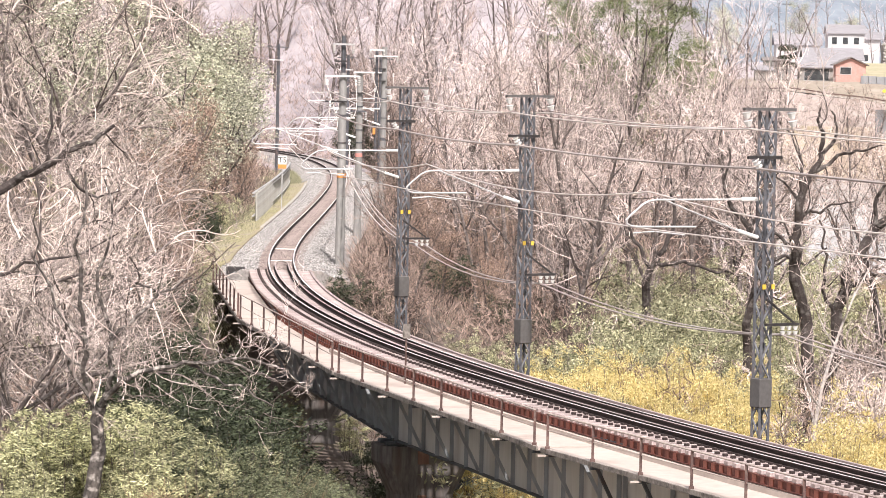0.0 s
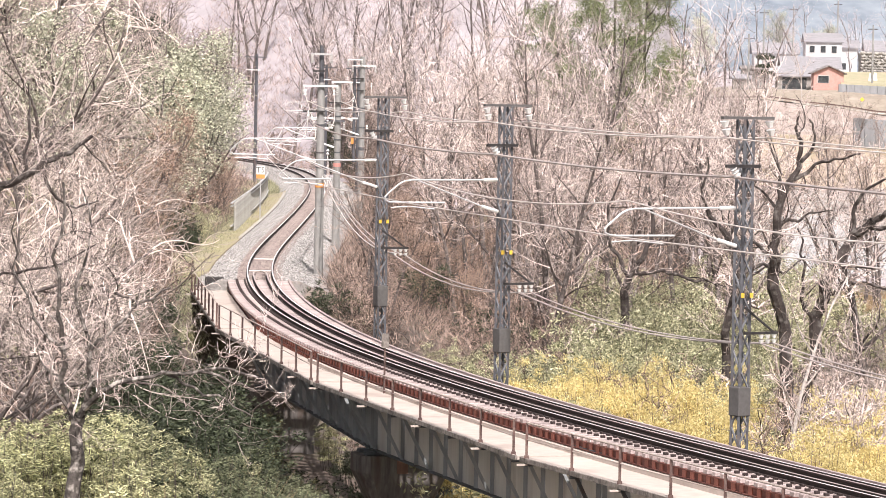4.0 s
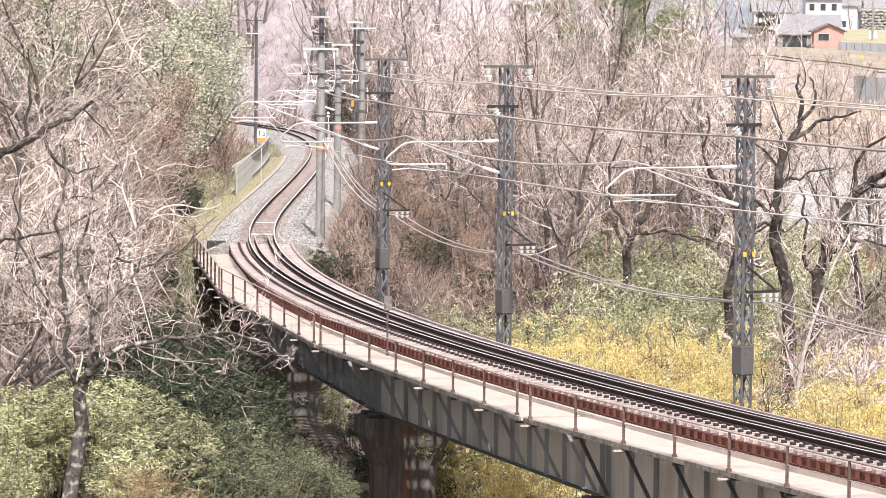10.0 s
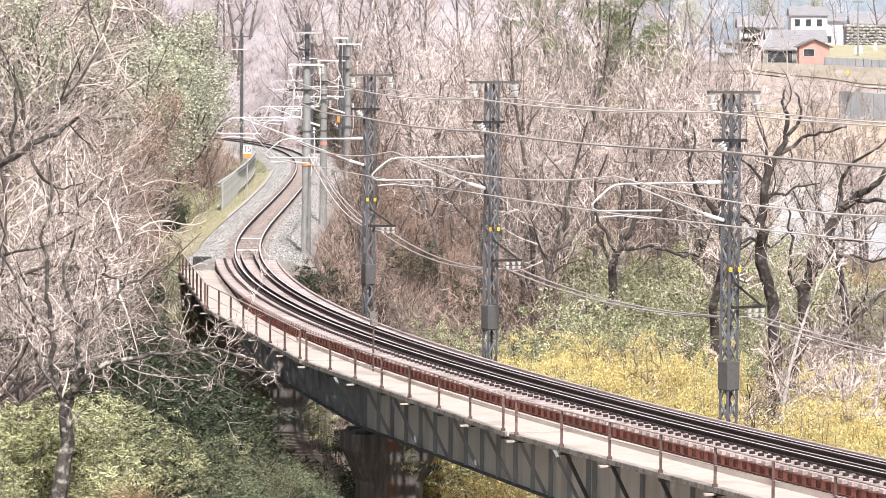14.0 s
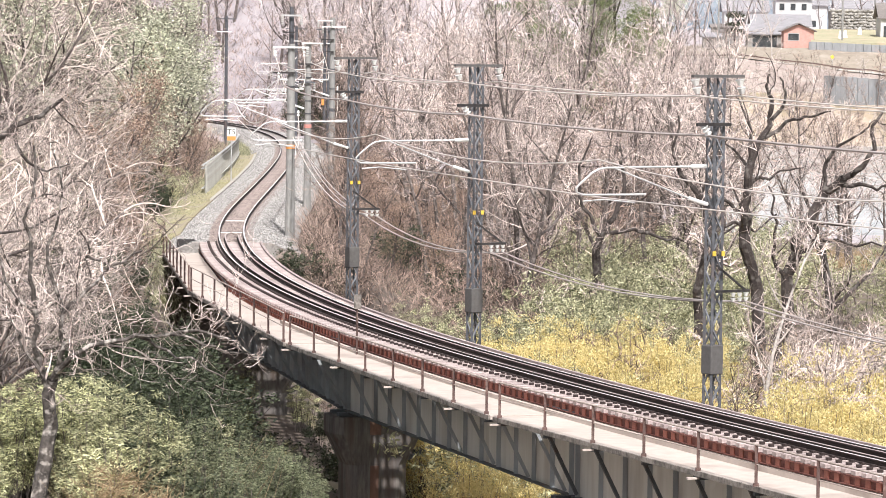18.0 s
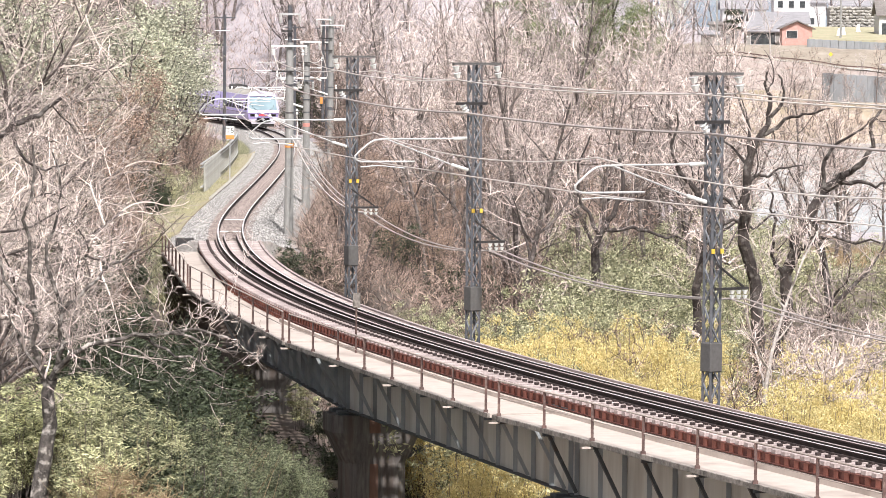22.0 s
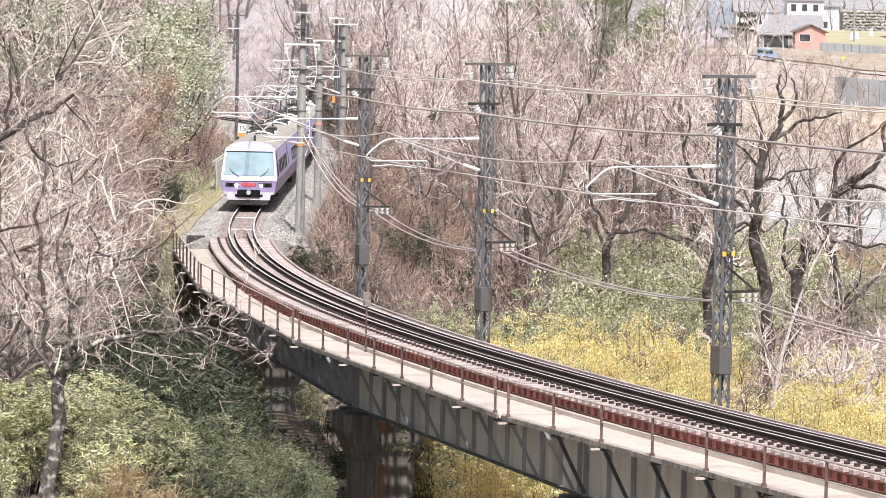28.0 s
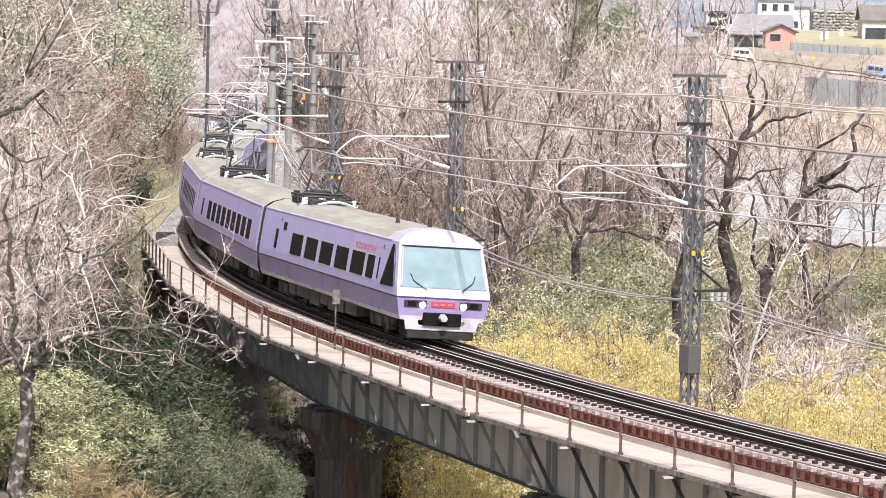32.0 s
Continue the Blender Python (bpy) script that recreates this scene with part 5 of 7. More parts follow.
house("far_house", "pale far house with a grey roof", 1330, 820, 9, 7, 4.5, 6.5, M["plaster"], M["tile_roof"], ((-2, 0, 1.5, 2.8),), gable_front=False)
house("far_house", "pale far house with a grey roof", 1530, 860, 10, 7, 5.5, 7.5, M["plaster"], M["tile_roof"], ((-2, 0, 1.5, 2.8),), gable_front=False)

# retaining wall, stone wall, yard poles, road sign, parked car, clipped tree
def lawn_z(y):
    return 7.7 + 2.1 * (y - 637.6) / 51.0


M["lawn"] = surface("dry_lawn", (0.31, 0.29, 0.19), (0.44, 0.41, 0.28), 0.95, 1.4, 0.15, 0.3, stain=(0.46, 0.37, 0.27))
lx0, lx1 = at_bearing(1448, 637.6), at_bearing(1448, 637.6) + 40
rows_ = [637.6 + 51 * k / 8 for k in range(9)]
lawn = finish("lawn", [(x, y, z) for y in rows_ for x, z in ((lx0 + 0.09 * (y - 637.6), 4.0), (lx0 + 0.09 * (y - 637.6), lawn_z(y)), (lx1, lawn_z(y)), (lx1, 4.0))],
              [(4 * k + j, 4 * k + j + 1, 4 * k + j + 5, 4 * k + j + 4) for k in range(8) for j in range(3)] + [(0, 3, 2, 1), (32, 33, 34, 35)], M["lawn"])
tagged(lawn, "pale green sloping lawn above the retaining wall", "lawn", kind="structure")
rwall = new("retaining_wall")
tagged(rwall, "dark grey retaining wall below the lawn", "wall")
for k in range(12):
    x0 = lx0 - 0.4 + k * 1.25
    bm = bmesh.new()
    box(bm, x0, x0 + 1.22, 636.9 - 0.12 * k, 637.5, 5.0, 7.75 - 0.05 * k, None, 0.03)
    part("panel", bm, M["blue_concrete"], rwall)
# white things of unknown use, given a tapered upright shape
for px, y in ((1500, 652), (1508, 655), (1534, 668)):
    white_piece = new("white_planter")
    tagged(white_piece, "small white upright piece on the lawn", "planter", "white planters")
    bm = bmesh.new()
    x = at_bearing(px, y)
    bmesh.ops.create_cone(bm, cap_ends=True, segments=10, radius1=0.42, radius2=0.22, depth=1.3, matrix=Matrix.Translation((x, y, lawn_z(y) + 0.62)))
    part("body", bm, M["white"], white_piece)
swall = new("stone_wall")
tagged(swall, "rough grey stone terrace wall behind the lawn", "wall")
bm = bmesh.new()
box(bm, at_bearing(1484, 690), at_bearing(1600, 690), 690.3, 696, 6.5, 13.2, None, 0.2)
part("core", bm, M["stone"], swall)
rs = random.Random(8)
bm = bmesh.new()
bmesh.ops.create_icosphere(bm, subdivisions=1, radius=0.5)
for v in bm.verts:
    v.co *= rs.uniform(0.85, 1.15)
st0 = part("stone", bm, M["stone"], swall)
st0.matrix_basis = Matrix.Translation((at_bearing(1490, 690), 690, 10.0))
for row in range(7):
    for k in range(20):
        x = at_bearing(1486 + 5.6 * k + rs.uniform(-1.5, 1.5), 690)
        m = Matrix.Translation((x, 690.1 + 0.06 * row + rs.uniform(-0.15, 0.1), 9.9 + 0.52 * row + rs.uniform(-0.1, 0.1))) @ Euler((rs.uniform(-0.4, 0.4), rs.uniform(-0.4, 0.4), rs.uniform(0, 3))).to_matrix().to_4x4() @ Matrix.Diagonal((rs.uniform(0.8, 1.25), rs.uniform(0.8, 1.2), rs.uniform(0.5, 0.75), 1))
        again(st0, "stone", m)
for px, y, hh in ((1503, 645, 11), (1310, 700, 14), (1362, 760, 14), (1440, 760, 15), (1560, 700, 10), (1284, 640, 9)):
    pl = new("utility_pole")
    tagged(pl, "slim pale concrete utility pole near the houses", "utility pole", "utility poles")
    x = at_bearing(px, y)
    bm = bmesh.new()
    bmesh.ops.create_cone(bm, cap_ends=True, segments=8, radius1=0.2, radius2=0.13, depth=hh + 1, matrix=Matrix.Translation((x, y, ground_z(x, y) + hh / 2 - 0.5)))
    part("shaft", bm, M["concrete"], pl)
    bm = bmesh.new()
    box(bm, x - 0.8, x + 0.8, y - 0.05, y + 0.05, ground_z(x, y) + hh - 0.8, ground_z(x, y) + hh - 0.65)
    part("cross_bar", bm, M["tower"], pl)
rsign = new("road_sign")
tagged(rsign, "yellow diamond road sign on a post", "sign")
x = at_bearing(1486, 614)
z = ground_z(x, 614)
bm = bmesh.new()
tube(bm, [(x, 614, z - 0.3), (x, 614, z + 2.2)], 0.05)
part("post", bm, M["galvanised"], rsign)
bm = bmesh.new()
box(bm, -0.26, 0.26, -0.03, 0.03, -0.26, 0.26, Matrix.Translation((x, 613.9, z + 2.1)) @ Matrix.Rotation(radians(45), 4, "Y"))
part("plate", bm, M["yellow"], rsign)
rail = new("road_rail")
tagged(rail, "weathered brown guard rail along the road edge", "guard rail")
for k in range(30):
    x = at_bearing(1220, 601) + k * 1.8
    bm = bmesh.new()
    box(bm, x - 0.06, x + 0.06, 600.9, 601.0, ground_z(x, 601) - 0.3, ground_z(x, 601) + 0.75)
    part("post", bm, M["galvanised"], rail)
    bm = bmesh.new()
    strut(bm, (x, 600.8, ground_z(x, 601) + 0.7), (x + 1.8, 600.8, ground_z(x + 1.8, 601) + 0.7), 0.05, 0.2)
    part("beam", bm, M["post"], rail)

# two small vans that drive along the road
def build_van(name, label, low, high, glassy):
    van = new(name)
    tagged(van, label, "car")
    paint = surface(label.split()[0] + "_van_paint", low, high, 0.3, 2, 0.5, 0.0)
    prof = [(-1.65, 0.3), (-1.68, 0.95), (-1.6, 1.7), (-1.4, 1.86), (0.75, 1.84), (1.0, 1.7), (1.4, 1.08), (1.68, 0.92), (1.7, 0.3)]
    vs = []
    for yy in (-0.74, 0.74):
        vs += [(a, yy * (0.88 if b > 1.2 else 1), b) for a, b in prof]
    n = len(prof)
    finish("body", vs, [tuple(range(n)), tuple(range(n, 2 * n))[::-1]] + [(i, n + i, n + (i + 1) % n, (i + 1) % n) for i in range(n)], paint, van)
    bm = bmesh.new()
    box(bm, -1.3, 0.72, -0.6, 0.6, 1.85, 1.9, None, 0.03)
    part("roof", bm, M["white"], van, "white roof panel")
    for a in (-1.1, 1.1):
        for yy in (-0.72, 0.72):
            bm = bmesh.new()
            bmesh.ops.create_cone(bm, cap_ends=True, segments=14, radius1=0.28, radius2=0.28, depth=0.18, matrix=Matrix.Translation((a, yy, 0.28)) @ Matrix.Rotation(radians(90), 4, "X"))
            part("wheel", bm, M["black"], van)
    for a, b in ((-1.45, -0.6), (-0.5, 0.2), (0.28, 0.85)):
        for yy in (-0.71, 0.71):
            bm = bmesh.new()
            box(bm, a, b, yy - 0.03, yy + 0.03, 1.08, 1.6, None, 0.01)
            part("side_window", bm, glassy, van)
    vs = [(1.03, -0.58, 1.68), (1.03, 0.58, 1.68), (1.42, 0.64, 1.1), (1.42, -0.64, 1.1)]
    vs += [(a - 0.05, b, c - 0.05) for a, b, c in vs]
    finish("windscreen", vs, [(3, 2, 1, 0), (4, 5, 6, 7), (0, 1, 5, 4), (1, 2, 6, 5), (2, 3, 7, 6), (3, 0, 4, 7)], glassy, van)
    for yy in (-0.5, 0.5):
        bm = bmesh.new()
        box(bm, 1.62, 1.72, yy - 0.14, yy + 0.14, 0.66, 0.86, None, 0.02)
        part("headlight", bm, M["porcelain"], van)
    bm = bmesh.new()
    box(bm, 1.6, 1.75, -0.72, 0.72, 0.28, 0.52, None, 0.03)
    part("bumper", bm, paint, van)
    return van


blue_van = build_van("small_van", "slate-blue small van with a white roof", (0.20, 0.27, 0.40), (0.26, 0.33, 0.46), M["window_dark"])
white_van = build_van("small_van", "white small van on the country road", (0.70, 0.70, 0.70), (0.80, 0.80, 0.80), M["window_dark"])


def road_pose(x):
    """A van's place on the falling road; it heads to the right bank end."""
    y = 606.0
    slope = (ground_z(x + 1.2, y) - ground_z(x - 1.2, y)) / 2.4
    return Matrix.Translation((x, y, (ground_z(x + 1.2, y) + ground_z(x - 1.2, y)) / 2 + 0.3)) @ Matrix.Rotation(-math.atan(slope), 4, "Y")


# concrete wall that holds the bank below the road
bwall = new("bank_wall")
tagged(bwall, "blue-grey concrete wall holding the road bank", "wall")
for k in range(14):
    x0 = at_bearing(1472, 568) + 1.6 * k
    bm = bmesh.new()
    box(bm, x0, x0 + 1.57, 567.6, 568.4, -1.6, 3.1 - 0.1 * k, None, 0.03)
    part("panel", bm, M["blue_concrete"], bwall)
# ---------------------------------------------------------------- plants
M["bark"] = surface("bark", (0.045, 0.036, 0.034), (0.19, 0.158, 0.147), 0.95, 12, 1.5, 0.5, vary=0.3, stain=(0.32, 0.28, 0.265))
M["bark_dark"] = surface("dark_bark", (0.022, 0.017, 0.016), (0.075, 0.06, 0.056), 0.95, 14, 1.6, 0.8, stain=(0.17, 0.155, 0.145))
M["pale_bark"] = surface("pale_mottled_bark", (0.26, 0.23, 0.22), (0.62, 0.57, 0.54), 0.9, 7, 1.2, 0.4)
M["twig"] = leafy("pinkish_twigs", (0.09, 0.072, 0.067), (0.93, 0.79, 0.745), 0.8, 0.0, 0.25)
M["twig_grey"] = leafy("grey_brown_twigs", (0.085, 0.07, 0.063), (0.93, 0.795, 0.73), 0.8, 0.0, 0.3, 0.15)
M["twig_brown"] = leafy("brown_twigs", (0.07, 0.05, 0.044), (0.58, 0.44, 0.375), 0.8, 0.0, 0.25, 0.25)
# twigs of far trees, paled in colour to imitate haze
M["twig_far"] = leafy("haze_pale_twigs", (0.28, 0.245, 0.25), (0.88, 0.79, 0.80), 0.8, 0.0, 0.2)
M["leaf_green"] = leafy("bamboo_grass_leaves", (0.075, 0.085, 0.042), (0.93, 0.92, 0.58), 0.5, 0.3, 0.3, 0.1)
# the same bamboo again, with half shade mixed into its leaf colour
M["leaf_bamboo_shade"] = leafy("half_shade_bamboo_leaves", (0.035, 0.045, 0.026), (0.40, 0.43, 0.27), 0.5, 0.3, 0.3, 0.15)
M["leaf_russet"] = leafy("russet_dead_leaves", (0.12, 0.08, 0.06), (0.62, 0.45, 0.36), 0.7, 0.2, 0.2)
M["mottled_bark"] = surface("mottled_bark", (0.012, 0.01, 0.009), (0.15, 0.13, 0.12), 0.95, 7, 1.6, 0.8, stain=(0.46, 0.42, 0.39))
M["leaf_pale"] = leafy("pale_green_leaves", (0.13, 0.14, 0.075), (0.78, 0.76, 0.52), 0.5, 0.3, 0.25, 0.1)
M["leaf_yellow"] = leafy("yellow_leaves", (0.54, 0.435, 0.18), (0.95, 0.84, 0.47), 0.55, 0.35, 0.12)
M["leaf_dry"] = leafy("dry_grass", (0.26, 0.18, 0.10), (0.58, 0.44, 0.28), 0.7, 0.25, 0.2)
M["leaf_dark"] = leafy("evergreen_leaves", (0.13, 0.145, 0.10), (0.80, 0.80, 0.63), 0.4, 0.2, 0.25)
# evergreen leaves darkened so that the colour holds the shade of hollows
M["leaf_deep"] = leafy("deep_green_and_shade_leaves", (0.012, 0.017, 0.011), (0.10, 0.12, 0.072), 0.5, 0.15, 0.2)
M["needle"] = leafy("pine_needles", (0.07, 0.095, 0.045), (0.34, 0.38, 0.20), 0.6, 0.2, 0.15)


class Sticks:
    """Collects tapered sticks as plain vertex and face lists."""

    def __init__(self):
        self.v, self.f = [], []

    def seg(self, a, b, ra, rb, n=3):
        d = (b - a)
        if d.length < 1e-5:
            return
        d = d.normalized()
        u = d.cross(Vector((0.31, 0.55, 0.77))).normalized()
        w = d.cross(u)
        k = len(self.v)
        for c, r in ((a, ra), (b, rb)):
            for i in range(n):
                t = math.tau * i / n
                self.v.append(c + u * (r * math.cos(t)) + w * (r * math.sin(t)))
        for i in range(n):
            j = (i + 1) % n
            self.f.append((k + i, k + j, k + n + j, k + n + i))

    def chain(self, pts, radii, n=3):
        """One tapering stick through all the points."""
        k, u = len(self.v), None
        for i, c in enumerate(pts):
            d = (pts[min(i + 1, len(pts) - 1)] - pts[max(i - 1, 0)]).normalized()
            u = d.cross(Vector((0.31, 0.55, 0.77)) if u is None else u.cross(d)).normalized()
            w = d.cross(u)
            for j in range(n):
                t = math.tau * j / n
                self.v.append(c + u * (radii[i] * math.cos(t)) + w * (radii[i] * math.sin(t)))
        for i in range(len(pts) - 1):
            for j in range(n):
                a, b = k + i * n + j, k + i * n + (j + 1) % n
                self.f.append((a, b, b + n, a + n))

    def spike(self, a, b, r):
        d = (b - a).normalized()
        u = d.cross(Vector((0.31, 0.55, 0.77))).normalized()
        w = d.cross(u)
        k = len(self.v)
        self.v += [a + u * r, a - u * r * 0.5 + w * r * 0.87, a - u * r * 0.5 - w * r * 0.87, b]
        self.f += [(k, k + 1, k + 3), (k + 1, k + 2, k + 3), (k + 2, k, k + 3)]

    def leaf(self, a, d, side, length, width):
        k = len(self.v)
        self.v += [a, a + d * length * 0.45 + side * width / 2, a + d * length, a + d * length * 0.45 - side * width / 2]
        self.f.append((k, k + 1, k + 2, k + 3))


def jitter(rng, k):
    return Vector((rng.uniform(-k, k), rng.uniform(-k, k), rng.uniform(-k, k)))


def grow_tree(seed, height, spread_, limbs=8, lean=0.1, crook=0.25, fork=0.35, droop=0.0, fine=1.0, trunk_r=0.16):
    """Trunk with limbs, and a crown of branches and twigs: two stick sets."""
    rng = random.Random(seed)
    wood, crown = Sticks(), Sticks()

    def branch(p, d, length, r, level):
        n = (8, 7, 6, 4)[level]
        pts, q = [p.copy()], p.copy()
        curl = jitter(rng, crook * (0.35, 0.6, 0.9, 1.1)[level])
        turn = rng.randrange(1, n)
        for k in range(n):
            if k == turn:
                curl = curl * -0.7 + jitter(rng, crook * 0.4)
            bend_ = curl + jitter(rng, crook * (0.25, 0.35, 0.4, 0.4)[level])
            lift = Vector((0, 0, (0.05, 0.16, 0.14, 0.06)[level] - droop * (level > 1)))
            d = (d + bend_ + lift).normalized()
            q = q + d * (length / n)
            pts.append(q.copy())
        radii = [max(r * (1 - 0.8 * k / n), 0.006) for k in range(n + 1)]
        (wood if level < 2 else crown).chain(pts, radii, (7, 5, 3, 3)[level])
        if level == 0:
            for k in range(limbs):
                f = fork + (0.98 - fork) * (k + rng.random() * 0.8) / limbs
                i = min(int(f * n), n - 1)
                base = pts[i].lerp(pts[i + 1], f * n - i)
                t = math.tau * (k * 0.382 + rng.random() * 0.15)
                out = Vector((math.cos(t), math.sin(t), rng.uniform(0.25, 1.0))).normalized()
                branch(base, out, spread_ * rng.uniform(0.7, 1.15) * (1.1 - 0.5 * (f - fork)), radii[i] * rng.uniform(0.45, 0.65), 1)
        elif level == 1:
            m = int(8 * fine)
            for k in range(m):
                f = 0.2 + 0.8 * (k + rng.random()) / m
                i = min(int(f * n), n - 1)
                base = pts[i].lerp(pts[i + 1], f * n - i)
                branch(base, (d * 0.5 + jitter(rng, 0.9)).normalized(), length * rng.uniform(0.3, 0.55), max(radii[i] * 0.5, 0.02), 2)
        elif level == 2:
            m = int(6 * fine)
            for k in range(m):
                f = 0.15 + 0.85 * (k + rng.random()) / m
                i = min(int(f * n), n - 1)
                base = pts[i].lerp(pts[i + 1], f * n - i)
                branch(base, (d * 0.7 + jitter(rng, 0.8)).normalized(), length * rng.uniform(0.5, 0.85), 0.0125, 3)
        else:
            for k in range(2):
                i = rng.randrange(n)
                base = pts[i].lerp(pts[i + 1], rng.random())
                way = (pts[i + 1] - pts[i]).normalized()
                crown.spike(base, base + (way + jitter(rng, 0.6)).normalized() * length * rng.uniform(0.3, 0.6), 0.009)
    branch(Vector((0, 0, -0.4)), Vector((rng.uniform(-lean, lean), rng.uniform(-lean, lean), 1)).normalized(), height, trunk_r, 0)
    return wood, crown


def grow_limbed(seed, limbs, spray=1.4, density=1.8, lift=0.15, up_from=1.5):
    """A tree whose main limbs follow given bends (radius at both ends, then reach and height of each bend), clothed in sprays of twigs."""
    rng = random.Random(seed)
    wood, crown = Sticks(), Sticks()

    def twig(p, d, length, r, level):
        q, pts = p, [p]
        n = (8, 7, 6, 4)[level + 1]
        curl, turn = jitter(rng, 0.42), rng.randrange(1, n)
        for k in range(n):
            if k == turn:
                curl = curl * -0.8 + jitter(rng, 0.12)
            d = (d + curl + jitter(rng, 0.14) + Vector((0, 0, lift * 0.2))).normalized()
            q = q + d * (length / n)
            pts.append(q)
        (wood if level < 0 else crown).chain(pts, [r * (1 - 0.7 * k / n) for k in range(n + 1)], 3)
        if level == 2:
            return
        for k in range(4):
            i = rng.randrange(n)
            twig(pts[i].lerp(pts[i + 1], rng.random()), (d + jitter(rng, 0.65)).normalized(), length * rng.uniform(0.4, 0.75), max(r * 0.55, 0.006), level + 1)

    for r0, r1, bends in limbs:
        pts = [Vector((x, 0.35 * math.sin(1.7 * x + 0.6 * z), z)) for x, z in bends]
        fine = []
        for a, b in zip(pts, pts[1:]):
            for k in range(3):
                j = jitter(rng, 0.09 * (b - a).length) if k else Vector()
                fine.append(a.lerp(b, k / 3) + j)
        fine.append(pts[-1])
        n = len(fine) - 1
        rad = [r0 + (r1 - r0) * k / n for k in range(n + 1)]
        total = 0
        wood.chain(fine, rad, 8)
        for k in range(n):
            total += (fine[k + 1] - fine[k]).length
        for _ in range(int(total * 0.55)):
            i = rng.randrange(n)
            if fine[i].z > up_from:
                d = (fine[i + 1] - fine[i]).normalized()
                twig(fine[i], (d * 0.6 + jitter(rng, 1.0)).normalized(), rng.uniform(1.0, 2.4), rad[i] * 0.5, -1)
        for _ in range(int(total * density)):
            i = rng.randrange(n)
            p = fine[i].lerp(fine[i + 1], rng.random())
            if p.z < up_from:
                continue
            d = (fine[i + 1] - fine[i]).normalized()
            twig(p, (d * 0.5 + jitter(rng, 0.9) + Vector((0, 0, lift))).normalized(), spray * rng.uniform(0.5, 1.3), min(0.013, rad[i] * 0.6), 0)
    return wood, crown


def grow_arch(seed, height, limbs=9, droop=0.0):
    """A low-forking tree whose long limbs arch outwards into curling branches and twigs."""
    rng = random.Random(seed)
    wood, crown = Sticks(), Sticks()

    def bough(p, d, length, r, level):
        n = (10, 8, 6, 4)[level]
        curl, turn = jitter(rng, (0.13, 0.24, 0.34, 0.42)[level]), rng.randrange(2, n)
        pts, q = [p], p
        for k in range(n):
            if k == turn:
                curl = curl * -0.9 + jitter(rng, 0.12)
            d = (d + curl + jitter(rng, 0.1) + Vector((0, 0, (0.0, 0.05, 0.05, 0.0)[level] - droop))).normalized()
            q = q + d * (length / n)
            pts.append(q)
        (wood if level == 0 else crown).chain(pts, [r * (1 - 0.65 * k / n) for k in range(n + 1)], (6, 4, 3, 3)[level])
        if level == 3:
            return
        m = (8, 6, 3)[level]
        for k in range(m):
            f = 0.2 + 0.8 * (k + rng.random()) / m
            i = min(int(f * n), n - 1)
            way = (pts[i + 1] - pts[i]).normalized()
            bough(pts[i].lerp(pts[i + 1], f * n - i), (way * 0.75 + jitter(rng, 0.8)).normalized(), length * rng.uniform(0.32, 0.55), (0.032, 0.016, 0.0095)[level] * rng.uniform(0.7, 1.3), level + 1)

    stem = [Vector((0, 0, -0.4)), Vector((rng.uniform(-0.2, 0.2), 0, 0.8)), Vector((rng.uniform(-0.4, 0.4), rng.uniform(-0.3, 0.3), 2.2))]
    wood.chain(stem, [0.2, 0.16, 0.13], 8)
    for k in range(limbs):
        t = math.tau * (k * 0.382 + 0.2 * rng.random())
        bough(stem[1].lerp(stem[2], rng.random()), Vector((math.cos(t), math.sin(t), rng.uniform(0.45, 2.4))).normalized(), height * rng.uniform(0.75, 1.05), rng.uniform(0.06, 0.11), 0)
    return wood, crown


def tree_thing(name, label, sticks, mats, category="tree", group="", names=("trunk", "crown")):
    root = new(name)
    for nm, st, mt in zip(names, sticks, mats):
        ob = finish(nm, st.v, st.f, mt, root)
        if nm == "stem_tuft":
            tagged(ob, kind="stuff")
    return tagged(root, label, category, group)


def grow_bush(seed, radius, height, count, leaf, width, upright, stems=14):
    """Stems and a ragged dome of leaves in tufts."""
    rng = random.Random(seed)
    wood, crown = Sticks(), Sticks()
    tufts = []
    for k in range(stems):
        t, f = rng.uniform(0, math.tau), math.sqrt(rng.random())
        base = Vector((math.cos(t) * f * radius * 0.5, math.sin(t) * f * radius * 0.5, -0.15))
        tip = Vector((math.cos(t) * f * radius, math.sin(t) * f * radius, height * (1 - 0.45 * f * f) * rng.uniform(0.7, 1.1)))
        mid = base.lerp(tip, 0.5) + jitter(rng, 0.15) + Vector((0, 0, 0.1 * height))
        wood.seg(base, mid, 0.016, 0.012)
        wood.seg(mid, tip, 0.012, 0.006)
        for g in (0.35, 0.6, 0.8, 1.0):
            c = mid.lerp(tip, g * 2 - 1) if g > 0.5 else base.lerp(mid, g * 2)
            tufts.append((c + jitter(rng, 0.2 * radius), rng.uniform(0.5, 1.0)))
    for k in range(count):
        c, s = rng.choice(tufts)
        p = c + Vector((rng.gauss(0, 1), rng.gauss(0, 1), rng.gauss(0, 0.8))) * radius * 0.105 * s
        d = Vector((rng.uniform(-1, 1), rng.uniform(-1, 1), rng.uniform(-0.4, 0.6) + upright)).normalized()
        side = d.cross(jitter(rng, 1.0) + Vector((0, 0, 0.2))).normalized()
        g = rng.uniform(0.6, 1.2)
        crown.leaf(p, d, side, leaf * g, width * g)
    return wood, crown


def at_px(px, y):
    """x of a place that lies on a given bearing from the camera."""
    return (px - 784) / 7000 * y


rng = random.Random(11)

BARE = []
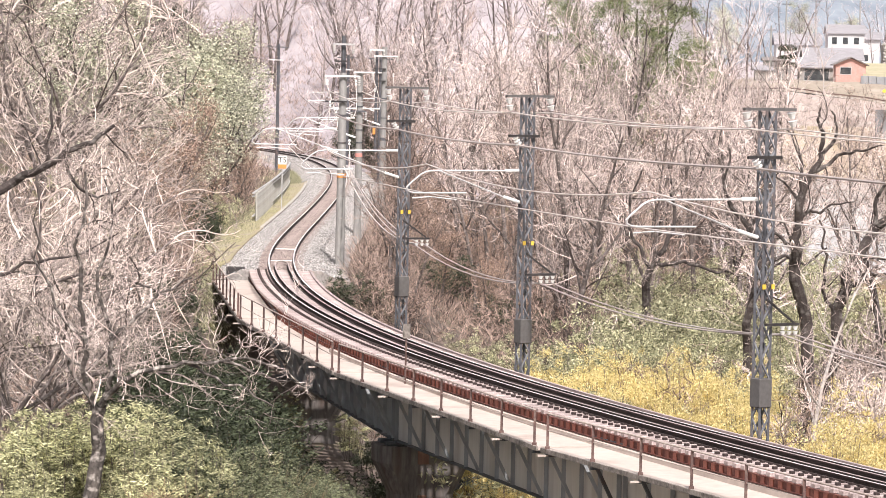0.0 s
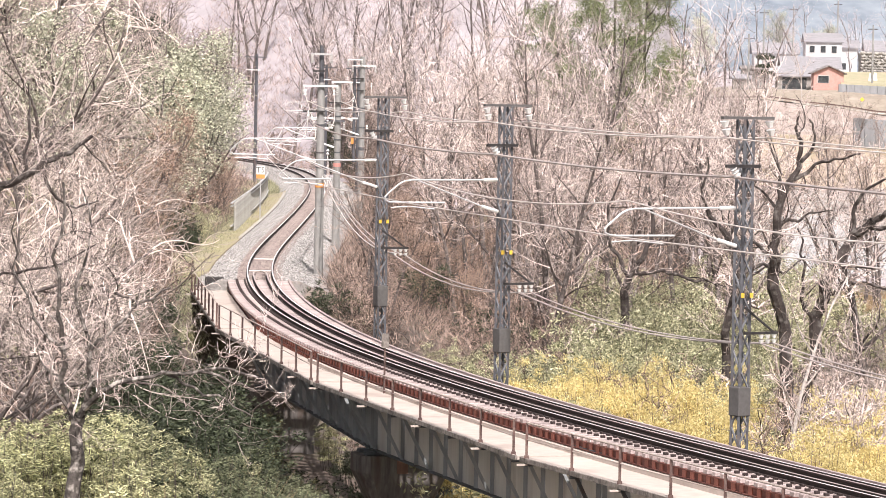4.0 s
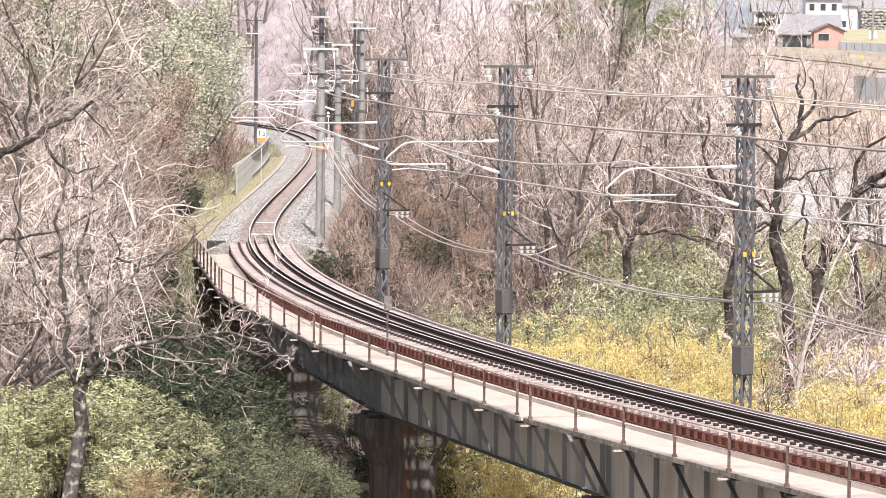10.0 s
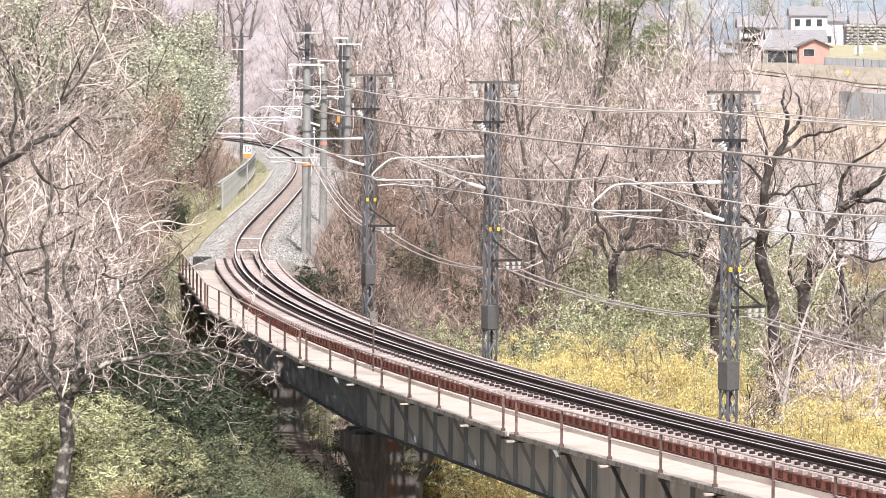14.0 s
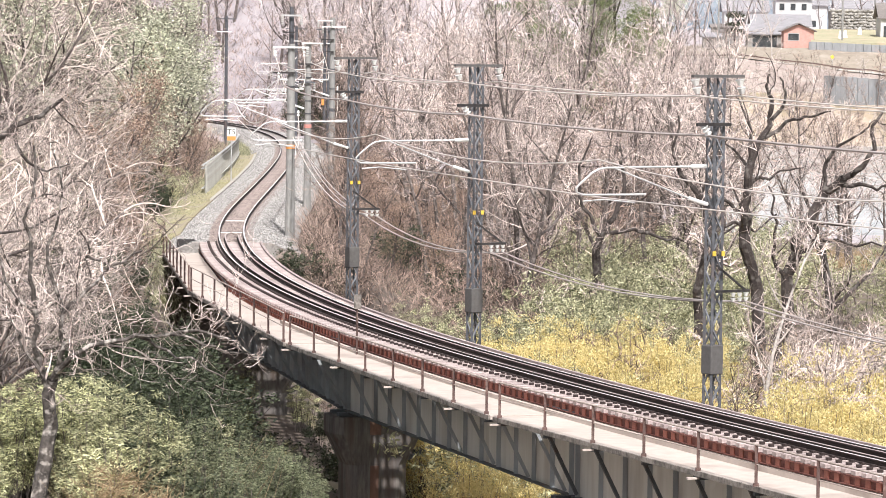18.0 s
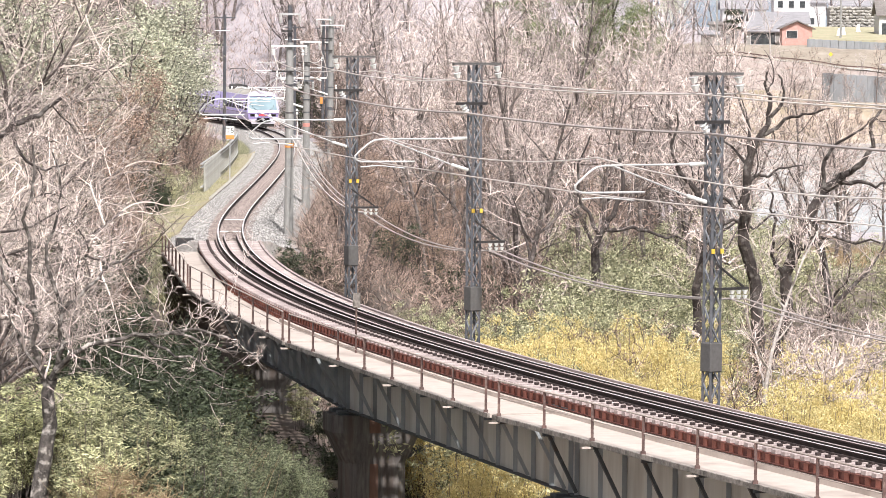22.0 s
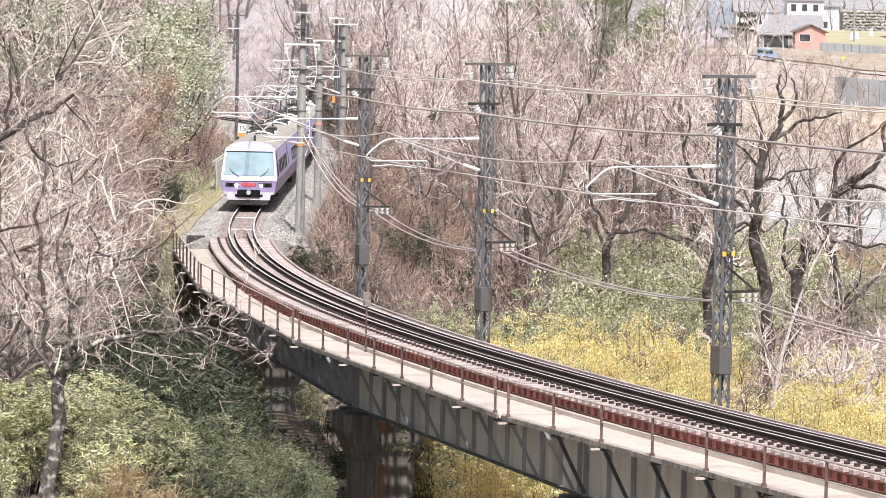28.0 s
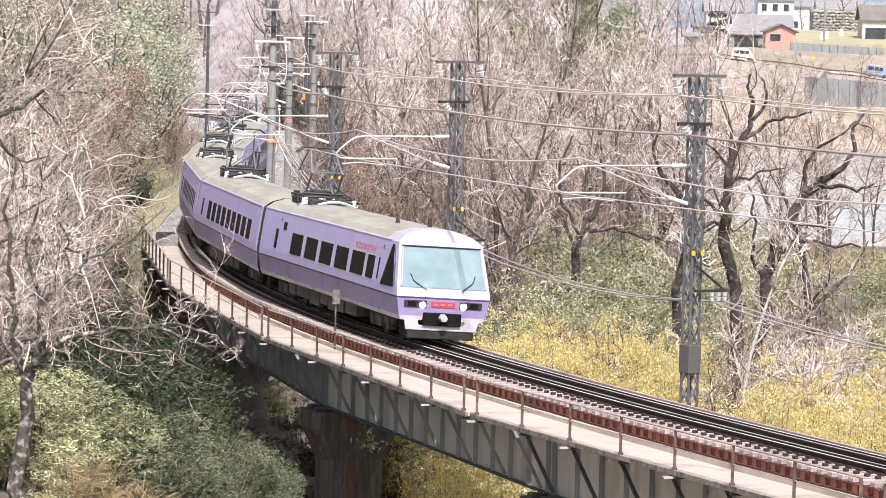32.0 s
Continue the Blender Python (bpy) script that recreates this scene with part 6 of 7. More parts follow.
for k, (hh, sp, lb, ck, fk, tr) in enumerate(((11.5, 3.6, 11, 0.22, 0.3, 0.15), (13.0, 3.0, 12, 0.17, 0.35, 0.15), (9.5, 3.8, 10, 0.3, 0.22, 0.14),
                                              (12.0, 4.2, 10, 0.27, 0.3, 0.18), (14.0, 3.2, 13, 0.15, 0.4, 0.16))):
    BARE.append(grow_tree(100 + k, hh, sp, lb, 0.12, ck, fk, 0.0, 0.9, tr))


class Kind:
    """Places copies of a few built plants; the first call of each builds it in place."""

    def __init__(self, name, label, sets, mats, category, group, names=("trunk", "crown")):
        self.args = (name, label, mats, category, group, names)
        self.sets, self.made, self.n = sets, [None] * len(sets), 0

    def put(self, x, y, scale=1.0, i=None, sink=0.0, z=None, tilt=(0, 0)):
        name, label, mats, category, group, names = self.args
        i = self.n % len(self.sets) if i is None else i
        self.n += 1
        m = pose(x, y, (ground_z(x, y) if z is None else z) - sink, tilt[0], tilt[1], rng.uniform(0, 360))
        if self.made[i] is None:
            ob = tree_thing(name, label, self.sets[i], mats, category, group, names)
            self.made[i] = ob
            ob.matrix_basis = m
        else:
            ob = copy_thing(self.made[i], m)
        ob.scale = (scale, scale, scale * rng.uniform(0.92, 1.1))
        return ob


bare = Kind("bare_tree", "leafless pinkish-brown deciduous tree with dense fine twigs", BARE, (M["bark"], M["twig"]), "tree", "bare trees")
brown = Kind("bare_tree", "leafless brown deciduous tree on the slope", [grow_tree(140 + k, 10.5, 3.0, 10, 0.15, 0.25, 0.25, 0.0, 0.85, 0.13) for k in range(3)], (M["bark"], M["twig_brown"]), "tree", "bare trees")
far_bare = Kind("far_tree", "leafless tree on the far spur with haze in its pinkish twig colour", [grow_tree(160 + k, 12.5, 3.6, 10, 0.12, 0.2, 0.25, 0.0, 0.52, 0.16) for k in range(3)], (M["bark"], M["twig_far"]), "tree", "far bare trees")

# evergreens: the same growth with leaf tufts on the branches


def grow_evergreen(seed, height, spread_, count, leaf, width, fork=0.15, trunk_r=0.16, flat=0.0):
    wood, crown = grow_tree(seed, height, spread_, 12, 0.08, 0.2, fork, 0.0, 0.5, trunk_r)
    r = random.Random(seed + 1)
    leaves = Sticks()
    ends = crown.v[::7]
    for k in range(count):
        c = r.choice(ends)
        p = c + Vector((r.gauss(0, 0.28), r.gauss(0, 0.28), r.gauss(0, 0.2 - flat)))
        d = Vector((r.uniform(-1, 1), r.uniform(-1, 1), r.uniform(-0.5, 0.8))).normalized()
        side = d.cross(jitter(r, 1.0) + Vector((0, 0, 0.3))).normalized()
        leaves.leaf(p, d, side, leaf * r.uniform(0.7, 1.3), width)
    return wood, leaves


evergreen = Kind("evergreen_tree", "broad-leaved evergreen tree with glossy grey-green leaves", [grow_evergreen(300 + k, 8.5, 2.6, 6500, 0.17, 0.07) for k in range(2)], (M["bark_dark"], M["leaf_dark"]), "tree", "evergreen trees", ("trunk", "leaves"))
pine = Kind("pine_tree", "tall pine with layered green needle boughs", [grow_evergreen(310, 15, 3.8, 20000, 0.26, 0.03, 0.35, 0.24, 0.12)], (M["bark_dark"], M["needle"]), "tree", "pines", ("trunk", "needles"))
crooked = Kind("crooked_tree", "dark crooked leafless tree with mossy trunk", [grow_tree(320 + k, 8.6, 4.2, 8, 0.2, 0.42, 0.22, 0.02, 0.7, 0.24) for k in range(2)], (M["bark_dark"], M["twig"]), "tree", "crooked trees")

def lone_tree(name, label, px, y, sets, mats):
    x = at_px(px, y)
    ob = tree_thing(name, label, sets, mats)
    ob.matrix_basis = pose(x, y, ground_z(x, y))


# the tree before the hollow, with one long low limb towards the bridge
lone_tree("spreading_tree", "leafless forked tree with one long low pale limb", 97, 106, grow_limbed(331, (
    (0.25, 0.15, ((0.1, -0.4), (-0.15, 0.9), (0.05, 2.3), (0.08, 3.7), (0.2, 4.1))),
    (0.10, 0.03, ((0.1, 3.8), (-0.2, 4.7), (-0.25, 5.9), (-0.4, 6.8), (-0.55, 8.4), (-0.3, 10.4))),
    (0.09, 0.025, ((0.2, 4.1), (0.75, 4.75), (1.5, 5.1), (2.4, 5.3), (3.4, 5.35), (4.3, 5.1), (5.2, 4.9))),
    (0.05, 0.02, ((2.4, 5.3), (3.3, 4.9), (4.2, 4.6), (4.9, 4.2))),
    (0.05, 0.02, ((3.4, 5.35), (4.1, 5.5), (4.9, 5.3), (5.6, 4.8))),
    (0.08, 0.025, ((0.2, 4.1), (0.55, 5.0), (0.5, 5.9), (1.1, 6.5), (1.8, 7.2), (2.6, 7.6))),
    (0.06, 0.02, ((0.5, 5.9), (0.1, 7.2), (0.4, 8.6), (0.2, 10.2))),
    (0.05, 0.02, ((-0.25, 5.9), (-1.1, 6.7), (-1.7, 8.0), (-1.6, 9.4)))), 1.9, 0.85, 0.0, 3.4), (M["mottled_bark"], M["twig"]))
# dark limb reaching in from beyond the edge of the wood
lone_tree("leaning_tree", "dark leaning leafless tree at the edge of the wood", -150, 112, grow_limbed(332, (
    (0.2, 0.15, ((0, -0.4), (0.1, 3.0), (0.2, 6.4), (0.5, 8.5))),
    (0.14, 0.05, ((0.5, 8.5), (1.6, 9.3), (2.4, 9.7), (3.1, 10.2), (3.8, 10.45), (4.4, 10.95))),
    (0.06, 0.02, ((2.4, 9.7), (2.7, 10.9), (2.6, 12.4))),
    (0.06, 0.02, ((3.1, 10.2), (3.3, 9.4), (4.0, 8.9), (4.6, 9.1))),
    (0.06, 0.02, ((0.2, 6.4), (1.9, 7.0), (3.2, 7.2), (4.6, 7.9))))), (M["bark_dark"], M["twig"]))
pale_tree = Kind("pale_bark_tree", "slim leafless tree with pale mottled bark", [grow_tree(340, 10.5, 3.0, 9, 0.05, 0.2, 0.15, 0.0, 0.8, 0.12)], (M["pale_bark"], M["twig"]), "tree", "")
pale_tree.put(at_px(1374, 124), 124, 0.8)
pale_tree.put(at_px(1380, 596), 596, 1.15)
# contorted dark trees on the flat beyond the bridge
lone_tree("crooked_tree", "dark contorted leafless tree with twisting limbs", 1366, 131, grow_limbed(321, (
    (0.25, 0.19, ((0, -0.4), (-0.1, 2.0), (-0.05, 4.4), (-0.55, 7.0), (-0.65, 8.3))),
    (0.17, 0.10, ((-0.65, 8.3), (-0.5, 9.3), (-0.3, 10.1), (-0.1, 10.5))),
    (0.11, 0.03, ((-0.1, 10.5), (0.25, 11.0), (0.3, 11.9), (0.1, 12.3), (0.2, 12.7))),
    (0.08, 0.025, ((0.3, 11.2), (0.6, 11.5), (0.75, 12.1), (0.55, 12.6))),
    (0.08, 0.025, ((0.0, 10.6), (0.5, 10.8), (1.0, 11.2), (1.6, 11.3), (2.2, 11.5))),
    (0.07, 0.02, ((-0.4, 9.9), (-0.5, 11.1), (-0.8, 11.8), (-1.0, 12.3))),
    (0.07, 0.02, ((-0.55, 8.9), (-0.1, 9.3), (0.2, 9.2), (0.6, 9.5), (1.4, 9.6))),
    (0.07, 0.02, ((-0.7, 8.1), (-1.2, 8.5), (-2.0, 8.3), (-2.6, 8.7)))), 1.2, 1.7, 0.1, 5.0), (M["bark_dark"], M["twig"]))
lone_tree("crooked_tree", "dark leaning leafless tree with a long bent limb", 1402, 135, grow_limbed(322, (
    (0.25, 0.16, ((0, -0.4), (0, 2.5), (0.2, 5.2), (0.45, 7.0), (1.0, 7.8), (1.5, 8.6), (2.1, 9.1))),
    (0.12, 0.04, ((2.1, 9.1), (2.7, 9.5), (3.1, 10.1), (3.0, 10.9), (3.4, 11.4))),
    (0.09, 0.03, ((1.8, 8.8), (2.6, 8.9), (3.2, 8.7), (3.8, 9.0))),
    (0.08, 0.02, ((1.4, 8.5), (1.5, 9.6), (1.9, 10.2), (2.7, 10.7), (3.1, 11.1))),
    (0.08, 0.03, ((0.4, 6.6), (1.2, 7.0), (2.1, 6.9), (3.4, 6.8))),
    (0.08, 0.03, ((0.2, 5.4), (-0.3, 6.4), (-0.2, 7.6), (-0.5, 8.8)))), 1.2, 1.7, 0.1, 4.5), (M["bark_dark"], M["twig"]))
lone_tree("crooked_tree", "dark crooked leafless tree with a drooping side limb", 1070, 168, grow_limbed(323, (
    (0.24, 0.16, ((0, -0.4), (0, 3.0), (0.1, 4.4), (0.3, 5.5))),
    (0.14, 0.05, ((0.3, 5.5), (0.8, 6.2), (1.15, 7.0), (1.2, 8.2), (1.0, 9.2))),
    (0.10, 0.03, ((0.4, 5.6), (1.7, 5.75), (2.7, 5.4), (4.0, 5.2), (5.0, 4.9))),
    (0.09, 0.03, ((0.3, 5.4), (-0.5, 6.6), (-0.7, 8.4), (-0.2, 9.6))))), (M["bark_dark"], M["twig"]))
lone_tree("crooked_tree", "dark crooked leafless tree among the brush", 1262, 150, grow_limbed(324, (
    (0.2, 0.13, ((0, -0.4), (-0.1, 3.5), (0.3, 6.5), (-0.2, 8.0))),
    (0.11, 0.03, ((-0.2, 8.0), (-0.9, 8.8), (-1.2, 9.8), (-1.0, 11.0))),
    (0.09, 0.03, ((-0.2, 8.0), (0.4, 9.0), (0.3, 10.4), (0.7, 11.2))),
    (0.09, 0.03, ((0.3, 6.5), (1.2, 7.0), (2.0, 6.6), (2.8, 7.3))))), (M["bark_dark"], M["twig"]))
crooked.put(at_px(1500, 165), 165, 1.0)
for px, y, sc in ((1030, 262, 1.2), (1100, 275, 1.25), (960, 290, 1.2), (1170, 330, 0.9)):
    pine.put(at_px(px, y), y, sc)
for px, y, sc in ((330, 250, 1.2), (345, 266, 1.15), (300, 236, 1.2), (360, 284, 1.0), (285, 225, 1.15), (262, 215, 1.15), (180, 210, 0.9), (60, 190, 1.0), (120, 235, 1.1), (-20, 220, 1.1), (225, 222, 1.0)):
    x = at_px(px, y)
    evergreen.put(min(x, line_x(y)[0] - 7.0), y, sc)
russet = Kind("russet_tree", "small tree still holding russet dead leaves", [grow_evergreen(330 + k, 7.5, 2.3, 3600, 0.12, 0.06) for k in range(2)], (M["bark"], M["leaf_russet"]), "tree", "russet trees", ("trunk", "leaves"))
for px, y, sc in ((262, 190, 0.95), (290, 204, 0.95), (312, 218, 0.85), (238, 180, 0.9), (330, 236, 0.7), (275, 186, 0.6), (362, 258, 0.55), (374, 272, 0.5), (215, 172, 0.8), (300, 196, 0.7), (250, 168, 0.5)):
    russet.put(min(at_px(px, y), line_x(y)[0] - 6.0), y, sc)
deep_tree = Kind("evergreen_tree", "dark evergreen tree with shade put into its leaf colour", [grow_evergreen(305, 8.0, 2.6, 7000, 0.17, 0.07)], (M["bark_dark"], M["leaf_deep"]), "tree", "evergreen trees", ("trunk", "leaves"))
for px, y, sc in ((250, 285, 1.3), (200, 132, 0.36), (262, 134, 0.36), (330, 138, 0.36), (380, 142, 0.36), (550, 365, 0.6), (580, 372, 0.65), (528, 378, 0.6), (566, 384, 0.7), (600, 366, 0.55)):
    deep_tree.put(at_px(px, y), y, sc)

arching = Kind("arching_tree", "leafless tree with long pale arching limbs and curling twigs", [grow_arch(400 + k, 6.6 + 0.4 * k, 8, 0.012 * k) for k in range(4)], (M["bark"], M["twig_grey"]), "tree", "arching trees")
# hill-side wood before and beside the bridge end
for px, y, sc in ((-30, 119, 1.0), (20, 127, 1.0), (-70, 130, 1.25), (75, 134, 1.0), (10, 140, 1.3), (125, 138, 0.8), (60, 148, 1.25), (-30, 152, 1.35), (105, 150, 1.2), (165, 154, 0.8),
                  (40, 162, 1.4), (140, 166, 1.1), (90, 172, 1.35), (0, 176, 1.45), (180, 180, 1.0), (130, 188, 1.3), (60, 192, 1.5), (-40, 198, 1.5), (110, 206, 1.5), (170, 202, 1.2)):
    arching.put(at_px(px, y), y, min(sc, (305 - px) / 7000 * y / 6.6))
OLIVE = ((0, 150), (60, 158), (120, 152), (170, 168), (30, 178), (210, 160), (90, 186), (140, 176), (-20, 165), (190, 190))


def scatter(kinds, n, y0, y1, px0, px1, small, large, test, power=1.0):
    """Puts n plants between two distances and two bearings where the test allows."""
    k = 0
    for _ in range(n * 60):
        if k == n:
            break
        y = y0 + (y1 - y0) * rng.random() ** power
        x = at_px(rng.uniform(px0, px1), y)
        lx, s = line_x(y)
        if test(x - lx, x, y):
            rng.choice(kinds).put(x, y, rng.uniform(small, large))
            k += 1


scatter((arching, bare, brown), 34, 215, 330, -140, 215, 0.8, 1.25, lambda u, x, y: u < -14)
scatter((bare, brown), 12, 220, 340, 150, 330, 0.7, 1.0, lambda u, x, y: u < -10)
scatter((bare, bare, brown), 105, 174, 330, 540, 1300, 0.8, 1.25, lambda u, x, y: u > 8.5)
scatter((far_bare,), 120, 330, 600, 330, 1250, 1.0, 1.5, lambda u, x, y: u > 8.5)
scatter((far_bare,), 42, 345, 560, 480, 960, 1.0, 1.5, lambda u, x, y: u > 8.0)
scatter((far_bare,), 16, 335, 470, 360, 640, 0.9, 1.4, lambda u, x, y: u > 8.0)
scatter((brown, bare), 22, 318, 372, 430, 640, 0.7, 1.1, lambda u, x, y: u > 5.5)
scatter((brown,), 16, 330, 400, 250, 420, 0.7, 1.1, lambda u, x, y: u < -9)
scatter((evergreen,), 6, 740, 900, 1160, 1640, 1.0, 1.6, lambda u, x, y: True)
scatter((far_bare,), 24, 700, 930, 1160, 1640, 0.8, 1.3, lambda u, x, y: True)
scatter((bare, brown), 14, 235, 310, 1280, 1640, 0.6, 1.0, lambda u, x, y: True)
scatter((far_bare, brown), 36, 553, 574, 1190, 1660, 0.3, 0.55, lambda u, x, y: True)

bamboo = Kind("bamboo_grass", "clump of green dwarf bamboo with long narrow leaves", [grow_bush(200 + k, 0.95, 2.6, 3600, 0.16, 0.026, -0.15, 18) for k in range(3)], (M["bark"], M["leaf_green"]), "bush", "dwarf bamboo clumps", ("stem_tuft", "foliage"))
pale = Kind("pale_bush", "pale green leafy bush beyond the bridge", [grow_bush(210 + k, 1.8, 3.4, 4200, 0.14, 0.045, 0.3) for k in range(3)], (M["bark"], M["leaf_pale"]), "bush", "pale green bushes", ("stem_tuft", "foliage"))
yellow = Kind("yellow_bush", "bright yellow leafy bush beyond the bridge", [grow_bush(220 + k, 1.5, 2.9, 8000, 0.095, 0.034, 0.5, 26) for k in range(3)], (M["bark"], M["leaf_yellow"]), "bush", "yellow bushes", ("stem_tuft", "foliage"))
brush = Kind("bare_shrub", "tangled leafless brown shrub", [grow_tree(240 + k, 2.8, 1.7, 9, 0.3, 0.4, 0.05, 0.0, 0.6, 0.03) for k in range(3)], (M["bark"], M["twig_brown"]), "bush", "bare shrubs", ("stem_tuft", "twig_crown"))

dark_bush = Kind("evergreen_bush", "evergreen bush with leaves coloured dark for shade", [grow_bush(230 + k, 1.6, 2.4, 2400, 0.15, 0.06, 0.1) for k in range(2)], (M["bark_dark"], M["leaf_deep"]), "bush", "evergreen bushes", ("stem_tuft", "foliage"))
shade_bamboo = Kind("bamboo_grass", "clump of dwarf bamboo with half shade put into its leaf colour", [grow_bush(205 + k, 0.95, 2.6, 3600, 0.16, 0.026, -0.15, 18) for k in range(2)], (M["bark"], M["leaf_bamboo_shade"]), "bush", "dwarf bamboo clumps", ("stem_tuft", "foliage"))
dry_clump = Kind("dry_grass_clump", "drooping clump of tan dry grass", [grow_bush(208, 0.8, 1.9, 1800, 0.55, 0.014, 0.1, 16)], (M["bark"], M["leaf_dry"]), "grass", "dry grass clumps", ("stem_tuft", "foliage"))
for px, y in ((268, 101.5), (290, 101.0), (312, 102.0), (236, 103.0)):
    dry_clump.put(at_px(px, y), y, 1.5)
scatter((bamboo,), 58, 101, 113, -40, 215, 0.5, 1.25, lambda u, x, y: u < -4.2 and not (-11.4 < x < -9.4 and y < 108))
scatter((bamboo,), 10, 112, 118, -40, 130, 0.5, 0.9, lambda u, x, y: u < -4.2)
scatter((bamboo, shade_bamboo, shade_bamboo, dark_bush), 56, 102.5, 114, 200, 440, 0.5, 1.05, lambda u, x, y: u < -5.0)
scatter((shade_bamboo,), 50, 103, 122, 400, 570, 0.4, 0.75, lambda u, x, y: u < -5.2)
# dark-leaved bushes stand in for the shade in the hollow
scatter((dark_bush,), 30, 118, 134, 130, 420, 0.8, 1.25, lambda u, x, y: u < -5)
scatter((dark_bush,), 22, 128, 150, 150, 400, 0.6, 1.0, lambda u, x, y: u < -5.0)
scatter((brush,), 16, 150, 172, 200, 330, 0.8, 1.3, lambda u, x, y: u < -5)
scatter((dark_bush, bamboo), 12, 136, 160, 440, 640, 0.5, 0.8, lambda u, x, y: -4 < u < 3)
scatter((brush, brown), 16, 172, 205, 500, 660, 0.5, 0.8, lambda u, x, y: 5.0 < u < 11)
for k in range(16):
    q = on_line(150 + 3.1 * k, -5.4 - 0.9 * (k % 3))
    (brush if k % 4 else pale).put(q.x, q.y, 0.42 + 0.06 * (k % 5) - (0 if k % 4 else 0.15))
for s, o, k in ((199.6, 3.3, 0.75), (200.8, 4.3, 0.85), (201.8, 3.2, 0.9), (203.0, 4.4, 0.9), (200.2, 5.2, 0.7), (202.6, 5.4, 0.8)):
    q = on_line(s, o)
    (dark_bush if o < 3.25 else brush).put(q.x, q.y, k)
scatter((russet,), 26, 185, 270, 560, 840, 0.25, 0.55, lambda u, x, y: u > 5.5)
scatter((bamboo,), 12, 150, 220, 200, 330, 0.6, 1.0, lambda u, x, y: -16 < u < -6)
scatter((yellow,), 58, 125, 151, 880, 1300, 0.7, 1.2, lambda u, x, y: u > 5.0)
scatter((yellow,), 8, 122, 136, 1270, 1335, 0.6, 0.9, lambda u, x, y: u > 5.0)
scatter((yellow,), 26, 113, 134, 1385, 1660, 0.85, 1.2, lambda u, x, y: u > 5.0)
scatter((yellow,), 14, 116, 140, 700, 960, 0.8, 1.1, lambda u, x, y: 3 < u < 9)
scatter((pale,), 26, 153, 180, 960, 1330, 0.8, 1.2, lambda u, x, y: u > 6.0)
scatter((pale,), 40, 150, 225, 980, 1640, 0.9, 1.4, lambda u, x, y: u > 6.5)
scatter((dark_bush,), 8, 140, 160, 860, 1000, 0.6, 0.9, lambda u, x, y: u > 6.0)
pale_brush = Kind("pale_shrub", "tangled leafless shrub with pale grey twigs", [grow_tree(250 + k, 3.0, 1.8, 10, 0.3, 0.4, 0.05, 0.0, 0.75, 0.03) for k in range(2)], (M["pale_bark"], M["twig"]), "bush", "pale shrubs", ("stem_tuft", "twig_crown"))
scatter((pale_brush,), 14, 122, 142, 1365, 1580, 1.0, 1.5, lambda u, x, y: u > 6.0)
scatter((pale,), 7, 150, 170, 760, 960, 0.6, 1.0, lambda u, x, y: u > 6.0)
scatter((dark_bush,), 9, 165, 200, 700, 1050, 0.6, 1.0, lambda u, x, y: u > 6.0)
scatter((brush,), 26, 160, 215, 640, 1050, 0.9, 1.3, lambda u, x, y: u > 6.0)
scatter((brush,), 9, 120, 132, 1330, 1420, 0.8, 1.2, lambda u, x, y: u > 6.0)
scatter((brush,), 60, 170, 330, 540, 1300, 0.9, 1.7, lambda u, x, y: u > 5.2)
scatter((brush,), 40, 165, 330, -30, 400, 0.8, 1.5, lambda u, x, y: u < -6.5)
scatter((brush,), 14, 160, 172, 470, 700, 0.8, 1.2, lambda u, x, y: 3.4 < u < 12)
scatter((brush,), 22, 114, 165, 700, 1600, 0.8, 1.3, lambda u, x, y: u > 5.5)
scatter((pale,), 14, 122, 152, 700, 1640, 0.7, 1.1, lambda u, x, y: u > 5.5)
scatter((shade_bamboo,), 10, 103, 112, 530, 590, 0.3, 0.5, lambda u, x, y: -8 < u < -1.5)
scatter((shade_bamboo, dark_bush), 20, 124, 142, 440, 610, 0.5, 0.8, lambda u, x, y: -7 < u < -1.5)
scatter((yellow,), 18, 106, 121, 835, 1000, 0.7, 1.0, lambda u, x, y: -4.6 < u < 6)
scatter((yellow, pale), 18, 122, 152, 770, 1010, 1.0, 1.6, lambda u, x, y: -2 < u < 6 and not abs(u) < 1.6)


def litter(name, label, n, y0, y1, px0, px1, test, tall, material, seed):
    """Loose dead stalks and fallen twigs over the ground."""
    r, st = random.Random(seed), Sticks()
    k = 0
    while k < n:
        y = r.uniform(y0, y1)
        x = at_px(r.uniform(px0, px1), y)
        lx, s = line_x(y)
        if test(x - lx, x, y):
            z = ground_z(x, y)
            for _ in range(4):
                a = Vector((x + r.gauss(0, 0.25), y + r.gauss(0, 0.25), z - 0.05))
                st.spike(a, a + Vector((r.uniform(-0.7, 0.7), r.uniform(-0.7, 0.7), r.uniform(0.2, 1.0))) * tall * r.uniform(0.5, 1.2), 0.016)
            k += 1
    tagged(finish(name, st.v, st.f, material), label, "undergrowth", kind="stuff")


litter("undergrowth", "dead brown stalks and fallen twigs on the slope", 9000, 150, 330, -60, 430, lambda u, x, y: u < -5, 1.0, M["twig_brown"], 41)
litter("undergrowth", "dead brown stalks and brush in the hollow", 5000, 118, 165, -60, 400, lambda u, x, y: u < -5, 1.2, M["twig_brown"], 40)
litter("undergrowth", "dead brown stalks below the line", 12000, 168, 340, 540, 1330, lambda u, x, y: u > 3.2, 1.1, M["twig_brown"], 42)
litter("undergrowth", "pale brush on the slope behind the line", 9000, 325, 540, 330, 760, lambda u, x, y: abs(u) > 5.0, 2.0, M["twig_brown"], 47)
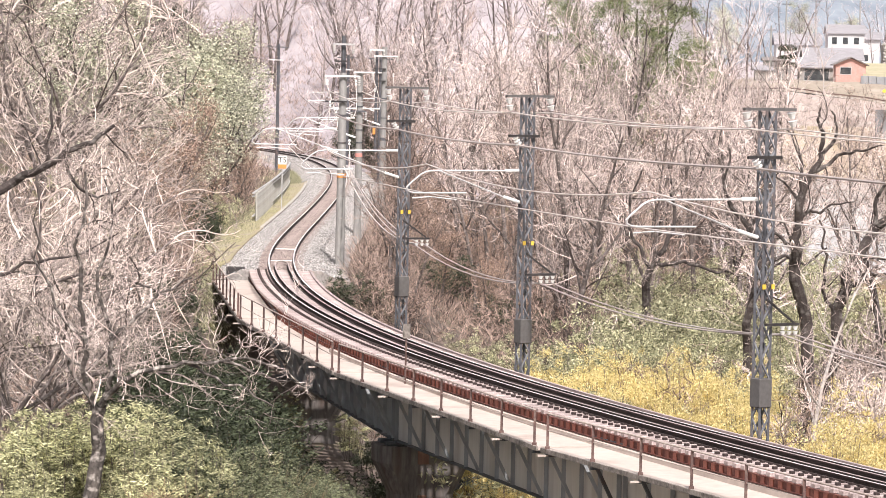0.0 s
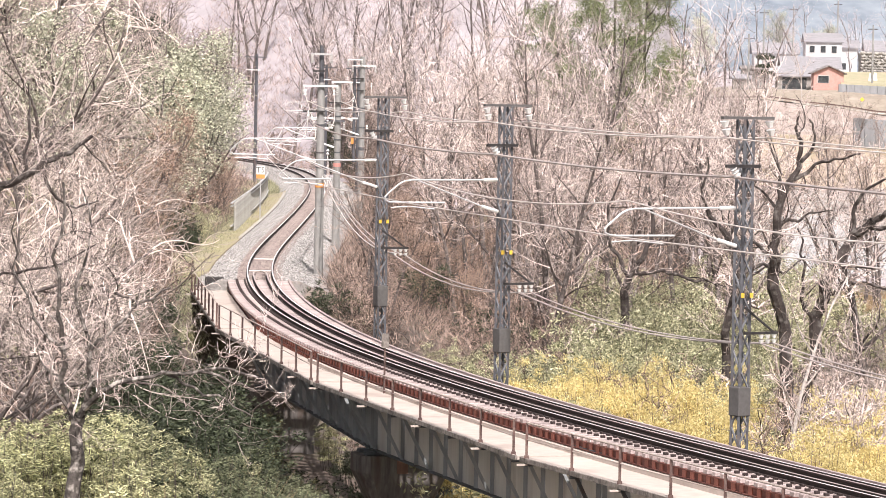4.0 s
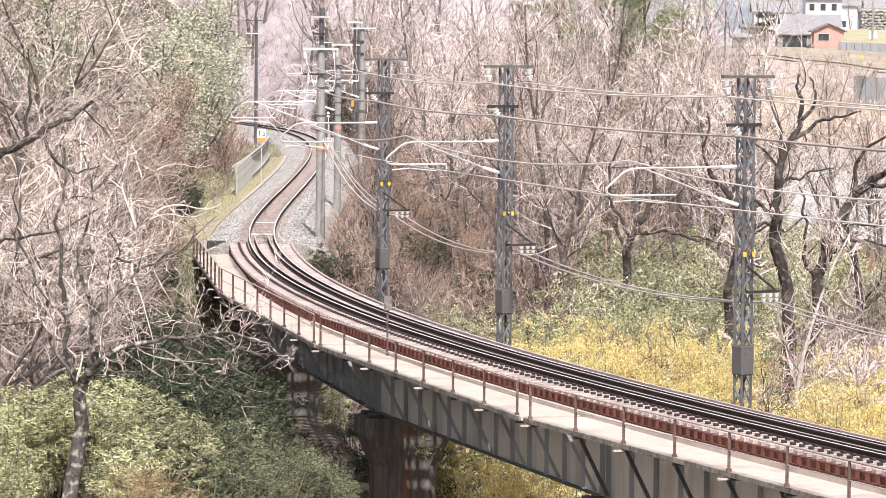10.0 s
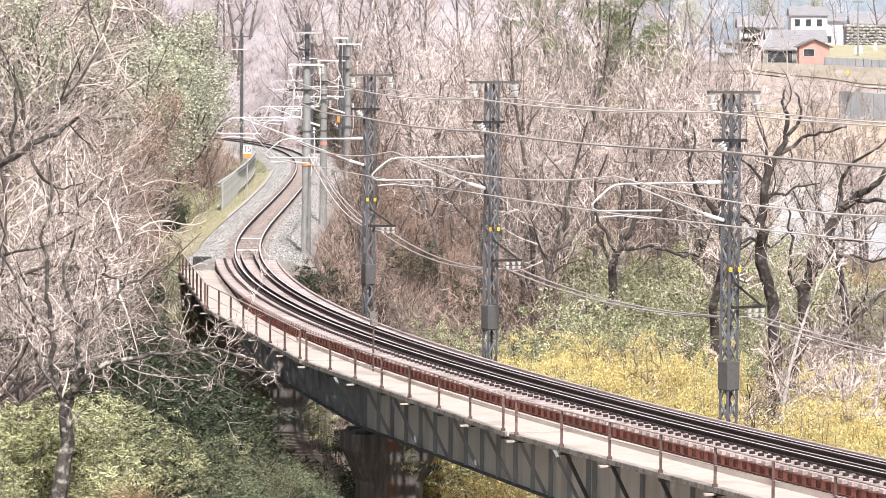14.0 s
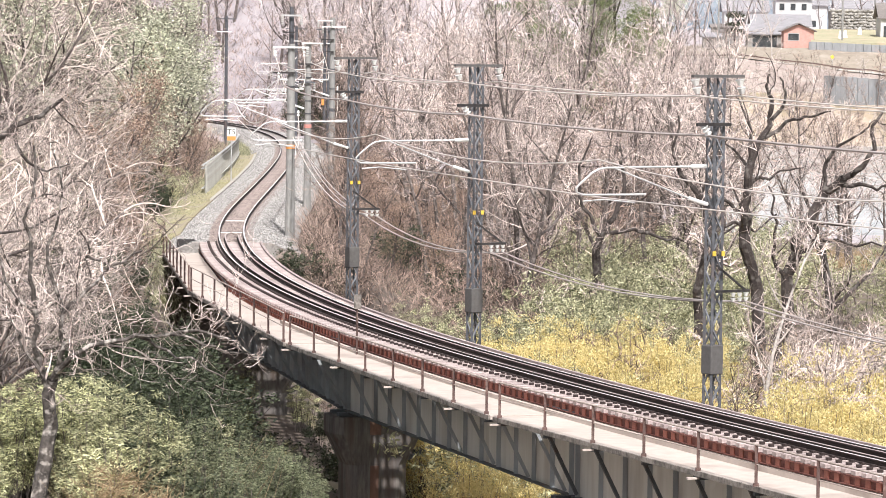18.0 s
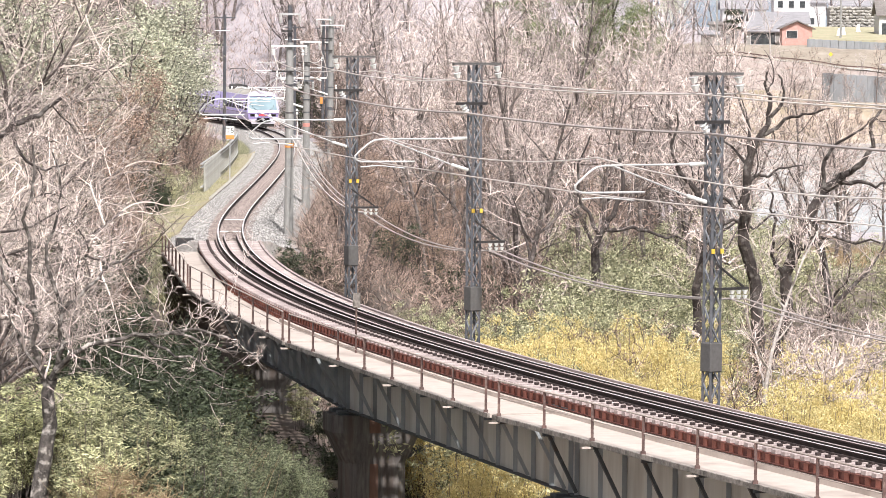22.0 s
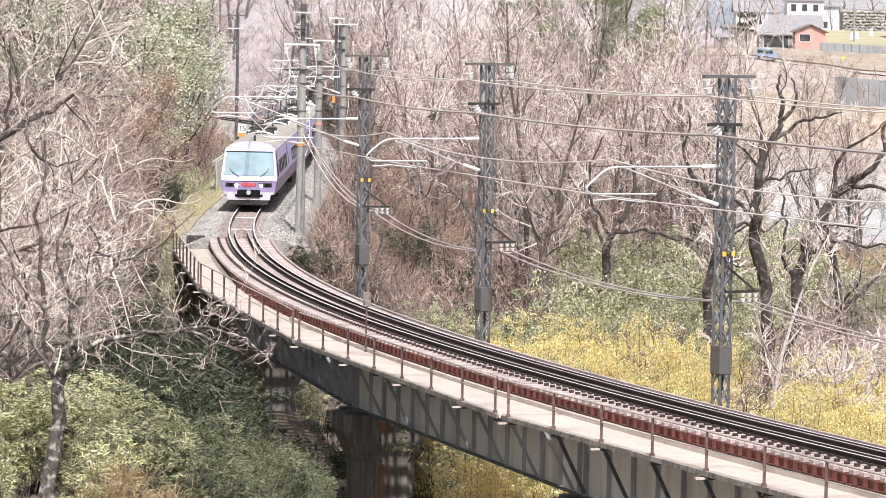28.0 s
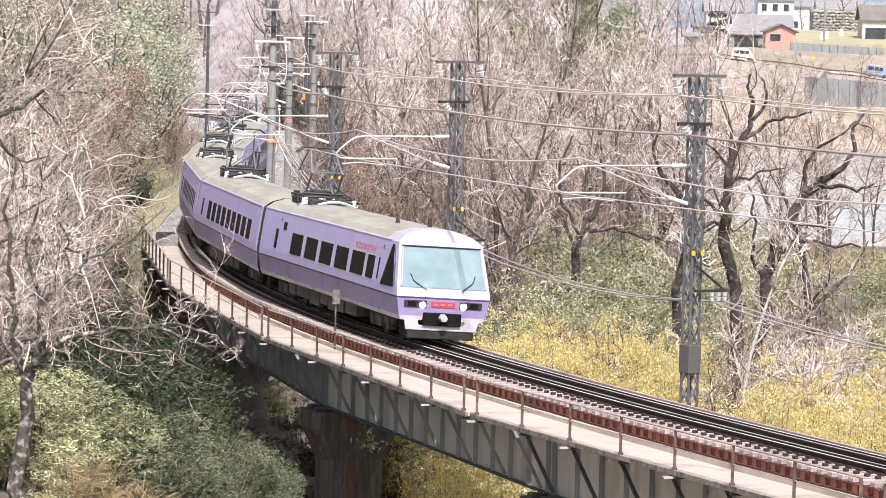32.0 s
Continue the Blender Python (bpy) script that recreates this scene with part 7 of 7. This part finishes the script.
scatter((brush,), 24, 305, 420, 380, 640, 1.0, 1.8, lambda u, x, y: abs(u) > 6.0)
litter("dry_stalks", "tan dead stalks among the dwarf bamboo", 500, 102, 116, 150, 450, lambda u, x, y: u < -5, 2.2, M["leaf_dry"], 46)
scatter((brush, brush, brown), 44, 556, 567, 1400, 1680, 0.5, 0.9, lambda u, x, y: True)
scatter((brush,), 30, 575, 640, 1200, 1680, 0.3, 0.6, lambda u, x, y: y < 598 or y > 615)
litter("dry_grass", "tan dry grass on the river flat", 7000, 235, 330, 1180, 1620, lambda u, x, y: True, 0.9, M["leaf_dry"], 43)
litter("track_grass", "yellow-green grass beside the ballast", 13000, 165, 345, 270, 520, lambda u, x, y: -6.2 < u < -2.6, 0.42, M["leaf_pale"], 44)
scatter((pale,), 9, 222, 246, 290, 350, 0.35, 0.7, lambda u, x, y: -9.5 < u < -5.2)
scatter((brush,), 12, 180, 300, 250, 335, 0.6, 1.1, lambda u, x, y: -12 < u < -6.6)
for px, y in OLIVE:
    (pale if px % 20 else bamboo).put(at_px(px, y), y, 0.75)
scatter((dark_bush, brush), 12, 188, 214, 270, 330, 0.5, 0.9, lambda u, x, y: -9 < u < -5.4)

# clipped garden tree by the houses
topiary = new("clipped_tree")
tagged(topiary, "clipped cloud-shaped evergreen garden tree", "tree")
tx, ty = at_px(1313, 643), 643
tz = ground_z(tx, ty)
bm = bmesh.new()
tube(bm, [(tx, ty, tz - 0.3), (tx + 0.1, ty, tz + 3.0), (tx, ty, tz + 5.0)], [0.2, 0.15, 0.08])
part("trunk", bm, M["bark_dark"], topiary)
for zz, rr, hh in ((5.0, 1.5, 0.9), (3.6, 1.6, 0.5), (2.6, 1.4, 0.4)):
    r2, st = random.Random(int(zz * 10)), Sticks()
    for k in range(700):
        t, f = r2.uniform(0, math.tau), math.sqrt(r2.random())
        c = Vector((tx + math.cos(t) * f * rr, ty + math.sin(t) * f * rr, tz + zz + r2.uniform(-0.3, 1) * hh * math.sqrt(1 - f * f * 0.9)))
        d = Vector((r2.uniform(-1, 1), r2.uniform(-1, 1), r2.uniform(-0.3, 1))).normalized()
        st.leaf(c, d, d.cross(Vector((0.3, 0.2, 0.9))).normalized(), 0.3, 0.16)
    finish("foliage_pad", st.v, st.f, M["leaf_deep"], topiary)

# ---------------------------------------------------------------- what moves
# Distance of the train's nose along the line, in metres, at seconds.
RUN = ((22.0, 17.5), (24.0, 69.0), (25.5, 109.0), (28.0, 174.0), (30.0, 217.4), (32.0, 258.8))


def nose_at(t):
    if t < 22:
        return 17.5 - 25.4 * (22 - t)
    p = list(RUN)
    for i in range(len(p) - 1):
        if t <= p[i + 1][0]:
            break
    (t0, s0), (t1, s1) = p[i], p[i + 1]
    v = [25.4, 26.4, 26.5, 24.0, 21.3, 19.6]
    h, f = t1 - t0, (t - t0) / (t1 - t0)
    return (2 * f ** 3 - 3 * f ** 2 + 1) * s0 + (f ** 3 - 2 * f ** 2 + f) * h * v[i] + (-2 * f ** 3 + 3 * f ** 2) * s1 + (f ** 3 - f ** 2) * h * v[i + 1]


def car_pose(s):
    a, b = on_line(s - 3.4), on_line(s - 17.3)
    d = (b - a).normalized()
    return Matrix.Translation(a - d * 3.4) @ Matrix.Rotation(math.atan2(d.y, d.x) - math.pi / 2, 4, "Z") @ Matrix.Rotation(radians(2.6) * smoothstep(175, 225, s), 4, "Y")


def drive(t, at, speed, start):
    """A van waits out of sight, then drives steadily past the houses."""
    return road_pose(55.4 + (at + speed * max(t, start)) * 606 / 7000)


def motions():
    walk(blue_van, [(t * 0.5, drive(t * 0.5, -62.0 * 29.2, 62.0, 25.0)) for t in range(65)])
    walk(white_van, [(t * 0.5, drive(t * 0.5, -55.0 * 32 - 64, 55.0, 28.5)) for t in range(65)])
    for k, car in enumerate(TRAIN):
        walk(car, [(t * 0.5, car_pose(nose_at(t * 0.5) - CAR * k)) for t in range(65)])


motions()
